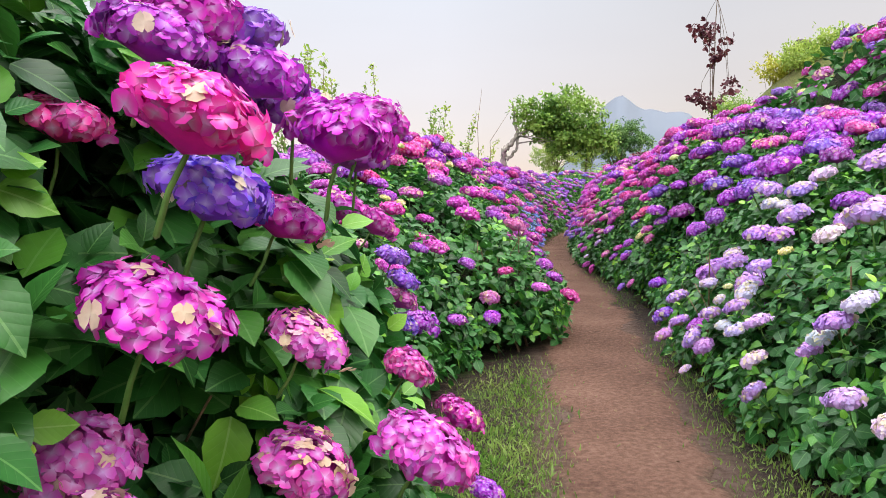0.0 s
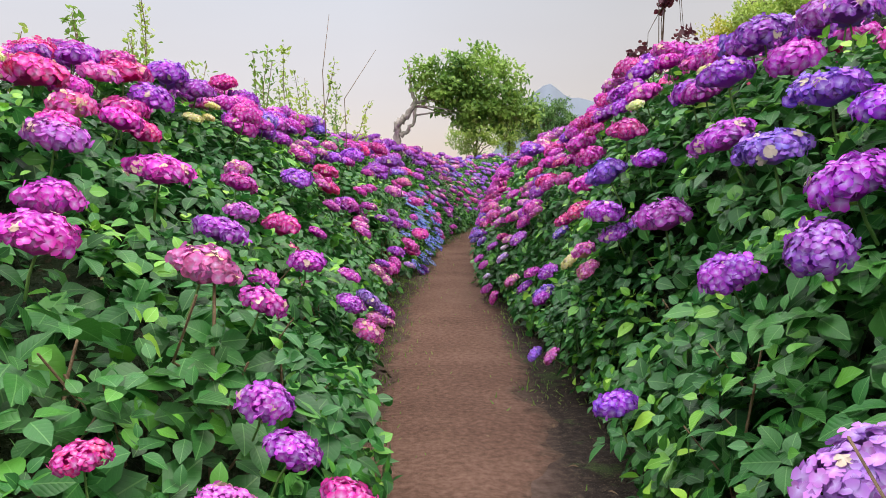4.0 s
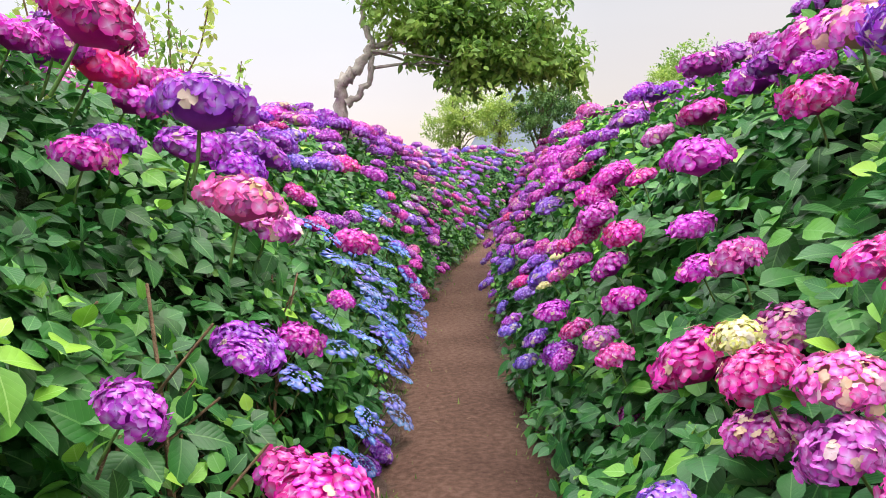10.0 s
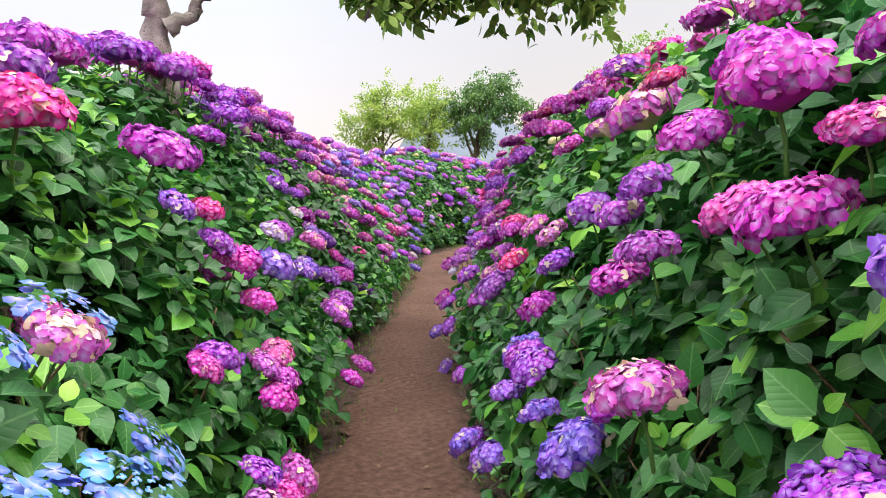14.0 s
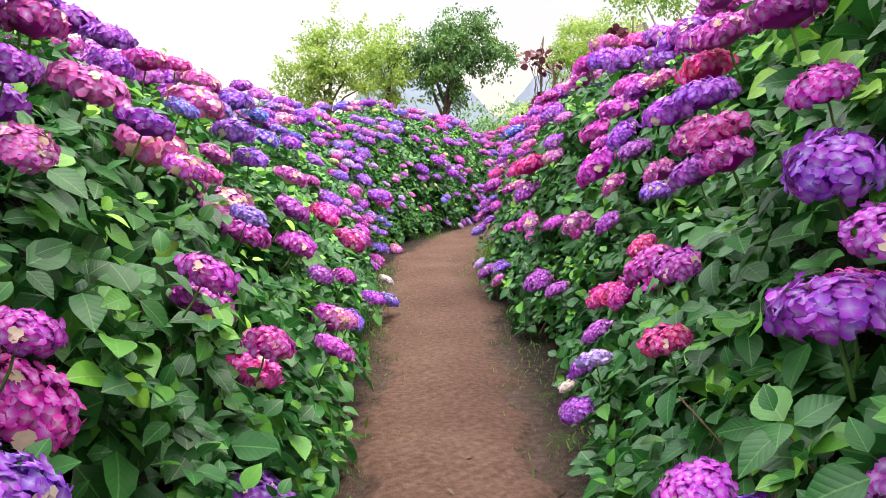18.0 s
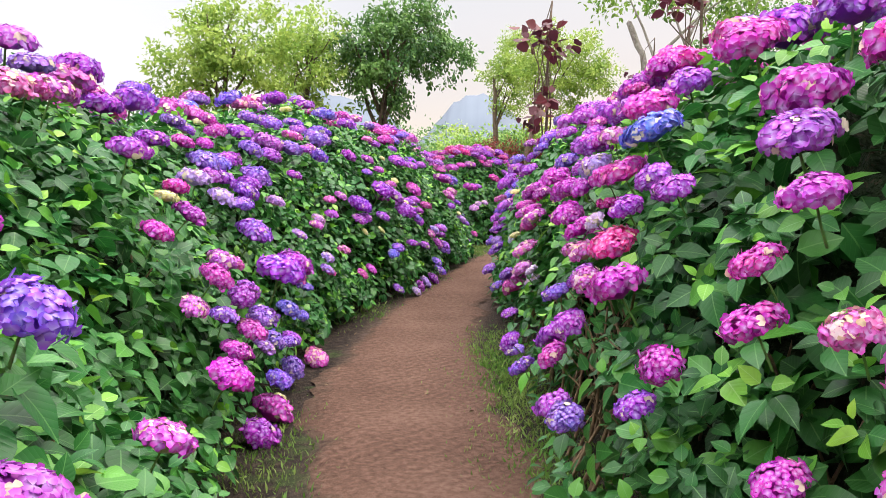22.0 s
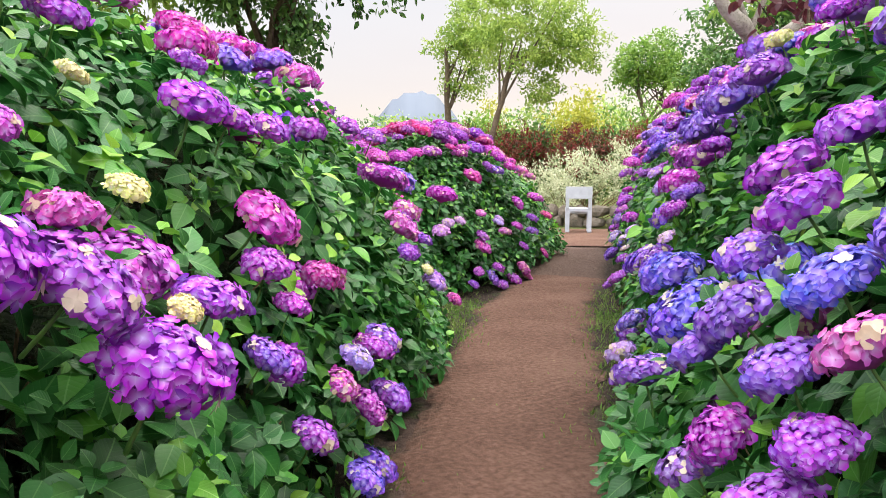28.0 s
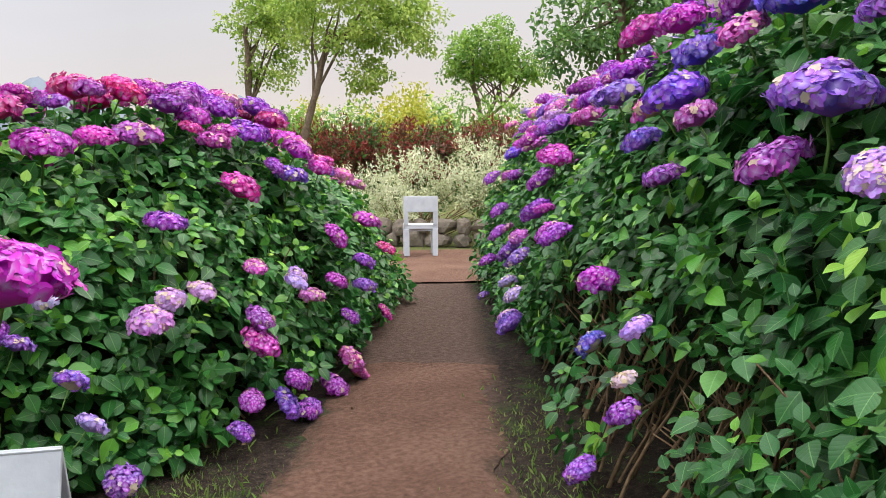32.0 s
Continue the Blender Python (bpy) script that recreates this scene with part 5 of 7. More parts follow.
HEROES[1, 12.4] = [(12.44, 0.09, 0.13, "r"), (12.48, 0.23, 0.12, "r"), (12.6, 0.29, 0.12, "k"), (12.68, 0.17, 0.16, "p"), (12.76, 0.24, 0.15, "m"), (12.76, 0.34, 0.12, "k"), (12.8, 0.3, 0.17, "k"), (12.84, 0.21, 0.13, "m"), (12.84, 0.47, 0.22, "p"), (13.04, 0.28, 0.18, "p"), (13.04, 0.36, 0.11, "r"), (13.04, 0.42, 0.17, "p"), (13.08, 0.23, 0.15, "p"), (13.12, 0.12, 0.11, "l"), (13.2, 0.25, 0.11, "p"), (13.2, 0.46, 0.22, "m"), (13.28, 0.31, 0.13, "v"), (13.28, 0.35, 0.21, "m"), (13.32, 0.14, 0.07, "w"), (13.32, 0.16, 0.11, "r"), (13.32, 0.22, 0.11, "r"), (13.36, 0.3, 0.11, "r")]
HEROES[1, 12.4] += [(13.36, 0.43, 0.2, "m"), (13.4, 0.25, 0.11, "r"), (13.44, 0.22, 0.11, "r"), (13.48, 0.02, 0.13, "m"), (13.48, 0.21, 0.13, "m"), (13.48, 0.29, 0.11, "r"), (13.48, 0.38, 0.14, "m"), (13.52, 0.16, 0.11, "k"), (13.56, 0.26, 0.14, "m"), (13.56, 0.32, 0.15, "k"), (13.6, 0.21, 0.14, "m"), (13.64, 0.43, 0.22, "p"), (13.68, 0.13, 0.11, "p"), (13.68, 0.22, 0.11, "r"), (13.68, 0.32, 0.2, "k"), (13.72, 0.06, 0.08, "w"), (13.72, 0.19, 0.11, "r"), (13.72, 0.26, 0.13, "m"), (13.8, 0.03, 0.13, "m"), (13.8, 0.3, 0.16, "k"), (13.84, 0.2, 0.13, "k"), (13.88, 0.08, 0.11, "m")]
HEROES[1, 12.4] += [(13.88, 0.35, 0.21, "p"), (13.96, 0.2, 0.11, "r"), (13.96, 0.33, 0.22, "m"), (13.96, 0.4, 0.22, "k")]
HEROES[1, 14.0] = [(14, 0.13, 0.11, "v"), (14, 0.22, 0.11, "r"), (14.08, 0.09, 0.11, "m"), (14.08, 0.26, 0.11, "k"), (14.08, 0.34, 0.18, "p"), (14.12, 0.44, 0.22, "p"), (14.2, 0.21, 0.12, "k"), (14.24, 0.3, 0.11, "p"), (14.32, 0.14, 0.11, "v"), (14.52, 0.26, 0.11, "k"), (14.56, 0.37, 0.14, "m"), (14.56, 0.4, 0.15, "k"), (14.68, 0.46, 0.22, "m"), (14.8, 0.26, 0.11, "m"), (14.84, 0.38, 0.15, "k"), (14.96, 0.31, 0.17, "m"), (14.96, 0.41, 0.11, "m"), (15.04, 0.37, 0.22, "p"), (15.16, 0.18, 0.11, "m"), (15.16, 0.35, 0.17, "p"), (15.16, 0.38, 0.18, "m"), (15.32, 0.22, 0.13, "m")]
HEROES[1, 14.0] += [(15.4, 0.18, 0.11, "r"), (15.48, 0.36, 0.22, "m"), (15.52, 0.24, 0.14, "m"), (15.52, 0.27, 0.13, "k"), (15.56, 0.32, 0.11, "k")]
HEROES[1, 15.6] = [(15.64, 0.14, 0.11, "m"), (15.64, 0.17, 0.11, "k"), (15.8, 0.18, 0.18, "v"), (15.8, 0.28, 0.16, "m"), (15.84, 0.23, 0.12, "m"), (15.88, 0.26, 0.13, "k"), (15.88, 0.32, 0.14, "m"), (15.92, 0.3, 0.11, "k"), (15.96, 0.17, 0.13, "m"), (16.04, 0.21, 0.11, "r"), (16.08, 0.13, 0.11, "v"), (16.12, 0.1, 0.11, "v"), (16.32, 0.24, 0.11, "k"), (16.4, 0.31, 0.18, "m"), (16.48, 0.34, 0.18, "m"), (16.52, 0.18, 0.07, "c"), (16.64, 0.22, 0.07, "c"), (16.68, 0.19, 0.19, "v"), (16.76, 0.1, 0.11, "v"), (16.8, 0.11, 0.11, "p"), (16.8, 0.23, 0.11, "r"), (16.88, 0.15, 0.11, "v")]
HEROES[1, 15.6] += [(17, 0.37, 0.11, "p"), (17, 0.4, 0.13, "p"), (17.04, 0.2, 0.11, "v"), (17.04, 0.32, 0.11, "m"), (17.08, 0.22, 0.11, "m"), (17.08, 0.35, 0.11, "k"), (17.12, 0.16, 0.11, "k"), (17.12, 0.34, 0.11, "k"), (17.16, 0.18, 0.11, "p")]
HEROES[1, 17.2] = [(17.24, 0.15, 0.11, "r"), (17.24, 0.34, 0.12, "k"), (17.36, 0.2, 0.12, "p"), (17.36, 0.4, 0.13, "p"), (17.44, 0.32, 0.16, "m"), (17.56, 0.37, 0.16, "m"), (17.68, 0.21, 0.11, "p"), (17.68, 0.34, 0.18, "m"), (17.72, 0.4, 0.18, "m"), (17.92, 0.33, 0.11, "m"), (18, 0.3, 0.15, "m"), (18.16, 0.3, 0.13, "m"), (18.2, 0.21, 0.12, "r"), (18.24, 0.18, 0.18, "r"), (18.32, 0.06, 0.12, "v"), (18.32, 0.22, 0.15, "m"), (18.36, 0.26, 0.15, "r"), (18.36, 0.3, 0.13, "m"), (18.4, 0.33, 0.14, "m"), (18.48, 0.18, 0.12, "m"), (18.48, 0.31, 0.12, "v"), (18.56, 0.14, 0.18, "v")]
HEROES[1, 17.2] += [(18.64, 0.25, 0.13, "m"), (18.64, 0.31, 0.12, "p"), (18.76, 0.29, 0.13, "p")]
HEROES[1, 18.8] = [(18.8, 0.14, 0.11, "v"), (18.96, 0.39, 0.11, "k"), (19, 0.08, 0.11, "v"), (19, 0.16, 0.14, "p"), (19.08, 0.13, 0.11, "v"), (19.08, 0.29, 0.13, "p"), (19.12, 0.16, 0.12, "p"), (19.2, 0.2, 0.11, "m"), (19.2, 0.24, 0.11, "p"), (19.36, 0.06, 0.11, "v"), (19.4, 0.26, 0.11, "r"), (19.44, 0.36, 0.11, "r"), (19.52, 0.22, 0.21, "k"), (19.56, 0.38, 0.11, "p"), (19.64, 0.14, 0.15, "p"), (19.68, 0.18, 0.18, "p"), (19.68, 0.26, 0.11, "r"), (19.72, 0.34, 0.11, "m"), (19.76, 0.22, 0.13, "k"), (19.96, 0.18, 0.18, "p"), (20.16, 0.36, 0.12, "m"), (20.36, 0.24, 0.11, "m")]
HEROES[1, 20.4] = [(20.48, 0.25, 0.12, "k"), (20.52, 0.21, 0.11, "r"), (20.56, 0.18, 0.12, "r"), (20.6, 0.14, 0.14, "m"), (20.76, 0.24, 0.11, "p"), (20.88, 0.37, 0.07, "c"), (21, 0.23, 0.14, "p"), (21.04, 0.21, 0.16, "m"), (21.12, 0.15, 0.14, "p"), (21.16, 0.07, 0.12, "p"), (21.16, 0.26, 0.11, "k"), (21.28, 0.1, 0.11, "p"), (21.28, 0.2, 0.11, "p"), (21.32, 0.23, 0.19, "m"), (21.36, 0, 0.12, "v"), (21.4, 0.14, 0.07, "w"), (21.4, 0.16, 0.11, "p"), (21.44, 0.1, 0.11, "m"), (21.48, 0.05, 0.11, "v"), (21.52, 0.28, 0.2, "m"), (21.64, 0.34, 0.17, "p"), (21.72, 0.14, 0.11, "m")]
HEROES[1, 20.4] += [(21.72, 0.3, 0.16, "m"), (21.84, 0.39, 0.19, "m"), (21.88, 0.27, 0.11, "m")]
HEROES[1, 22.0] = [(22, 0.16, 0.11, "m"), (22, 0.34, 0.17, "k"), (22.04, 0.25, 0.16, "m"), (22.08, 0.29, 0.15, "p"), (22.16, 0.25, 0.11, "k"), (22.2, 0.32, 0.12, "m"), (22.4, 0.41, 0.15, "m"), (22.44, 0.29, 0.11, "m"), (22.48, 0.36, 0.15, "m"), (22.52, 0.19, 0.11, "k"), (22.52, 0.3, 0.13, "m"), (22.56, 0.23, 0.11, "m"), (22.6, 0.28, 0.11, "p"), (22.68, 0.3, 0.12, "m"), (22.72, 0.32, 0.14, "p"), (22.8, 0.22, 0.14, "m"), (23.08, 0.09, 0.11, "p"), (23.08, 0.38, 0.18, "m"), (23.12, 0.13, 0.11, "l"), (23.2, 0.36, 0.16, "k"), (23.24, 0.18, 0.11, "k"), (23.4, 0.22, 0.11, "k")]
HEROES[1, 22.0] += [(23.44, 0.1, 0.11, "p"), (23.44, 0.2, 0.11, "p"), (23.52, 0.13, 0.11, "p"), (23.52, 0.27, 0.11, "v"), (23.56, 0.07, 0.07, "w"), (23.56, 0.4, 0.18, "m")]
HEROES[1, 23.6] = [(23.68, 0.14, 0.11, "r"), (23.68, 0.34, 0.19, "p"), (23.92, 0.3, 0.13, "p"), (23.92, 0.37, 0.12, "r"), (23.92, 0.42, 0.16, "p"), (24, 0.22, 0.12, "p"), (24.04, 0.26, 0.11, "r"), (24.08, 0.19, 0.2, "r"), (24.08, 0.31, 0.15, "p"), (24.12, 0.11, 0.16, "p"), (24.16, 0.36, 0.14, "p"), (24.32, 0.27, 0.21, "m"), (24.36, 0.12, 0.11, "p"), (24.4, 0.3, 0.11, "r"), (24.48, 0.2, 0.13, "r"), (24.48, 0.34, 0.18, "m"), (24.64, 0.26, 0.19, "k"), (24.76, 0.38, 0.2, "m"), (24.8, 0.23, 0.15, "p"), (25.12, 0.1, 0.16, "p")]
HEROES[1, 25.2] = [(25.24, 0.28, 0.12, "r"), (25.28, 0.3, 0.13, "p"), (25.28, 0.33, 0.11, "r"), (25.36, 0.18, 0.11, "r"), (25.44, 0.18, 0.14, "m"), (25.48, 0.34, 0.15, "p"), (25.52, 0.24, 0.16, "p"), (25.52, 0.27, 0.2, "k"), (25.64, 0.2, 0.11, "r"), (25.68, 0.3, 0.11, "p"), (25.68, 0.37, 0.13, "m"), (25.88, 0.32, 0.11, "k"), (26.04, 0.06, 0.12, "r"), (26.04, 0.3, 0.11, "r"), (26.12, 0.08, 0.13, "v"), (26.24, 0.18, 0.12, "k"), (26.28, 0.23, 0.11, "r"), (26.4, 0.15, 0.11, "m"), (26.48, 0.07, 0.13, "p"), (26.52, 0.29, 0.14, "m"), (26.56, 0.22, 0.13, "m"), (26.56, 0.38, 0.16, "m")]
HEROES[1, 25.2] += [(26.6, 0.25, 0.11, "m"), (26.64, 0.32, 0.17, "p"), (26.72, 0.05, 0.16, "p")]
HEROES[1, 26.8] = [(26.8, 0.18, 0.11, "m"), (26.84, 0.15, 0.11, "p"), (26.84, 0.48, 0.18, "m"), (26.88, 0.06, 0.11, "l"), (27, 0.29, 0.11, "p"), (27.12, 0.12, 0.11, "v"), (27.12, 0.22, 0.16, "m"), (27.16, 0.3, 0.11, "p"), (27.28, 0.25, 0.15, "k"), (27.28, 0.28, 0.11, "p"), (27.36, 0.34, 0.18, "b"), (27.4, 0.18, 0.12, "p"), (27.4, 0.22, 0.11, "r"), (27.44, 0.15, 0.11, "m"), (27.44, 0.31, 0.15, "m"), (27.56, 0.37, 0.17, "m"), (27.6, 0.22, 0.11, "p"), (27.68, 0.16, 0.13, "p"), (27.68, 0.27, 0.08, "w"), (27.72, 0.24, 0.11, "r"), (27.72, 0.31, 0.11, "m"), (27.84, 0.24, 0.11, "r")]
HEROES[1, 26.8] += [(27.88, 0.26, 0.13, "m"), (27.88, 0.35, 0.12, "r"), (27.88, 0.38, 0.13, "p"), (27.92, 0.32, 0.12, "l"), (27.96, 0.19, 0.11, "v"), (28, 0.3, 0.11, "m"), (28, 0.35, 0.12, "m"), (28.04, 0.1, 0.11, "v"), (28.04, 0.27, 0.11, "m"), (28.12, 0.32, 0.11, "p"), (28.12, 0.45, 0.15, "m"), (28.16, 0.27, 0.14, "m"), (28.24, 0.35, 0.11, "p"), (28.24, 0.42, 0.11, "m"), (28.28, 0.3, 0.11, "m")]
HEROES[1, 28.4] = [(28.4, 0.3, 0.12, "m"), (28.44, 0.36, 0.13, "m"), (28.48, 0.1, 0.11, "p"), (28.6, 0.3, 0.14, "m"), (28.6, 0.42, 0.17, "p"), (28.76, 0.37, 0.18, "p"), (28.84, 0.29, 0.08, "c"), (29, 0.06, 0.11, "v"), (29, 0.18, 0.07, "w"), (29, 0.38, 0.21, "p"), (29.08, 0.45, 0.19, "p"), (29.12, 0.32, 0.18, "m"), (29.24, 0.32, 0.16, "m"), (29.24, 0.37, 0.15, "p"), (29.32, 0.17, 0.13, "r"), (29.32, 0.43, 0.22, "p"), (29.36, 0.2, 0.14, "r"), (29.36, 0.25, 0.14, "r"), (29.4, 0.29, 0.12, "m"), (29.4, 0.34, 0.14, "p"), (29.44, 0.26, 0.11, "m"), (29.48, 0.09, 0.11, "p")]
HEROES[1, 28.4] += [(29.56, 0.38, 0.19, "v"), (29.6, 0.25, 0.12, "r"), (29.64, 0.29, 0.13, "m"), (29.72, 0.21, 0.07, "c"), (29.72, 0.26, 0.11, "m"), (29.76, 0.14, 0.11, "v"), (29.76, 0.32, 0.11, "m"), (29.76, 0.43, 0.13, "m"), (29.76, 0.58, 0.22, "p"), (29.8, 0.36, 0.12, "p"), (29.88, 0.24, 0.07, "c"), (29.88, 0.28, 0.11, "p"), (29.96, 0.22, 0.11, "v"), (29.96, 0.29, 0.07, "c")]
HEROES[1, 30.0] = [(30, 0.31, 0.11, "v"), (30.04, 0.2, 0.07, "w"), (30.16, 0.28, 0.11, "p"), (30.32, 0.32, 0.13, "p"), (30.48, 0.37, 0.11, "v"), (30.52, 0.28, 0.07, "c"), (30.52, 0.39, 0.13, "v"), (30.72, 0.32, 0.12, "p"), (30.76, 0.25, 0.12, "p"), (30.92, 0.38, 0.11, "p"), (31, 0.08, 0.11, "v"), (31.08, 0.34, 0.12, "v"), (31.2, 0.26, 0.11, "r"), (31.24, 0.22, 0.11, "p"), (31.24, 0.3, 0.16, "p"), (31.4, 0.1, 0.13, "v")]
HEROES[1, 31.6] = [(31.8, 0.29, 0.07, "c"), (32, 0.13, 0.12, "v"), (32.04, 0.25, 0.11, "p"), (32.16, 0.28, 0.11, "r"), (32.2, 0.34, 0.11, "p"), (32.24, 0.15, 0.11, "v"), (32.24, 0.4, 0.11, "l"), (32.28, 0.33, 0.11, "p"), (32.32, 0.21, 0.11, "p"), (32.32, 0.25, 0.14, "r"), (32.32, 0.3, 0.13, "v"), (32.36, 0.18, 0.14, "p"), (32.44, 0.14, 0.14, "v"), (32.44, 0.23, 0.13, "v"), (32.44, 0.27, 0.14, "b"), (32.44, 0.38, 0.13, "p"), (32.44, 0.42, 0.12, "p"), (32.52, 0.19, 0.11, "p"), (32.56, 0.17, 0.12, "v"), (32.64, 0.24, 0.15, "v"), (32.64, 0.3, 0.16, "p"), (32.64, 0.34, 0.14, "p")]
HEROES[1, 31.6] += [(32.68, 0.22, 0.13, "v"), (32.72, 0.27, 0.12, "v")]
HEROES[1, 33.2] = [(33.36, 0.22, 0.12, "v"), (33.52, 0.47, 0.13, "p"), (33.56, 0.22, 0.18, "v"), (33.76, 0.28, 0.18, "v"), (33.84, 0.14, 0.11, "l"), (33.84, 0.42, 0.19, "v"), (33.88, 0.25, 0.18, "v"), (33.96, 0.35, 0.11, "p"), (34.04, 0.3, 0.12, "v"), (34.12, 0.22, 0.15, "v"), (34.12, 0.34, 0.18, "p"), (34.12, 0.4, 0.2, "v"), (34.2, 0.25, 0.07, "w"), (34.36, 0.28, 0.11, "p"), (34.48, 0.22, 0.15, "v"), (34.52, 0.14, 0.13, "v"), (34.52, 0.27, 0.14, "v"), (34.52, 0.31, 0.17, "m"), (34.6, 0.22, 0.19, "v"), (34.68, 0.38, 0.21, "v"), (34.72, 0.15, 0.16, "p"), (34.72, 0.35, 0.14, "r")]
HEROES[1, 33.2] += [(34.76, 0.23, 0.11, "p"), (34.76, 0.3, 0.12, "l")]
HEROES[1, 34.8] = [(34.8, 0.42, 0.17, "p"), (34.96, 0.3, 0.17, "m"), (35, 0.42, 0.11, "v"), (35.28, 0.34, 0.11, "v"), (35.28, 0.38, 0.11, "p"), (35.56, 0.21, 0.07, "w"), (35.76, 0.14, 0.12, "p"), (36.32, 0.49, 0.15, "v")]
HEROES[1, 36.4] = [(36.48, 0.31, 0.11, "l"), (36.56, 0.4, 0.14, "r"), (36.68, 0.35, 0.18, "v"), (36.72, 0.4, 0.11, "v"), (37.36, 0.12, 0.11, "p"), (37.36, 0.38, 0.16, "r"), (37.44, 0.14, 0.08, "w"), (37.48, 0.18, 0.11, "l"), (37.52, 0.06, 0.11, "v"), (37.52, 0.42, 0.15, "r"), (37.56, 0.35, 0.13, "r"), (37.64, 0.3, 0.13, "p"), (37.64, 0.45, 0.19, "m"), (37.68, 0.36, 0.16, "r"), (37.8, 0.46, 0.15, "p"), (37.92, 0.14, 0.11, "b")]
HEROES[1, 38.0] = [(38.12, 0.33, 0.14, "v"), (38.32, 0.39, 0.22, "b"), (38.64, 0.48, 0.21, "m"), (38.8, 0.39, 0.22, "v"), (38.96, 0.22, 0.16, "p"), (39.08, 0.22, 0.15, "p"), (39.12, 0.48, 0.21, "m")]
HEROES[1, 39.6] = [(39.92, 0.06, 0.19, "v"), (39.92, 0.1, 0.14, "l"), (40.08, 0.06, 0.15, "l"), (40.2, 0.4, 0.22, "r"), (40.24, 0.15, 0.18, "v"), (40.32, 0.23, 0.22, "p"), (40.4, 0.44, 0.22, "p"), (40.52, 0.1, 0.14, "l"), (40.72, 0.18, 0.16, "r"), (40.72, 0.34, 0.22, "m"), (40.76, 0.29, 0.22, "p"), (40.92, 0.15, 0.2, "v"), (41.04, 0.41, 0.22, "v"), (41.08, 0.5, 0.22, "p")]
HEROES[1, 41.2] = [(41.24, 0.4, 0.22, "p"), (41.4, 0.58, 0.22, "p"), (41.72, 0.38, 0.22, "m"), (42.24, 0.17, 0.2, "p"), (42.32, 0.1, 0.18, "p"), (42.72, 0.22, 0.22, "p"), (42.88, 0.37, 0.22, "v"), (43.68, 0.3, 0.22, "p")]
# large heads that stand out along the banks: place, diameter, colour
STANDING = {(-1, 3.7): CLEAR}
STANDING[-1, 6.25] = [(-0.12, 4.54, 0.40, 0.24, "p")]
STANDING[-1, 7.9] = [(-0.12, 5.54, 0.83, 0.18, "m"), (0.26, 5.48, 0.23, 0.18, "p"), (0.47, 5.90, 0.17, 0.16, "p"), (-0.34, 5.07, 1.08, 0.18, "m"), (0.58, 6.28, 0.35, 0.17, "m"), (0.77, 6.43, 0.27, 0.18, "m")]
STANDING[-1, 9.5] = [(0.58, 7.50, 0.94, 0.18, "k"), (0.54, 8.13, 0.76, 0.16, "k"), (0.67, 7.99, 0.57, 0.13, "k"), (0.59, 8.16, 1.16, 0.18, "p"), (0.34, 8.09, 1.50, 0.17, "m")]
STANDING[-1, 11.2] = [(1.02, 8.34, 0.40, 0.16, "p"), (0.12, 9.27, 1.66, 0.24, "k")]
STANDING[-1, 12.8] = [(0.90, 10.88, 0.86, 0.17, "m"), (0.92, 11.21, 1.06, 0.14, "m"), (0.85, 10.46, 0.75, 0.12, "k"), (1.46, 11.31, 0.62, 0.18, "k"), (0.82, 11.18, 1.38, 0.23, "p")]
STANDING[-1, 14.4] = [(1.23, 12.20, 0.69, 0.21, "p"), (1.31, 11.54, 1.12, 0.16, "r"), (1.19, 11.88, 1.33, 0.24, "p"), (1.06, 11.51, 1.45, 0.19, "k")]
STANDING[-1, 16.0] = [(1.28, 13.48, 0.49, 0.18, "m"), (1.55, 13.65, 0.86, 0.21, "k")]
STANDING[-1, 17.6] = [(1.37, 15.35, 1.30, 0.18, "p"), (1.50, 15.81, 1.27, 0.24, "k"), (2.03, 15.66, 0.34, 0.13, "r"), (1.58, 15.59, 0.82, 0.13, "r")]
STANDING[-1, 19.2] = [(1.74, 16.29, 1.20, 0.22, "m"), (1.90, 16.65, 0.81, 0.19, "m"), (2.03, 16.61, 0.38, 0.14, "p")]
STANDING[-1, 20.8] = [(2.35, 19.14, 0.78, 0.19, "k"), (2.24, 19.09, 0.61, 0.16, "v"), (2.13, 19.25, 0.89, 0.15, "r")]
STANDING[-1, 22.4] = [(2.73, 19.85, 0.60, 0.15, "k"), (2.62, 19.84, 0.79, 0.17, "m"), (2.73, 19.60, 0.35, 0.19, "p"), (2.22, 19.64, 1.27, 0.17, "p"), (2.75, 20.52, 0.90, 0.18, "m"), (2.69, 20.62, 0.99, 0.20, "r"), (2.58, 20.63, 1.07, 0.14, "r")]
STANDING[-1, 24.0] = [(3.30, 22.39, 0.83, 0.19, "m"), (3.44, 22.42, 0.64, 0.20, "k"), (2.98, 21.15, 0.78, 0.17, "m"), (3.11, 21.10, 0.43, 0.16, "m"), (3.08, 21.51, 0.39, 0.15, "p")]
STANDING[-1, 25.6] = [(3.55, 22.75, 0.61, 0.20, "r"), (3.44, 22.89, 0.80, 0.18, "r"), (3.31, 23.27, 1.12, 0.19, "p")]
STANDING[-1, 27.4] = [(4.29, 25.53, 0.74, 0.24, "p"), (4.47, 26.04, 0.71, 0.20, "m")]
STANDING[-1, 29.3] = [(4.27, 26.16, 0.88, 0.20, "v")]
STANDING[-1, 30.9] = [(5.37, 29.14, 1.61, 0.24, "v")]
STANDING[-1, 32.5] = [(6.60, 30.37, 1.35, 0.20, "m"), (6.66, 30.00, 0.83, 0.23, "p"), (6.10, 29.25, 0.98, 0.24, "p"), (7.02, 30.05, 0.11, 0.17, "v")]
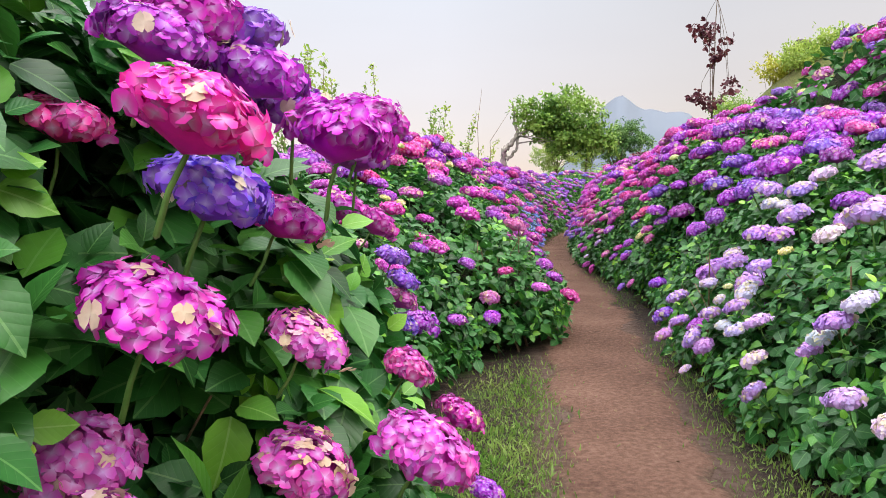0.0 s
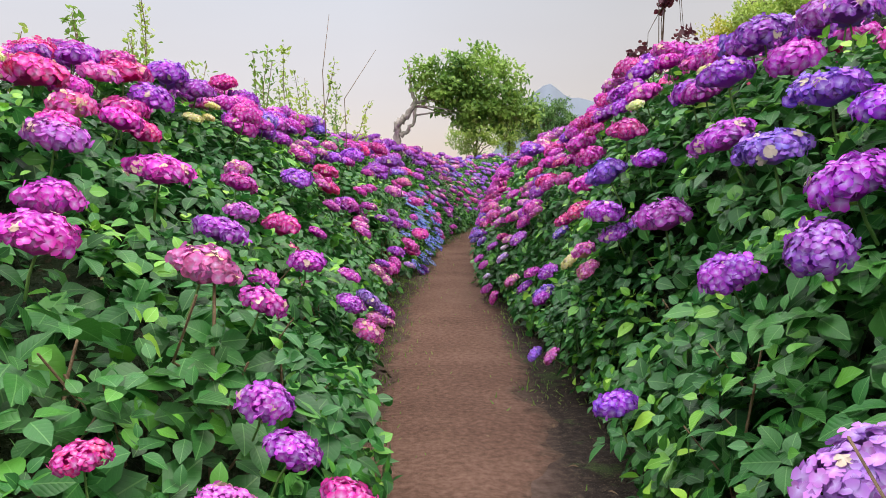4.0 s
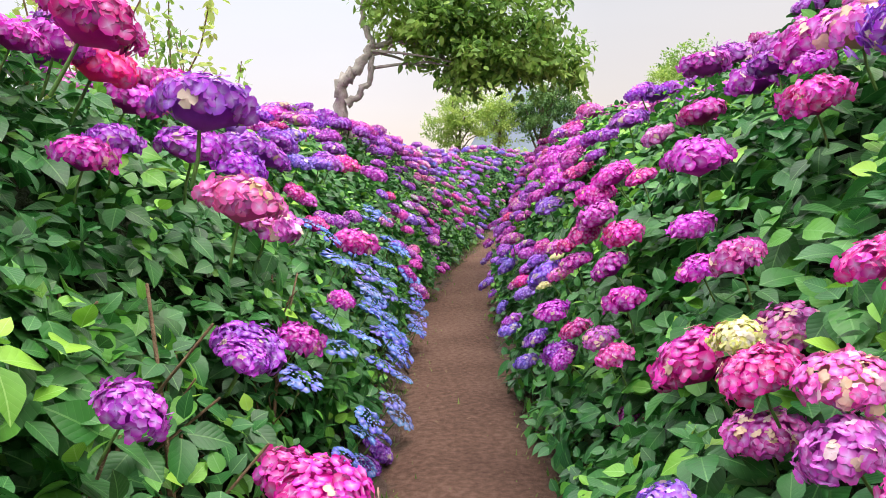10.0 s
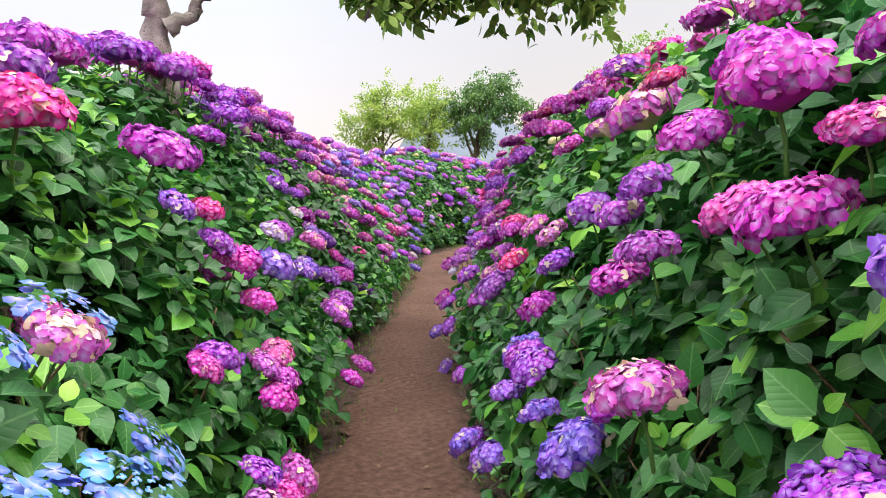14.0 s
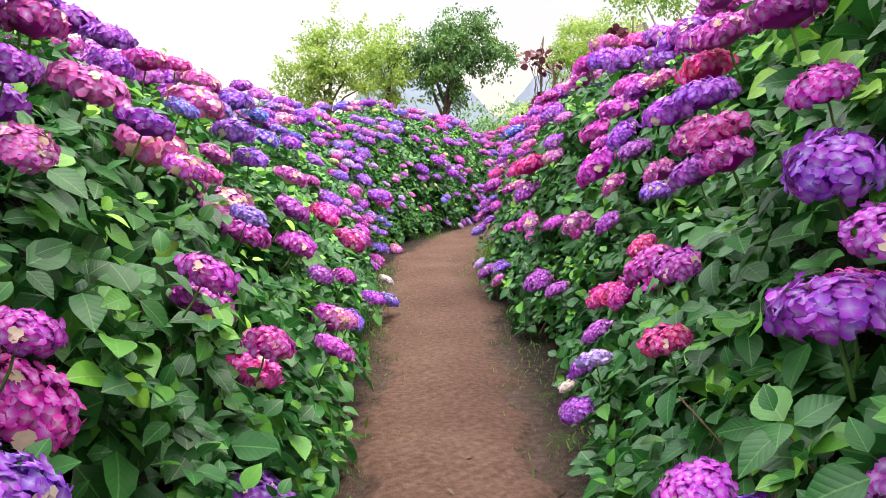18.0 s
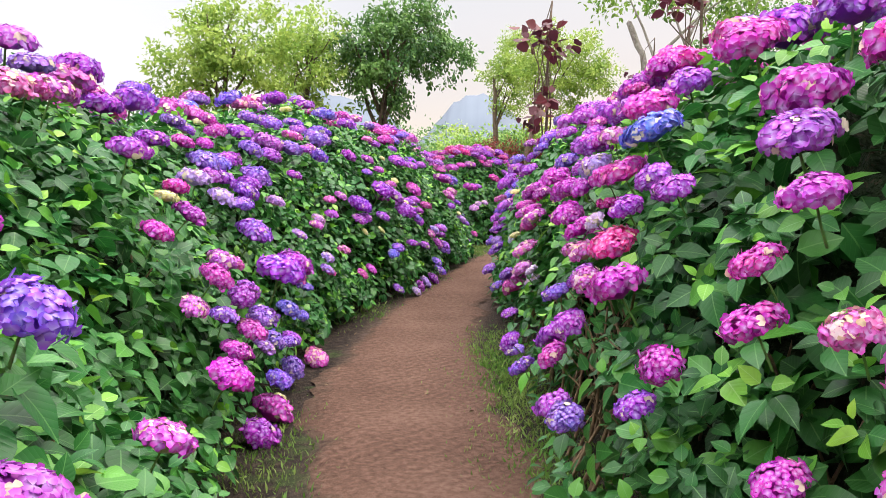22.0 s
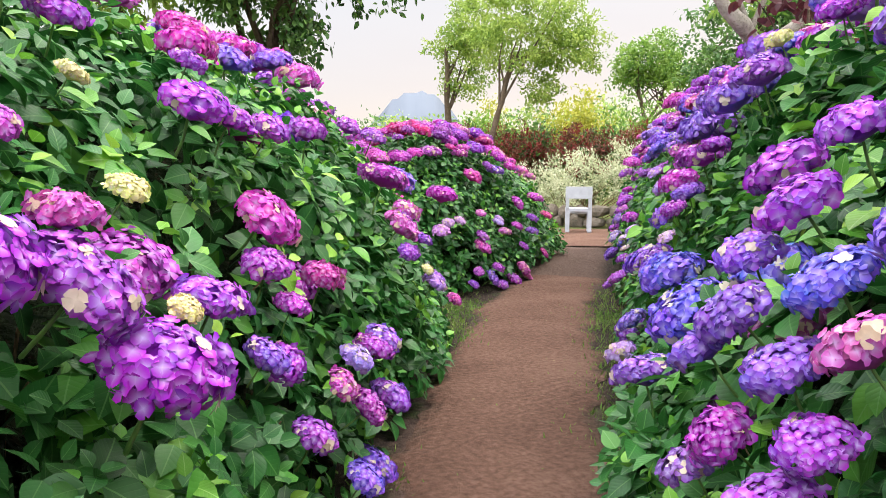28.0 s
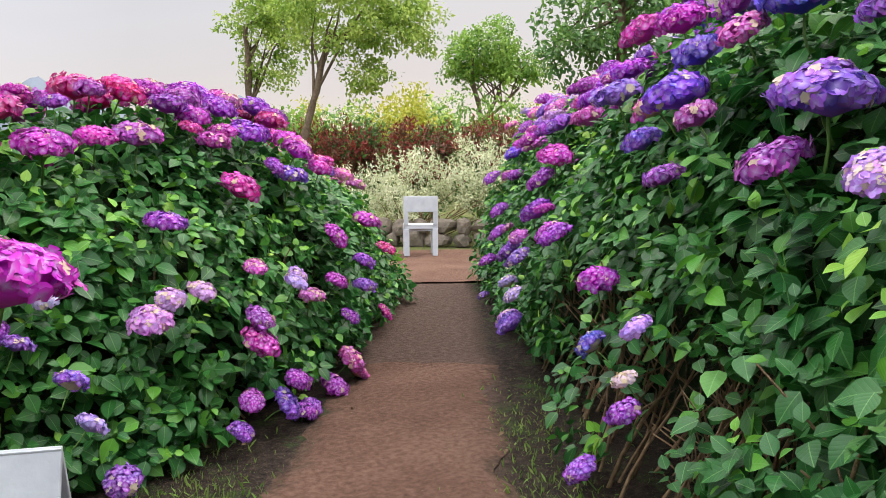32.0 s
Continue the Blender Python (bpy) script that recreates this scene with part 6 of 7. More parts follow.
STANDING[-1, 34.0] = [(6.84, 30.61, 1.36, 0.22, "p"), (7.35, 30.75, 1.17, 0.22, "p"), (7.28, 30.40, 0.97, 0.16, "r"), (7.06, 30.17, 0.51, 0.15, "p"), (6.71, 31.04, 1.75, 0.24, "m"), (7.11, 30.13, 0.34, 0.16, "v")]
STANDING[-1, 35.6] = [(8.50, 32.37, 1.04, 0.22, "m")]
STANDING[-1, 37.95] = [(9.43, 34.09, 1.04, 0.17, "p"), (9.19, 34.89, 1.31, 0.24, "m"), (10.01, 34.56, 1.18, 0.23, "k")]
STANDING[1, 6.0] = [(1.85, 4.49, 0.47, 0.19, "l")]
STANDING[1, 7.6] = [(1.83, 5.08, 0.66, 0.23, "l"), (2.38, 5.67, 1.16, 0.23, "v")]
STANDING[1, 9.2] = [(3.03, 6.70, 1.83, 0.24, "v"), (2.13, 7.52, 1.18, 0.20, "v"), (2.06, 7.31, 1.00, 0.18, "p"), (2.21, 7.47, 1.38, 0.18, "k")]
STANDING[1, 10.8] = [(2.22, 8.14, 1.13, 0.20, "m"), (2.15, 8.04, 0.98, 0.16, "k")]
STANDING[1, 12.4] = [(2.40, 10.67, 1.01, 0.12, "r"), (2.31, 10.48, 0.87, 0.12, "r")]
STANDING[1, 14.0] = [(2.40, 11.05, 1.01, 0.19, "k"), (2.39, 10.96, 0.52, 0.14, "m"), (2.26, 11.59, 0.76, 0.21, "k"), (2.57, 11.32, 1.43, 0.24, "p"), (2.31, 11.35, 0.87, 0.14, "r"), (2.23, 11.26, 0.71, 0.14, "r"), (2.36, 11.81, 1.20, 0.16, "m"), (2.46, 12.50, 0.33, 0.14, "m"), (2.44, 12.00, 1.02, 0.13, "m")]
STANDING[1, 17.2] = [(2.61, 15.02, 0.75, 0.17, "r"), (2.74, 14.73, 0.67, 0.16, "p"), (2.73, 14.60, 0.41, 0.15, "k"), (2.73, 15.16, 0.14, 0.16, "v"), (2.92, 15.11, 1.26, 0.21, "m"), (2.73, 15.22, 0.96, 0.12, "p"), (2.84, 15.24, 1.18, 0.15, "m"), (2.99, 15.26, 1.33, 0.17, "m")]
STANDING[1, 18.8] = [(2.87, 16.32, 0.53, 0.16, "v")]
STANDING[1, 20.4] = [(3.48, 18.66, 0.46, 0.15, "p"), (3.49, 18.54, 0.72, 0.15, "p"), (3.34, 18.18, 0.91, 0.15, "r")]
STANDING[1, 22.0] = [(3.50, 18.88, 0.51, 0.16, "p"), (3.54, 18.72, 0.93, 0.15, "m"), (4.17, 20.11, 0.75, 0.24, "m")]
STANDING[1, 23.6] = [(4.04, 20.34, 0.62, 0.16, "k"), (4.48, 21.39, 0.77, 0.17, "m"), (4.53, 21.14, 0.56, 0.17, "r"), (4.71, 21.65, 1.26, 0.23, "m")]
STANDING[1, 25.2] = [(4.52, 22.19, 1.07, 0.23, "k"), (4.52, 22.21, 0.91, 0.20, "p"), (4.61, 22.26, 0.66, 0.16, "r"), (4.79, 22.69, 0.67, 0.16, "r")]
STANDING[1, 26.8] = [(5.50, 24.66, 0.94, 0.15, "m"), (5.54, 24.65, 1.08, 0.11, "m")]
STANDING[1, 28.4] = [(6.07, 25.96, 1.19, 0.19, "m"), (5.98, 26.11, 0.89, 0.14, "r"), (5.92, 26.18, 0.51, 0.21, "r"), (5.91, 25.95, 0.56, 0.12, "w"), (5.81, 25.26, 1.14, 0.16, "p"), (5.77, 24.91, 1.35, 0.18, "p"), (5.99, 25.48, 1.37, 0.21, "p")]
STANDING[1, 30.0] = [(6.07, 26.17, 1.07, 0.16, "m")]
STANDING[1, 31.6] = [(7.47, 28.66, 0.85, 0.21, "r"), (7.43, 28.70, 0.97, 0.19, "b"), (7.46, 28.79, 0.64, 0.17, "p")]
STANDING[1, 33.2] = [(8.37, 30.11, 0.81, 0.21, "v"), (7.81, 29.40, 0.86, 0.22, "b"), (7.60, 29.12, 0.79, 0.24, "b"), (7.64, 28.84, 1.20, 0.23, "p")]
STANDING[1, 34.8] = [(8.56, 30.41, 0.44, 0.19, "v"), (8.86, 30.16, 1.42, 0.24, "v"), (9.49, 31.11, 0.94, 0.11, "v"), (9.37, 30.99, 1.42, 0.10, "v")]
STANDING[1, 36.4] = [(10.59, 32.37, 1.50, 0.24, "v"), (10.04, 31.62, 1.39, 0.22, "v"), (9.64, 31.24, 1.51, 0.15, "v")]
STANDING[1, 38.0] = [(11.31, 33.54, 1.33, 0.20, "m")]
# a drift of blue lacecaps at the foot of the left-hand bank
_lr, _laid = np.random.default_rng(44), []
while len(_laid) < 44:
    q = (round(_lr.uniform(16.2, 18.3), 2), round(_lr.uniform(0.02, 0.27), 2), round(_lr.uniform(0.10, 0.15), 2), "a")
    if all(math.hypot(q[0] - o[0], (q[1] - o[1]) * 3) > 0.13 for o in _laid):
        _laid.append(q)
HEROES[-1, 16.0] += [q for q in _laid if q[0] < 17.6]
HEROES[-1, 17.6] += [q for q in _laid if q[0] >= 17.6]
STANDING[-1, 20.8] = list(STANDING.get((-1, 20.8), ())) + [(2.03, 18.98, 0.626, 0.075, "c"), (2.047, 18.83, 0.552, 0.075, "c"), (1.955, 18.695, 0.487, 0.17, "p"), (2.162, 18.91, 0.379, 0.09, "c"), (2.073, 19.137, 1.179, 0.19, "p"), (2.084, 18.958, 0.839, 0.15, "r"), (2.018, 20.008, 1.596, 0.2, "m")]

BUSHES = [
    (-1, 2.6, 3.7, MIX_MAGENTA, "tall hydrangea bush with large magenta heads", 0.1, LOW_MIX), (-1, 3.7, 5.7, MIX_MAGENTA, "leafy hydrangea bush with purple and magenta heads", 0.4, LOW_MIX),
    (-1, 6.25, 7.9, MIX_MAGENTA, "leafy hydrangea bush with scattered magenta heads", 0.3, LOW_MIX), (-1, 7.9, 9.5, MIX_MAGENTA, "hydrangea bush with a cascade of magenta heads", 1.1, LOW_MIX),
    (-1, 9.5, 11.2, MIX_MAGENTA, "hydrangea bush with magenta and purple heads", 1.3, LOW_MIX), (-1, 11.2, 12.8, MIX_PURPLE, "hydrangea bush with purple heads over bright leaves", 1.15, LOW_MIX),
    (-1, 12.8, 14.4, MIX_MAGENTA, "leafy hydrangea bush with magenta heads", 0.75, LOW_MIX), (-1, 14.4, 16.0, MIX_PURPLE, "hydrangea bush with purple heads at the crest", 0.65, LOW_MIX),
    (-1, 16.0, 17.6, MIX_MAGENTA, "hydrangea bush with blue lacecap heads at its foot", 0.95, {"lace": 8, "rose": 1.2, "purple": 1}), (-1, 17.6, 19.2, MIX_PURPLE, "hydrangea bush with purple heads", 0.75, LOW_MIX),
    (-1, 19.2, 20.8, MIX_PURPLE, "hydrangea bush with purple heads round a tree trunk", 0.9, LOW_MIX), (-1, 20.8, 22.4, MIX_PURPLE, "hydrangea bush with many small purple heads", 1.0, LOW_MIX),
    (-1, 22.4, 24.0, MIX_PURPLE, "hydrangea bush with purple and rose heads", 1.25, LOW_MIX), (-1, 24.0, 25.6, {"rose": 4, "purple": 4, "violet": 2, "magenta": 2, "cream": 0.5}, "hydrangea bush with mottled rose heads", 1.3, LOW_MIX),
    (-1, 25.6, 27.4, MIX_VIOLET, "hydrangea bush with violet and rose heads", 1.25, LOW_MIX), (-1, 27.4, 29.3, MIX_VIOLET, "hydrangea bush with violet heads above a grassy notch", 0.9, LOW_MIX),
    (-1, 29.3, 30.9, MIX_PURPLE, "leafy hydrangea bush with violet and purple heads", 0.6, LOW_MIX), (-1, 30.9, 32.5, MIX_VIOLET, "leafy hydrangea bush with blue-violet heads", 0.6, LOW_MIX),
    (-1, 32.5, 34.0, MIX_PURPLE, "leafy hydrangea bush with large purple heads", 0.75, LOW_MIX), (-1, 34.0, 35.6, MIX_PURPLE, "leafy hydrangea bush with purple heads leaning over the path", 0.75, LOW_MIX),
    (-1, 35.6, 37.0, MIX_PURPLE, "hydrangea bush with purple and rose heads", 0.8, LOW_MIX), (-1, 37.95, 39.3, MIX_MAGENTA, "rounded hydrangea bush with magenta heads", 1.0, LOW_MIX),
    (-1, 39.3, 40.9, MIX_PINK, "rounded hydrangea bush with pink and magenta heads", 1.3, LOW_MIX), (-1, 40.9, 43.5, MIX_PINK, "hydrangea bush with bright pink heads at the end of the bank", 1.0, LOW_MIX),
    (1, 4.2, 6.0, MIX_LILAC, "hydrangea bush with pale lilac heads", 0.9, LOW_MIX), (1, 6.0, 7.6, MIX_LILAC, "hydrangea bush covered with pale lilac and white heads", 1.1, {"lilac": 5, "white": 3, "rose": 1}),
    (1, 7.6, 9.2, MIX_PURPLE, "hydrangea bush with deep purple heads", 1.15, LOW_MIX), (1, 9.2, 10.8, MIX_PURPLE, "tall hydrangea bush with purple and magenta heads", 1.2, LOW_MIX),
    (1, 10.8, 12.4, MIX_PINK, "hydrangea bush with hot pink heads", 1.35, LOW_MIX), (1, 12.4, 14.0, MIX_PINK, "hydrangea bush with pink and magenta heads", 1.3, LOW_MIX),
    (1, 14.0, 15.6, MIX_PINK, "hydrangea bush with many magenta heads", 1.2, LOW_MIX), (1, 15.6, 17.2, MIX_MAGENTA, "hydrangea bush with large magenta heads", 0.75, LOW_MIX),
    (1, 17.2, 18.8, MIX_MAGENTA, "leafy hydrangea bush with magenta heads in columns", 0.7, {"violet": 3, "purple": 4, "magenta": 2}), (1, 18.8, 20.4, MIX_MAGENTA, "leafy hydrangea bush with magenta heads", 0.75, LOW_MIX),
    (1, 20.4, 22.0, MIX_MAGENTA, "hydrangea bush with magenta and purple heads", 0.95, LOW_MIX), (1, 22.0, 23.6, MIX_MAGENTA, "hydrangea bush with purple-pink heads", 1.2, LOW_MIX),
    (1, 23.6, 25.2, MIX_MAGENTA, "hydrangea bush with pink heads over dark leaves", 1.25, LOW_MIX), (1, 25.2, 26.8, MIX_MAGENTA, "hydrangea bush with large magenta heads", 1.25, LOW_MIX),
    (1, 26.8, 28.4, MIX_PURPLE, "hydrangea bush with purple and pink heads", 1.25, LOW_MIX), (1, 28.4, 30.0, MIX_PURPLE, "hydrangea bush with purple heads", 1.15, LOW_MIX),
    (1, 30.0, 31.6, MIX_PURPLE, "hydrangea bush with purple and lilac heads", 1.15, LOW_MIX), (1, 31.6, 33.2, MIX_VIOLET, "hydrangea bush with violet heads", 1.3, {"violet": 3, "blue": 2, "rose": 3, "lilac": 1, "cream": 1}),
    (1, 33.2, 34.8, MIX_VIOLET, "hydrangea bush covered with blue-violet heads", 1.2, {"violet": 5, "blue": 3, "rose": 2}), (1, 34.8, 36.4, MIX_VIOLET, "hydrangea bush with blue-violet heads", 1.0, {"violet": 5, "blue": 3, "rose": 1}),
    (1, 36.4, 38.0, MIX_VIOLET, "leafy hydrangea bush with violet heads and bare stems below", 0.8, LOW_MIX), (1, 38.0, 39.6, MIX_VIOLET, "leafy hydrangea bush with violet and magenta heads", 0.85, LOW_MIX),
    (1, 39.6, 41.2, MIX_PURPLE, "hydrangea bush with lilac and violet heads", 1.2, LOW_MIX), (1, 41.2, 44.6, {"lilac": 3, "purple": 4, "violet": 2, "rose": 2}, "hydrangea bush with lilac and purple heads at the bank end", 1.3, LOW_MIX),
]
for i, (side, s0, s1, mix_, label, dense, low_) in enumerate(BUSHES):
    hydrangea(side, s0, s1, mix_, label, HEROES.get((side, s0), ()), dense, (0.42, low_), STANDING.get((side, s0), ()), seed=i, fine_leaf=leaf_shape(10, 0.72, 0.035, 0.12, 0.24) if s0 < 5 else None, leaf_size=0.112 if s0 < 5 and side < 0 else 0.073)

# ---- trees, shrubs and the far country ----
TREE_SHAPE = leaf_shape(3, 0.5, 0, 0.1, 0.2)
NARROW_SHAPE = leaf_shape(3, 0.32, 0, 0.12, 0.15)
ROUND_SHAPE = leaf_shape(4, 0.85, 0, 0.08, 0.12)


def clump_leaves(rng, crowns, clumps, per, spread, size, shape, hang=0.2, boughs=0):
    """Leaves in loose clumps through one or more ellipsoids."""
    share = np.array([r[0] * r[1] * r[2] for _, r in crowns]) ** 0.7
    which = rng.choice(len(crowns), clumps, p=share / share.sum())
    d = rng.normal(0, 1, (clumps, 3))
    d /= np.linalg.norm(d, axis=1)[:, None]
    rad = rng.uniform(0.12, 1.0, clumps) ** 0.5 * rng.uniform(0.7, 1.3, clumps)
    c = np.array([crowns[k][0] for k in which]) + d * rad[:, None] * np.array([crowns[k][1] for k in which])
    if boughs:
        tuft = c[rng.choice(clumps, boughs, replace=False)]
        near = np.linalg.norm(c[:, None] - tuft[None], axis=2).argmin(1)
        c = tuft[near] + (c - tuft[near]) * 0.66
    shoot = d * (0.9, 0.9, 0.5) + np.array([0, 0, 0.45 - hang]) + rng.normal(0, 0.45, (clumps, 3))
    shoot *= (spread * rng.uniform(0.8, 3.2, clumps) / (np.linalg.norm(shoot, axis=1) + 1e-9))[:, None]
    along = rng.uniform(-0.35, 1.0, (clumps * per, 1))
    p = np.repeat(c, per, 0) + np.repeat(shoot, per, 0) * along + rng.normal(0, spread, (clumps * per, 3)) * (0.75, 0.75, 0.5) * (1.15 - 0.7 * along)
    out = np.repeat(d, per, 0)
    k = len(p)
    face = out * 0.4 + np.array([0, 0, 0.8]) + rng.normal(0, 0.5, (k, 3))
    tip = out * 0.5 + np.array([0, 0, -hang]) + rng.normal(0, 0.8, (k, 3))
    return p, frames_from(tip, face), size * rng.uniform(0.6, 1.3, k), c


def tree(name, label, category, trunks, crowns, leaf, clumps, per, size=0.09, spread=0.14, bark=DARK_BARK, seed=0, shape=TREE_SHAPE, limbs=12, hang=0.2, twig=0.008, group=""):
    """trunks: lists of (x, y, z, radius); crowns: (centre, radii)."""
    rng = np.random.default_rng(300 + seed)
    base = np.array([trunks[0][0][0], trunks[0][0][1], 0.0])
    ob = thing(name, base, label, category, group)
    tops = []
    for t in trunks:
        t = np.array(t, float)
        fine = np.linspace(0, len(t) - 1, (len(t) - 1) * 4 + 1)
        q = np.c_[[np.interp(fine, np.arange(len(t)), t[:, k]) for k in range(4)]].T
        q[:, :3] += rng.normal(0, 0.012, (len(q), 3)) * (q[:, 3:] / 0.05 + 0.3)
        v, f = tube(q[:, :3] - base, q[:, 3] * (1 + 0.12 * rng.normal(0, 1, len(q))), 9)
        piece("trunk", mesh_from("trunk", v, f, bark), ob)
        tops.append(q)
    p, turns, sizes, c = clump_leaves(rng, crowns, clumps, per, spread, size, shape, hang, max(3, clumps // 8))
    for i in rng.permutation(clumps)[:limbs]:
        q = tops[rng.integers(len(tops))]
        start = q[rng.integers(len(q) // 2, len(q))]
        a, b = start[:3], c[i]
        m = (a + b) / 2 + rng.normal(0, 0.06, 3) + (0, 0, 0.05 * np.linalg.norm(b - a))
        v, f = tube(np.array([a, (a + m) / 2 + rng.normal(0, 0.02, 3), m, (m + b) / 2 + rng.normal(0, 0.02, 3), b]) - base, np.linspace(min(start[3] * 0.55, 0.04), twig, 5), 6)
        piece("limb", mesh_from("limb", v, f, bark), ob)
    piece("crown", scatter_mesh("crown", shape, p - base, turns, sizes, leaf), ob, kind="stuff")
    return ob


def slender(place, height, label, leaf, seed, stems=4, size=0.07, lean=0.25, z0=0.0, category="shrub", shape=TREE_SHAPE, spread=0.05):
    """A shrub of upright leafy rods."""
    rng = np.random.default_rng(700 + seed)
    base = np.array([place[0], place[1], 0.0])
    ob = thing("shrub", base, label, category)
    for _ in range(stems):
        h = height * rng.uniform(0.72, 1.05)
        d = rng.normal(0, lean, 2)
        z = np.linspace(0, 1, 7)
        pts = np.c_[d[0] * z ** 1.6 + rng.normal(0, 0.02, 7), d[1] * z ** 1.6 + rng.normal(0, 0.02, 7), z * h]
        stem = piece("stem", mesh_from("stem", *tube(pts, np.linspace(0.012, 0.003, 7), 5), WOOD), ob)
        k = int(62 * h)
        w = rng.uniform(0.4, 1.0, k)
        p = np.c_[[np.interp(w, z, pts[:, j]) for j in range(3)]].T + rng.normal(0, spread, (k, 3)) * (1.2 - w)[:, None] * 1.5 + rng.normal(0, 0.02, (k, 3))
        tip = rng.normal(0, 1, (k, 3)) + (0, 0, 0.4)
        piece("leaves", scatter_mesh("leaves", shape, p, frames_from(tip, rng.normal(0, 0.4, (k, 3)) + (0, 0, 1)), size * rng.uniform(0.6, 1.2, k), leaf), ob, kind="stuff")
    return ob


# the old tree with a pale crooked trunk that stands in the bank beside the path
tree("tree", "old leaning tree with pale crooked bark and glossy leaves", "tree",
     [[(1.60, 18.35, 0, 0.13), (1.54, 18.4, 0.9, 0.105), (1.50, 18.4, 1.6, 0.085), (1.50, 18.4, 1.95, 0.075), (1.47, 18.4, 2.18, 0.07), (1.56, 18.4, 2.28, 0.062), (1.68, 18.42, 2.36, 0.056), (1.78, 18.42, 2.52, 0.05), (1.80, 18.45, 2.64, 0.045), (1.74, 18.5, 2.9, 0.03), (1.70, 18.5, 3.3, 0.016)],
      [(1.52, 18.4, 1.98, 0.05), (1.66, 18.4, 2.06, 0.042), (1.78, 18.42, 2.2, 0.036), (1.83, 18.42, 2.42, 0.034), (1.80, 18.43, 2.58, 0.03)],
      [(1.80, 18.45, 2.6, 0.032), (2.1, 18.55, 2.68, 0.024), (2.5, 18.6, 2.62, 0.02), (2.74, 18.62, 2.42, 0.02), (2.66, 18.6, 2.1, 0.012)],
      [(2.0, 18.52, 2.7, 0.028), (2.4, 18.6, 2.86, 0.022), (2.8, 18.6, 3.0, 0.016), (3.0, 18.6, 3.3, 0.008)]],
     [((2.65, 18.3, 2.80), (0.5, 0.45, 0.55)), ((2.95, 18.3, 2.52), (0.55, 0.45, 0.4)), ((2.50, 18.4, 3.30), (0.4, 0.4, 0.3)), ((3.15, 18.5, 3.10), (0.75, 0.75, 0.6)), ((3.55, 18.5, 2.62), (0.6, 0.65, 0.5)), ((3.30, 18.5, 2.42), (0.6, 0.6, 0.3)), ((2.55, 18.5, 2.85), (0.4, 0.45, 0.45)), ((1.95, 18.5, 3.00), (0.26, 0.3, 0.42)), ((2.88, 18.55, 2.34), (0.3, 0.4, 0.22)), ((3.95, 18.5, 2.42), (0.32, 0.35, 0.3)), ((2.80, 18.5, 2.35), (0.45, 0.4, 0.14))],
     TREE_LEAF, 440, 28, 0.095, 0.10, BARK, 1, TREE_SHAPE, 14, twig=0.004)
tree("tree", "young bushy tree with light green leaves", "tree", [[(5.1, 34.0, 0, 0.07), (5.1, 34.0, 2.0, 0.05), (5.15, 34, 2.9, 0.03)]],
     [((5.2, 34.0, 3.1), (0.95, 0.9, 0.85)), ((4.6, 34.0, 2.7), (0.7, 0.6, 0.55))], PALE_LEAF, 190, 46, 0.078, 0.12, DARK_BARK, 2)
tree("tree", "young tree with light green feathery crown", "tree", [[(6.6, 35.1, 0, 0.07), (6.6, 35.1, 2.2, 0.05), (6.65, 35.1, 3.1, 0.03)]],
     [((6.6, 35.1, 3.1), (0.75, 0.75, 0.95))], PALE_LEAF, 130, 46, 0.078, 0.13, DARK_BARK, 3)
tree("tree", "spreading dark green tree with drooping leafy sprays", "tree", [[(7.95, 35.05, 0, 0.11), (7.95, 35.05, 1.6, 0.09), (8.0, 35.05, 2.4, 0.07), (8.2, 35.05, 3.2, 0.05)]],
     [((8.1, 35.0, 3.4), (1.0, 1.0, 0.7)), ((8.7, 34.9, 3.7), (0.75, 0.8, 0.6)), ((7.6, 35.0, 3.2), (0.6, 0.6, 0.5)), ((8.0, 35.0, 2.6), (0.6, 0.5, 0.4)), ((9.3, 34.8, 3.3), (0.5, 0.5, 0.3)), ((8.3, 35.0, 4.1), (0.7, 0.6, 0.35))], DARK_LEAF, 280, 46, 0.082, 0.13, DARK_BARK, 4, limbs=14, hang=0.6)
tree("tree", "slim tree with an open light green crown", "tree", [[(16.7, 45.3, 0, 0.11), (16.75, 45.3, 2.2, 0.09), (17.0, 45.2, 3.2, 0.07), (17.3, 45.1, 4.4, 0.05)]],
     [((17.2, 45.2, 4.6), (1.1, 1.1, 0.8)), ((18.4, 44.6, 4.5), (1.1, 1.0, 0.7)), ((17.7, 45.0, 5.6), (1.5, 1.4, 0.9)), ((18.9, 44.3, 5.0), (0.8, 0.8, 0.6)), ((18.0, 44.8, 3.5), (0.6, 0.6, 0.35))], PALE_LEAF, 330, 38, 0.105, 0.17, DARK_BARK, 5, limbs=9, twig=0.004)
tree("tree", "slim tree with a pale trunk and light green crown", "tree", [[(17.0, 48.2, 0, 0.12), (17.0, 48.2, 2.4, 0.10), (16.95, 48.2, 3.8, 0.08), (16.9, 48.2, 5.0, 0.05)]],
     [((17.35, 48.2, 5.0), (0.8, 0.8, 0.9)), ((17.9, 48.2, 5.8), (1.0, 1.0, 1.1)), ((17.5, 48.2, 4.0), (0.7, 0.8, 0.5))], PALE_LEAF, 200, 38, 0.105, 0.17, DARK_BARK, 6, limbs=9, twig=0.004)
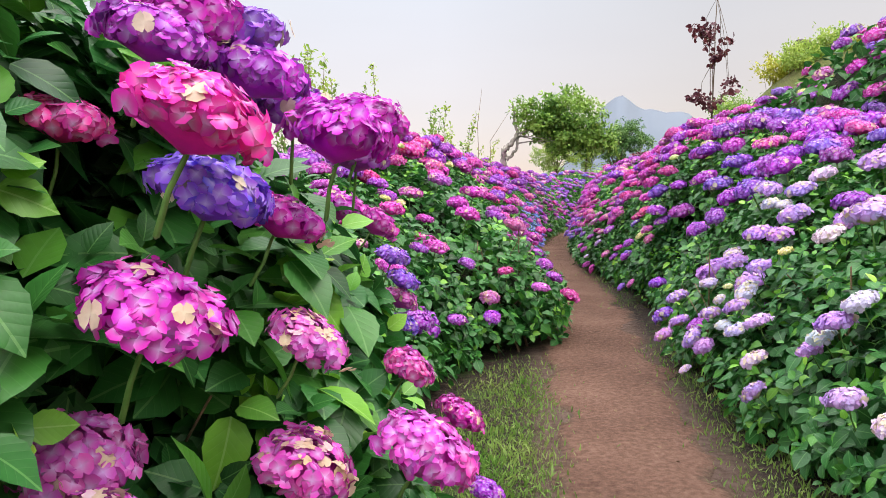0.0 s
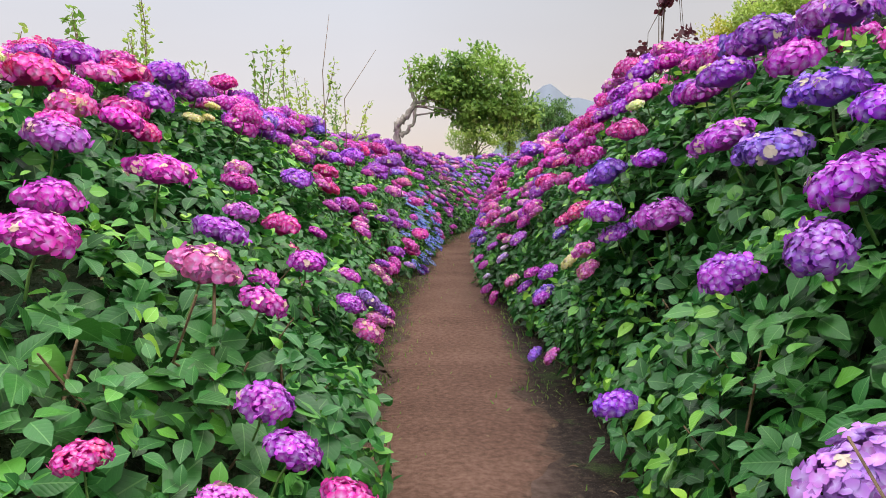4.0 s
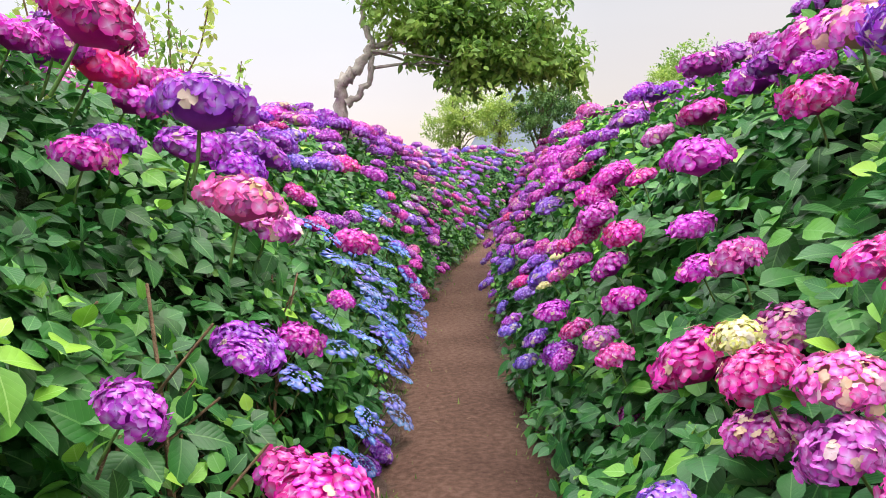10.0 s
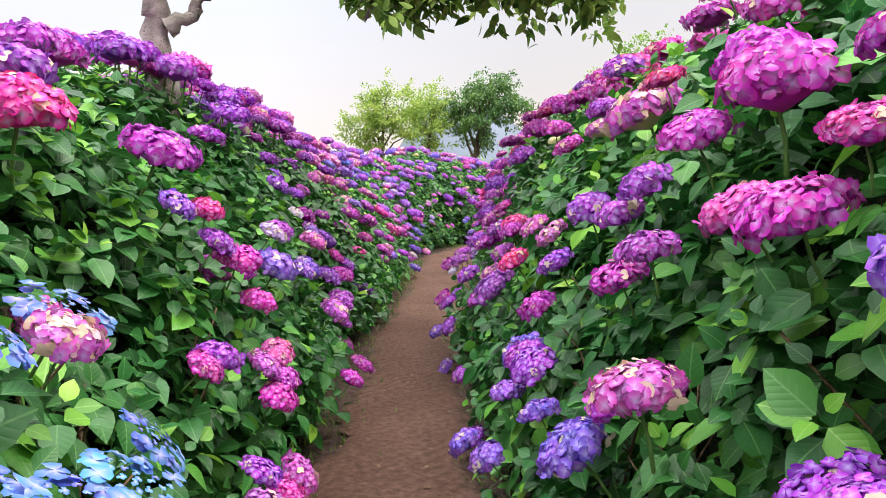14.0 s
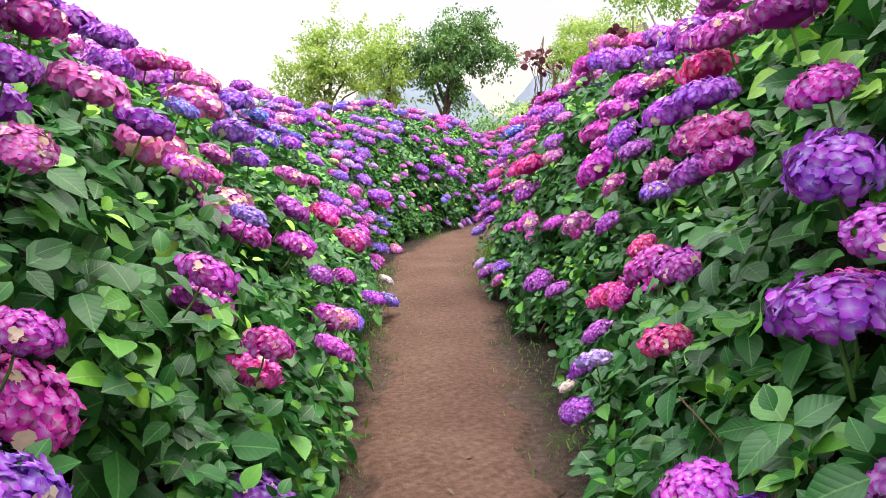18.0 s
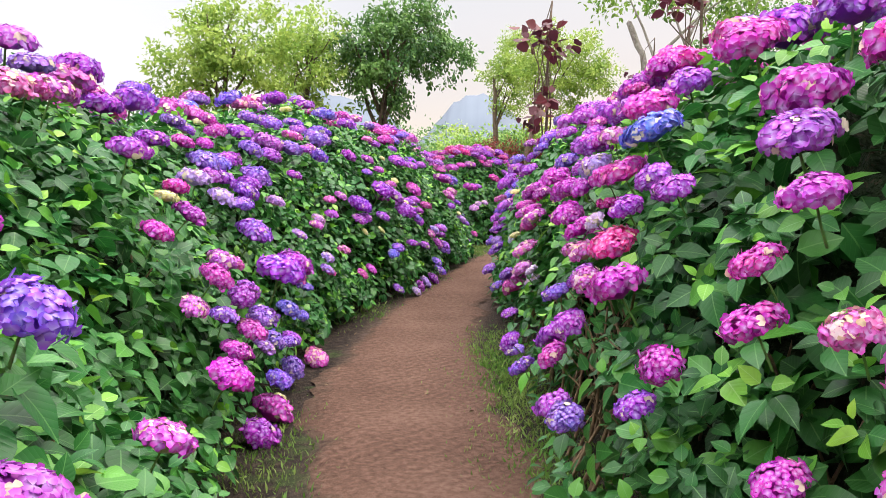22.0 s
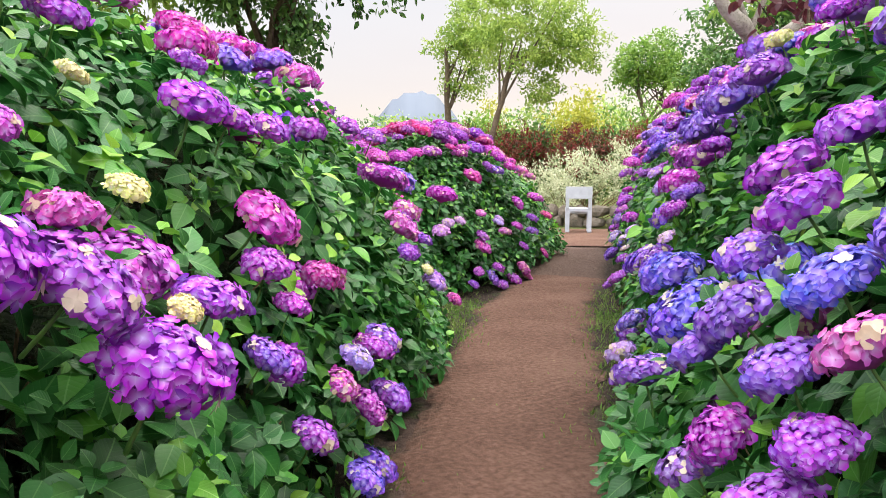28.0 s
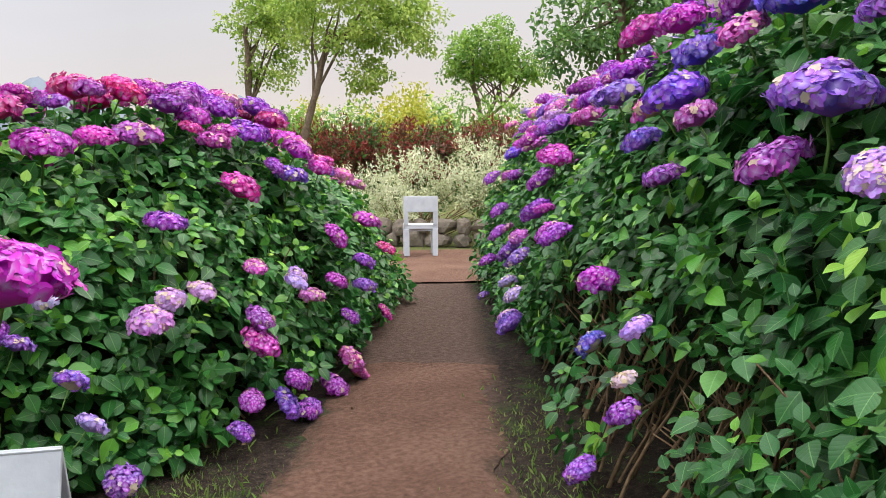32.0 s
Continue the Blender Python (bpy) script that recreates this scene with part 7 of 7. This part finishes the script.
tree("tree", "small rounded tree on several thin trunks", "tree", [[(25.6, 49, 0, 0.1), (25.6, 49, 3.2, 0.08), (25.2, 49, 4.4, 0.05)], [(25.6, 49, 3.0, 0.07), (26.3, 48.9, 4.2, 0.05)], [(25.7, 49, 3.1, 0.06), (26.9, 48.6, 4.3, 0.04)]],
     [((26.0, 49, 5.4), (1.5, 1.4, 1.0)), ((25.2, 49.3, 4.9), (0.9, 0.9, 0.6)), ((26.9, 48.5, 4.9), (1.0, 1.0, 0.6))], TREE_LEAF, 260, 28, 0.14, 0.17, DARK_BARK, 7, limbs=18)
tree("tree", "dense dark evergreen beyond the flower bank", "tree", [[(21.0, 40.2, 0, 0.16), (21.0, 40.2, 3.2, 0.12), (21.0, 40.2, 5, 0.08)]],
     [((21.0, 40.3, 4.6), (1.5, 1.5, 1.3)), ((22.4, 39.4, 5.0), (1.6, 1.5, 1.5)), ((20.2, 40.9, 3.7), (0.8, 0.8, 0.6))], DARK_LEAF, 340, 28, 0.13, 0.18, DARK_BARK, 8, limbs=14)
tree("tree", "forked tree with smooth white bark behind the bank", "tree", [[(13.4, 33.8, 0, 0.15), (13.4, 33.8, 2.2, 0.13), (13.4, 33.8, 2.6, 0.12), (13.0, 34.05, 3.3, 0.07), (12.7, 34.2, 4.2, 0.05)], [(13.4, 33.8, 2.5, 0.1), (13.9, 33.5, 3.1, 0.06), (14.5, 33.2, 3.9, 0.04)]],
     [((12.8, 34.1, 4.9), (1.0, 1.0, 0.7)), ((14.4, 33.2, 4.6), (1.0, 1.0, 0.7)), ((14.2, 34.4, 3.5), (0.6, 0.6, 0.35))], TREE_LEAF, 150, 22, 0.11, 0.15, BARK, 9, limbs=10)
for i, (place, h, crown_) in enumerate([((5.34, 15.3), 5.0, 0.46), ((11.0, 31.4), 3.3, 0.35), ((10.6, 30.2), 3.2, 0.45), ((7.2, 28.1), 2.8, 0.24), ((8.05, 27.05), 2.95, 0.28)]):
    tree("plum_leaved_tree", "thin tree with dark plum-red rounded leaves", "tree", [[(place[0], place[1], 0, 0.022), (place[0] + 0.05, place[1], h * 0.5, 0.016), (place[0] + 0.1, place[1], h, 0.008)]],
         [((place[0] + 0.05, place[1], h * 0.84), (crown_, crown_, h * 0.13)), ((place[0], place[1], h * 0.63), (crown_ * 1.1, crown_, h * 0.09))], PLUM_LEAF, (46, 26, 26, 12, 14)[i], 9, 0.10, 0.07, DARK_BARK, 20 + i, ROUND_SHAPE, limbs=9, twig=0.004, group="plum-leaved trees")
for i, (x, y, h) in enumerate([(-1.85, 8.53, 2.6), (-1.45, 8.52, 2.75), (-1.15, 8.25, 2.65), (-1.1, 9.8, 2.55), (-0.95, 11.15, 2.85), (0.05, 11.3, 2.15), (-0.2, 12.4, 2.45), (0.05, 13.3, 2.5), (0.2, 14.5, 2.45), (0.4, 15.4, 2.35), (0.3, 16.0, 2.3), (0.9, 20.6, 2.2), (1.5, 24.5, 2.1)]):
    slender((x, y), h, "slender shrub of upright pale green leafy rods", PALE_LEAF if i % 3 else TREE_LEAF, i, (3, 5, 6, 7, 7)[i] if i < 5 else 6, 0.065, 0.14 if i < 3 else 0.3 if i < 5 else 0.42, spread=0.06 if i < 5 else 0.05)
for x, y, h in [(0.55, 11.5, 2.75), (0.75, 11.7, 2.45)]:
    twig_ob = thing("bare_twig", (x, y, 0), "thin bare twig rising above the flowers", "twig")
    piece("stem", mesh_from("stem", *tube([(0, 0, 0), (0.01, 0, h * 0.5), (-0.02, 0, h * 0.8), (0.05 + (h < 2.6) * 0.25, 0.02, h)], [0.008, 0.006, 0.004, 0.002], 5), WOOD), twig_ob)

# the bed at the end of the way: stone edging, pale shrub, red-tipped hedge
wall_ob = thing("stone_wall", (17.2, 42.0, 0), "low dry wall of rough grey-brown field stones", "wall", kind="structure")
_r = np.random.default_rng(5)


def stone_mesh(seed):
    r = np.random.default_rng(seed)
    bm = bmesh.new()
    bmesh.ops.create_icosphere(bm, subdivisions=2, radius=0.5)
    w = r.normal(0, 1, (4, 3)) * 2.2
    cuts = r.normal(0, 1, (9, 3))
    cuts /= np.linalg.norm(cuts, axis=1)[:, None]
    for v in bm.verts:
        p = np.array(v.co)
        p = np.sign(p) * np.abs(p) ** 0.6 * 0.72
        p *= 1 + 0.1 * np.sin(w @ p * 3).sum() / 2
        for c in cuts:
            over = p @ c - 0.40
            if over > 0:
                p = p - c * over
        v.co = p + r.normal(0, 0.008, 3)
    me = bpy.data.meshes.new("stone")
    bm.to_mesh(me)
    bm.free()
    me.materials.append(STONE)
    me.polygons.foreach_set("use_smooth", np.full(len(me.polygons), False))
    return me


STONES = [stone_mesh(i) for i in range(9)]
wa, wb = np.array([15.7, 44.2]), np.array([18.9, 39.4])
_dir = (wb - wa) / np.linalg.norm(wb - wa)
for row in range(2):
    d = _r.uniform(0, 0.15)
    while d < np.linalg.norm(wb - wa):
        w = _r.uniform(0.26, 0.58)
        h = _r.uniform(0.22, 0.38)
        q = wa + _dir * (d + w / 2)
        ang = math.atan2(_dir[1], _dir[0]) + _r.normal(0, 0.12)
        piece("stone", STONES[_r.integers(9)], wall_ob, m=Matrix.Translation((q[0] - 17.2 + 0.02 * row, q[1] - 42.0, row * 0.24 + 0.13 + _r.normal(0, 0.015))) @ Matrix.Rotation(ang, 4, "Z") @ Matrix.Diagonal((w * 1.12, 0.4, h * 1.15, 1)))
        d += w


def shrub_mass(name, label, category, blobs, leaf, clumps, per, size, spread, shape, seed, hang=-0.5, rods=0):
    rng = np.random.default_rng(900 + seed)
    base = np.array([blobs[0][0][0], blobs[0][0][1], 0.0])
    ob = thing(name, base, label, category)
    p, turns, sizes, c = clump_leaves(rng, blobs, clumps, per, spread, size, shape, hang)
    keep = p[:, 2] > 0.04
    piece("foliage", scatter_mesh("foliage", shape, (p - base)[keep], turns[keep], sizes[keep], leaf), ob, kind="stuff")
    for i in rng.permutation(len(c))[:16]:
        a = np.array([base[0] + rng.normal(0, 0.25), base[1] + rng.normal(0, 0.25), 0.0])
        piece("stem", mesh_from("stem", *tube(np.array([a, (a + c[i]) / 2 + (0, 0, 0.1), c[i]]) - base, [0.014, 0.009, 0.004], 5), WOOD), ob)
    for _ in range(rods):
        blob = blobs[rng.integers(len(blobs))]
        a = np.array(blob[0]) + np.array(blob[1]) * (rng.uniform(-0.9, 0.9), rng.uniform(-0.6, 0.6), 0.6)
        h = rng.uniform(0.25, 0.5)
        pts = np.array([a, a + (rng.normal(0, 0.04), rng.normal(0, 0.04), h * 0.6), a + (rng.normal(0, 0.07), rng.normal(0, 0.07), h)])
        k = 26
        w = rng.uniform(0, 1, k)
        q = pts[0] + (pts[2] - pts[0]) * w[:, None] + rng.normal(0, 0.025, (k, 3))
        piece("shoot", scatter_mesh("shoot", shape, q - base, frames_from(rng.normal(0, 1, (k, 3)) + (0, 0, 0.9), rng.normal(0, 0.4, (k, 3)) + (0, 0, 1)), size * rng.uniform(0.6, 1.1, k), leaf), ob, kind="stuff")
    return ob


shrub_mass("variegated_shrub", "feathery cream-white variegated shrub above the stone edging", "shrub", [((17.5, 42.6, 1.05), (0.9, 0.8, 0.65)), ((18.3, 41.3, 1.2), (0.9, 0.8, 0.75)), ((17.0, 43.5, 0.85), (0.7, 0.6, 0.5)), ((19.0, 40.4, 1.1), (0.8, 0.8, 0.65))], CREAM_LEAF, 480, 22, 0.085, 0.09, NARROW_SHAPE, 1, rods=60)
for i in range(6):
    q = np.array([16.6, 47.0]) + (np.array([23.2, 41.2]) - np.array([16.6, 47.0])) * i / 5
    shrub_mass("hedge_shrub", "red-tipped dark green hedge shrub behind the pale shrub", "shrub", [((q[0], q[1], 1.2), (0.85, 0.8, 1.0)), ((q[0] + 0.5, q[1] - 0.5, 1.7), (0.6, 0.6, 0.75))], DARK_LEAF, 260, 22, 0.11, 0.14, TREE_SHAPE, 10 + i)
    shrub_mass("hedge_shrub", "hedge shrub with red young shoots among the dark hedge", "shrub", [((q[0] - 0.1, q[1] - 0.4, 1.75), (1.0, 0.9, 0.65))], RED_LEAF, 190, 22, 0.11, 0.12, NARROW_SHAPE, 110 + i, rods=16)
for i, (x, y, z, r) in enumerate([(19.6, 51.5, 2.6, 1.2), (22.5, 49.5, 3.1, 1.2), (24.0, 47.0, 2.9, 1.2), (21.0, 52.5, 2.8, 1.1), (26.5, 45.5, 2.8, 1.1), (18.0, 53.0, 2.4, 1.3)]):
    shrub_mass("shrub", "tall light green shrub behind the hedge", "shrub", [((x, y, z * 0.6), (r, r, z * 0.5)), ((x + 0.3, y, z), (r * 0.7, r * 0.7, 0.7))], (YELLOW_LEAF if i in (1, 4) else TREE_LEAF), 170, 20, 0.15, 0.18, TREE_SHAPE, 30 + i)

# chair
def slab(bm, x0, y0, z0, x1, y1, z1, bevel=0.006):
    made = bmesh.ops.create_cube(bm, size=1.0, matrix=Matrix.Translation(((x0 + x1) / 2, (y0 + y1) / 2, (z0 + z1) / 2)) @ Matrix.Diagonal((x1 - x0, y1 - y0, z1 - z0, 1)))
    bmesh.ops.bevel(bm, geom=[e for e in {e for v in made["verts"] for e in v.link_edges}], offset=bevel, segments=2, affect="EDGES", profile=0.6)


def white_chair():
    ob = thing("chair", (15.95, 40.4, 0.028), "white-painted wooden chair standing before the stone edging", "chair")
    ob.rotation_euler = (0, 0, radians(-36))
    W = 0.27
    for name, box in [("seat", (-W, -0.24, 0.43, W, 0.22, 0.50)), ("backrest", (-W - 0.005, -0.275, 0.70, W + 0.005, -0.235, 0.95)), ("apron", (-W + 0.05, -0.20, 0.39, W - 0.05, -0.17, 0.43)),
                      ("leg", (-W, -0.27, 0, -W + 0.085, -0.19, 0.43)), ("leg", (W - 0.085, -0.27, 0, W, -0.19, 0.43)), ("leg", (-W, 0.13, 0, -W + 0.085, 0.21, 0.43)), ("leg", (W - 0.085, 0.13, 0, W, 0.21, 0.43)),
                      ("back_post", (-W, -0.27, 0.50, -W + 0.075, -0.235, 0.72)), ("back_post", (W - 0.075, -0.27, 0.50, W, -0.235, 0.72))]:
        bm = bmesh.new()
        slab(bm, *box)
        part(name, bm, PAINT, ob)


white_chair()
board = thing("wooden_sign", (8.74, 33.74, 0), "small white-painted wooden A-frame sign under the leaves", "sign")
board.rotation_euler = (0, 0, radians(-28))
for tilt in (-1, 1):
    bm = bmesh.new()
    slab(bm, -0.16, -0.011, 0, 0.16, 0.011, 0.32)
    bmesh.ops.transform(bm, matrix=Matrix.Translation((0, tilt * 0.105, 0)) @ Matrix.Rotation(tilt * radians(20), 4, "X"), verts=bm.verts)
    part("panel", bm, PAINT, board)
plank = thing("plank", (8.88, 33.53, 0), "white plank with faded red lettering lying on the soil", "plank")
plank.rotation_euler = (radians(4), 0, radians(6))
bm = bmesh.new()
slab(bm, -0.22, -0.03, 0.005, 0.16, 0.03, 0.04)
part("board", bm, PAINT, plank)
for i in range(6):
    bm = bmesh.new()
    slab(bm, -0.17 + i * 0.06, -0.012, 0.041, -0.135 + i * 0.06, 0.012, 0.043, 0.0005)
    part("letter_bar", bm, INK, plank, "faded red bar")

# the hillside beyond the right-hand bank
def rise(s, o):
    """Height of the slope beyond the right-hand bank."""
    z = np.clip(1.25 * (o - 1.8), 0, 2.1) + np.clip(0.45 * (o - 4), 0, 4)
    z = z * np.clip((14.5 - o) / 4, 0, 1) + 1.7 * np.exp(-((s - 26.8) ** 2 + (o - 6.3) ** 2) / 7)
    return z * np.clip((s - 6.5) / 3.5, 0, 1) * np.clip((33 - s) / 5, 0, 1)


def hillside():
    s, o = np.meshgrid(np.linspace(6, 33, 36), np.linspace(1.7, 15, 27), indexing="ij")
    p = on_way(s, o)
    z = rise(s, o) - 0.02
    v = np.concatenate([p, z[..., None]], -1)
    i = np.arange(s.size).reshape(s.shape)
    a, b, c, d = i[:-1, :-1].ravel(), i[1:, :-1].ravel(), i[1:, 1:].ravel(), i[:-1, 1:].ravel()
    ob = piece("hillside", mesh_from("hillside", v.reshape(-1, 3), np.vstack([np.c_[a, b, c], np.c_[a, c, d]]), TURF), kind="structure")
    tagged(ob, "rising turf slope planted with hydrangeas", "ground")


hillside()


def slope_height(s, o):
    return float(rise(np.array(s), np.array(o)))


def slope_bush(s, o, weights, seed, r=0.95, h=1.15):
    """A rounded hydrangea on the slope, seen from some way off."""
    rng = np.random.default_rng(4000 + seed)
    q = on_way(s, o)
    z0 = slope_height(s, o)
    base = np.array([q[0], q[1], z0 - 0.05])
    ob = thing("hydrangea_bush", base, "rounded hydrangea bush with purple and magenta heads on the slope", "hydrangea", "hydrangeas on the slope")
    k = 620
    d = rng.normal(0, 1, (k, 3))
    d[:, 2] = np.abs(d[:, 2]) - 0.15
    d /= np.linalg.norm(d, axis=1)[:, None]
    p = d * (r, r, h) * rng.uniform(0.78, 1.0, k)[:, None]
    piece("foliage", scatter_mesh("foliage", LEAF_BACK, p, leaf_turns(d, rng, k), 0.15 * rng.uniform(0.6, 1.2, k), LEAF), ob, kind="stuff")
    # dark ball inside, coloured as the shade behind the leaves
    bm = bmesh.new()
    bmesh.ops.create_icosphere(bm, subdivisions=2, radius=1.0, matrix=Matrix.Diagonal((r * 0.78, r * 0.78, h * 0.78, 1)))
    part("twig_core", bm, CORE_SHADE, ob)
    for _ in range(26):
        e = rng.normal(0, 1, 3)
        e[2] = abs(e[2]) * 1.2
        e /= np.linalg.norm(e)
        add_head(ob, base + e * (r, r, h), head_turn(e, rng), rng.uniform(0.17, 0.24), palette(weights, rng), rng, 0)


i = 0
for o in (3.3, 4.7, 6.1, 7.6):
    for s in np.arange(9.5 + (o % 1.4), 23.5, 1.9):
        if not (o > 5.5 and s > 17.5):
            slope_bush(s + 0.3 * math.sin(o * 9 + s), o, MIX_PURPLE if (i % 3) else MIX_MAGENTA, i, 0.95, 1.15 if s < 13.5 else 0.78)
        i += 1
for i, (s, o) in enumerate([(26.4, 6.0), (27.2, 5.6), (26.8, 6.8), (27.6, 7.2), (16.2, 8.8), (14.5, 9.2), (27.9, 6.4), (27.2, 7.9)]):
    q = on_way(s, o)
    z = slope_height(s, o)
    shrub_mass("shrub", "yellow-green rounded shrub on the slope", "shrub", [((q[0], q[1], z + 0.15), (0.55, 0.55, 0.35))], YELLOW_LEAF if i % 2 else PALE_LEAF, 90, 20, 0.10, 0.13, TREE_SHAPE, 60 + i).location.z = 0
rock_q = on_way(27.2, 6.15)
rock = piece("boulder", STONES[1].copy(), None)
rock.data.materials.clear()
rock.data.materials.append(LAVA)
rock.matrix_basis = Matrix.Translation((rock_q[0], rock_q[1], slope_height(27.2, 6.15) + 0.5)) @ Matrix.Diagonal((0.75, 0.6, 0.5, 1))
tagged(rock, "dark rounded boulder on top of the slope", "boulder")

# far woods and hills
def far_woods():
    """Crowns of many trees, one behind another, of uneven height and tone."""
    rng = np.random.default_rng(77)
    n, per, leaves = 110, 22, 40
    az, dist = np.radians(rng.uniform(3, 74, n)), rng.uniform(42, 64, n)
    top = np.interp(np.degrees(az), [3, 7, 12, 20, 35, 75], [2.6, 4.0, 4.8, 5.6, 6.4, 7]) * rng.uniform(0.55, 1.12, n) * np.interp(dist, [42, 64], [0.75, 1.1])
    wide = rng.uniform(1.1, 2.4, n)
    mid_ = np.c_[6 + np.sin(az) * dist, 22 + np.cos(az) * dist, top * 0.58]
    d = rng.normal(0, 1, (n, per, 3))
    d /= np.linalg.norm(d, axis=2)[..., None]
    c = mid_[:, None] + d * np.stack([wide, wide, top * 0.42], -1)[:, None] * rng.uniform(0.5, 1.0, (n, per))[..., None]
    p = c[:, :, None] + rng.normal(0, 0.42, (n, per, leaves, 3)) * (1, 1, 0.6)
    p[..., 2] = np.maximum(p[..., 2], 0.1)
    tone = rng.choice(4, n, p=[0.34, 0.36, 0.2, 0.1])
    for k, mat in enumerate((TREE_LEAF, PALE_LEAF, DARK_LEAF, YELLOW_LEAF)):
        q = p[tone == k].reshape(-1, 3)
        m = len(q)
        ob = piece("far_woods", scatter_mesh("far_woods", leaf_shape(2, 0.6, 0, 0.1, 0.2), q, frames_from(rng.normal(0, 1, (m, 3)), rng.normal(0, 0.5, (m, 3)) + (0, -0.3, 1)), 0.27 * rng.uniform(0.5, 1.3, m), mat), kind="stuff")
        tagged(ob, "band of mixed green woods in the distance", "woods")


far_woods()


def hill(name, az, dist, profile, label):
    """profile: (degrees from az, height in metres)."""
    pr = np.array(profile, float)
    fine = np.linspace(pr[0, 0], pr[-1, 0], 40)
    h = np.interp(fine, pr[:, 0], pr[:, 1])
    h = h + 1.6 * np.sin(fine * 9) + 1.0 * np.sin(fine * 23 + 1)
    a = np.radians(az + fine)
    rings = []
    for back, share in ((0, 0.0), (90, 0.55), (180, 1.0), (300, 0.5), (420, 0.0)):
        d = dist + back
        rings.append(np.c_[np.sin(a) * d, np.cos(a) * d, np.maximum(h, 0) * share - 1])
    v = np.stack(rings)
    i = np.arange(v.shape[0] * v.shape[1]).reshape(v.shape[:2])
    q, b, c, d_ = i[:-1, :-1].ravel(), i[:-1, 1:].ravel(), i[1:, 1:].ravel(), i[1:, :-1].ravel()
    ob = piece(name, mesh_from(name, v.reshape(-1, 3), np.vstack([np.c_[q, b, c], np.c_[q, c, d_]]), HILL), kind="structure")
    tagged(ob, label, "hill")


hill("hill", 13.0, 1000, [(-9, 0), (-4, 40), (-2.1, 104), (-1.0, 132), (0, 147), (1.0, 134), (1.8, 124), (3.4, 118), (5, 116), (7.5, 60), (11, 0)], "hazy blue-grey cone-shaped hill on the horizon")
hill("hill", 24.9, 1000, [(-7, 0), (-4.6, 40), (-2.6, 84), (-1.5, 112), (-0.6, 124), (0.4, 128), (1.6, 126), (2.4, 112), (3.4, 90), (6, 40), (10, 0)], "hazy flat-topped hill on the horizon")

# grass along the matting
def grass(name, spots, label, seed):
    """spots: (s, o, radius, blades)."""
    rng = np.random.default_rng(seed)
    P, S = [], []
    for s, o, r, n in spots:
        n = int(n * 1.9)
        q = on_way(s + rng.normal(0, r, n), o + rng.normal(0, min(r, 0.16), n))
        P.append(np.c_[q, np.full(n, 0.0)]); S.append(0.010 + 0.03 * rng.random(n) ** 2)
    p, size = np.vstack(P), np.concatenate(S)
    k = len(p)
    blade = leaf_shape(2, 0.2, 0, 0.1, 0.45)
    ob = piece(name, scatter_mesh(name, blade, p, frames_from(rng.normal(0, 0.45, (k, 3)) + (0, 0, 1), rng.normal(0, 1, (k, 3))), size * 1.3, GRASS), kind="stuff")
    tagged(ob, label, "grass")


grass("grass", [(6.2, -0.62, 0.5, 2600), (5.4, -0.5, 0.5, 1200), (7.2, -0.52, 0.4, 700), (5.6, 0.62, 0.8, 1800), (6.6, 0.66, 0.5, 900), (8.0, 0.60, 0.6, 700), (7.4, -0.55, 0.4, 900), (4.2, 0.6, 0.7, 1800)], "patchy short grass beside the matting", 1)
grass("grass", [(9.5 + i * 0.55, -0.5 + 0.06 * math.sin(i * 2.3), 0.22, 90 + 70 * (i % 3)) for i in range(30)] + [(11 + i * 0.6, 0.47, 0.25, 90) for i in range(26)], "sparse grass tufts along the path edge", 2)
grass("grass", [(25.8, -0.46, 0.3, 260), (26.6, -0.55, 0.3, 420), (27.4, -0.72, 0.3, 900), (28.4, -0.66, 0.3, 800), (28.0, 0.52, 0.35, 1500), (29.4, 0.56, 0.5, 2600), (30.2, 0.55, 0.4, 1500), (31.5, -0.62, 0.3, 500), (33.5, -0.6, 0.4, 600), (35.0, 0.5, 0.5, 500), (36.2, 0.62, 0.4, 900), (37.6, 0.62, 0.4, 900), (37.6, -0.75, 0.4, 1500), (36.8, -0.62, 0.3, 900), (39, 0.6, 0.4, 400)], "grass tufts along the path edge", 3)
rng_l = np.random.default_rng(8)
k = 420
_ls, _lo = rng_l.uniform(3, 40, k), rng_l.choice([-1, 1], k) * rng_l.uniform(0.0, 0.8, k)
litter = piece("leaf_litter", scatter_mesh("leaf_litter", leaf_shape(3, 0.45, 0, 0.2, 0.3), np.c_[on_way(_ls, _lo), np.full(k, 0.034)], frames_from(rng_l.normal(0, 1, (k, 3)) * (1, 1, 0.1), rng_l.normal(0, 0.25, (k, 3)) + (0, 0, 1)), 0.03 * rng_l.uniform(0.5, 1.4, k), WOOD), kind="stuff")
tagged(litter, "small dry leaves and petals scattered on the path", "leaf litter")
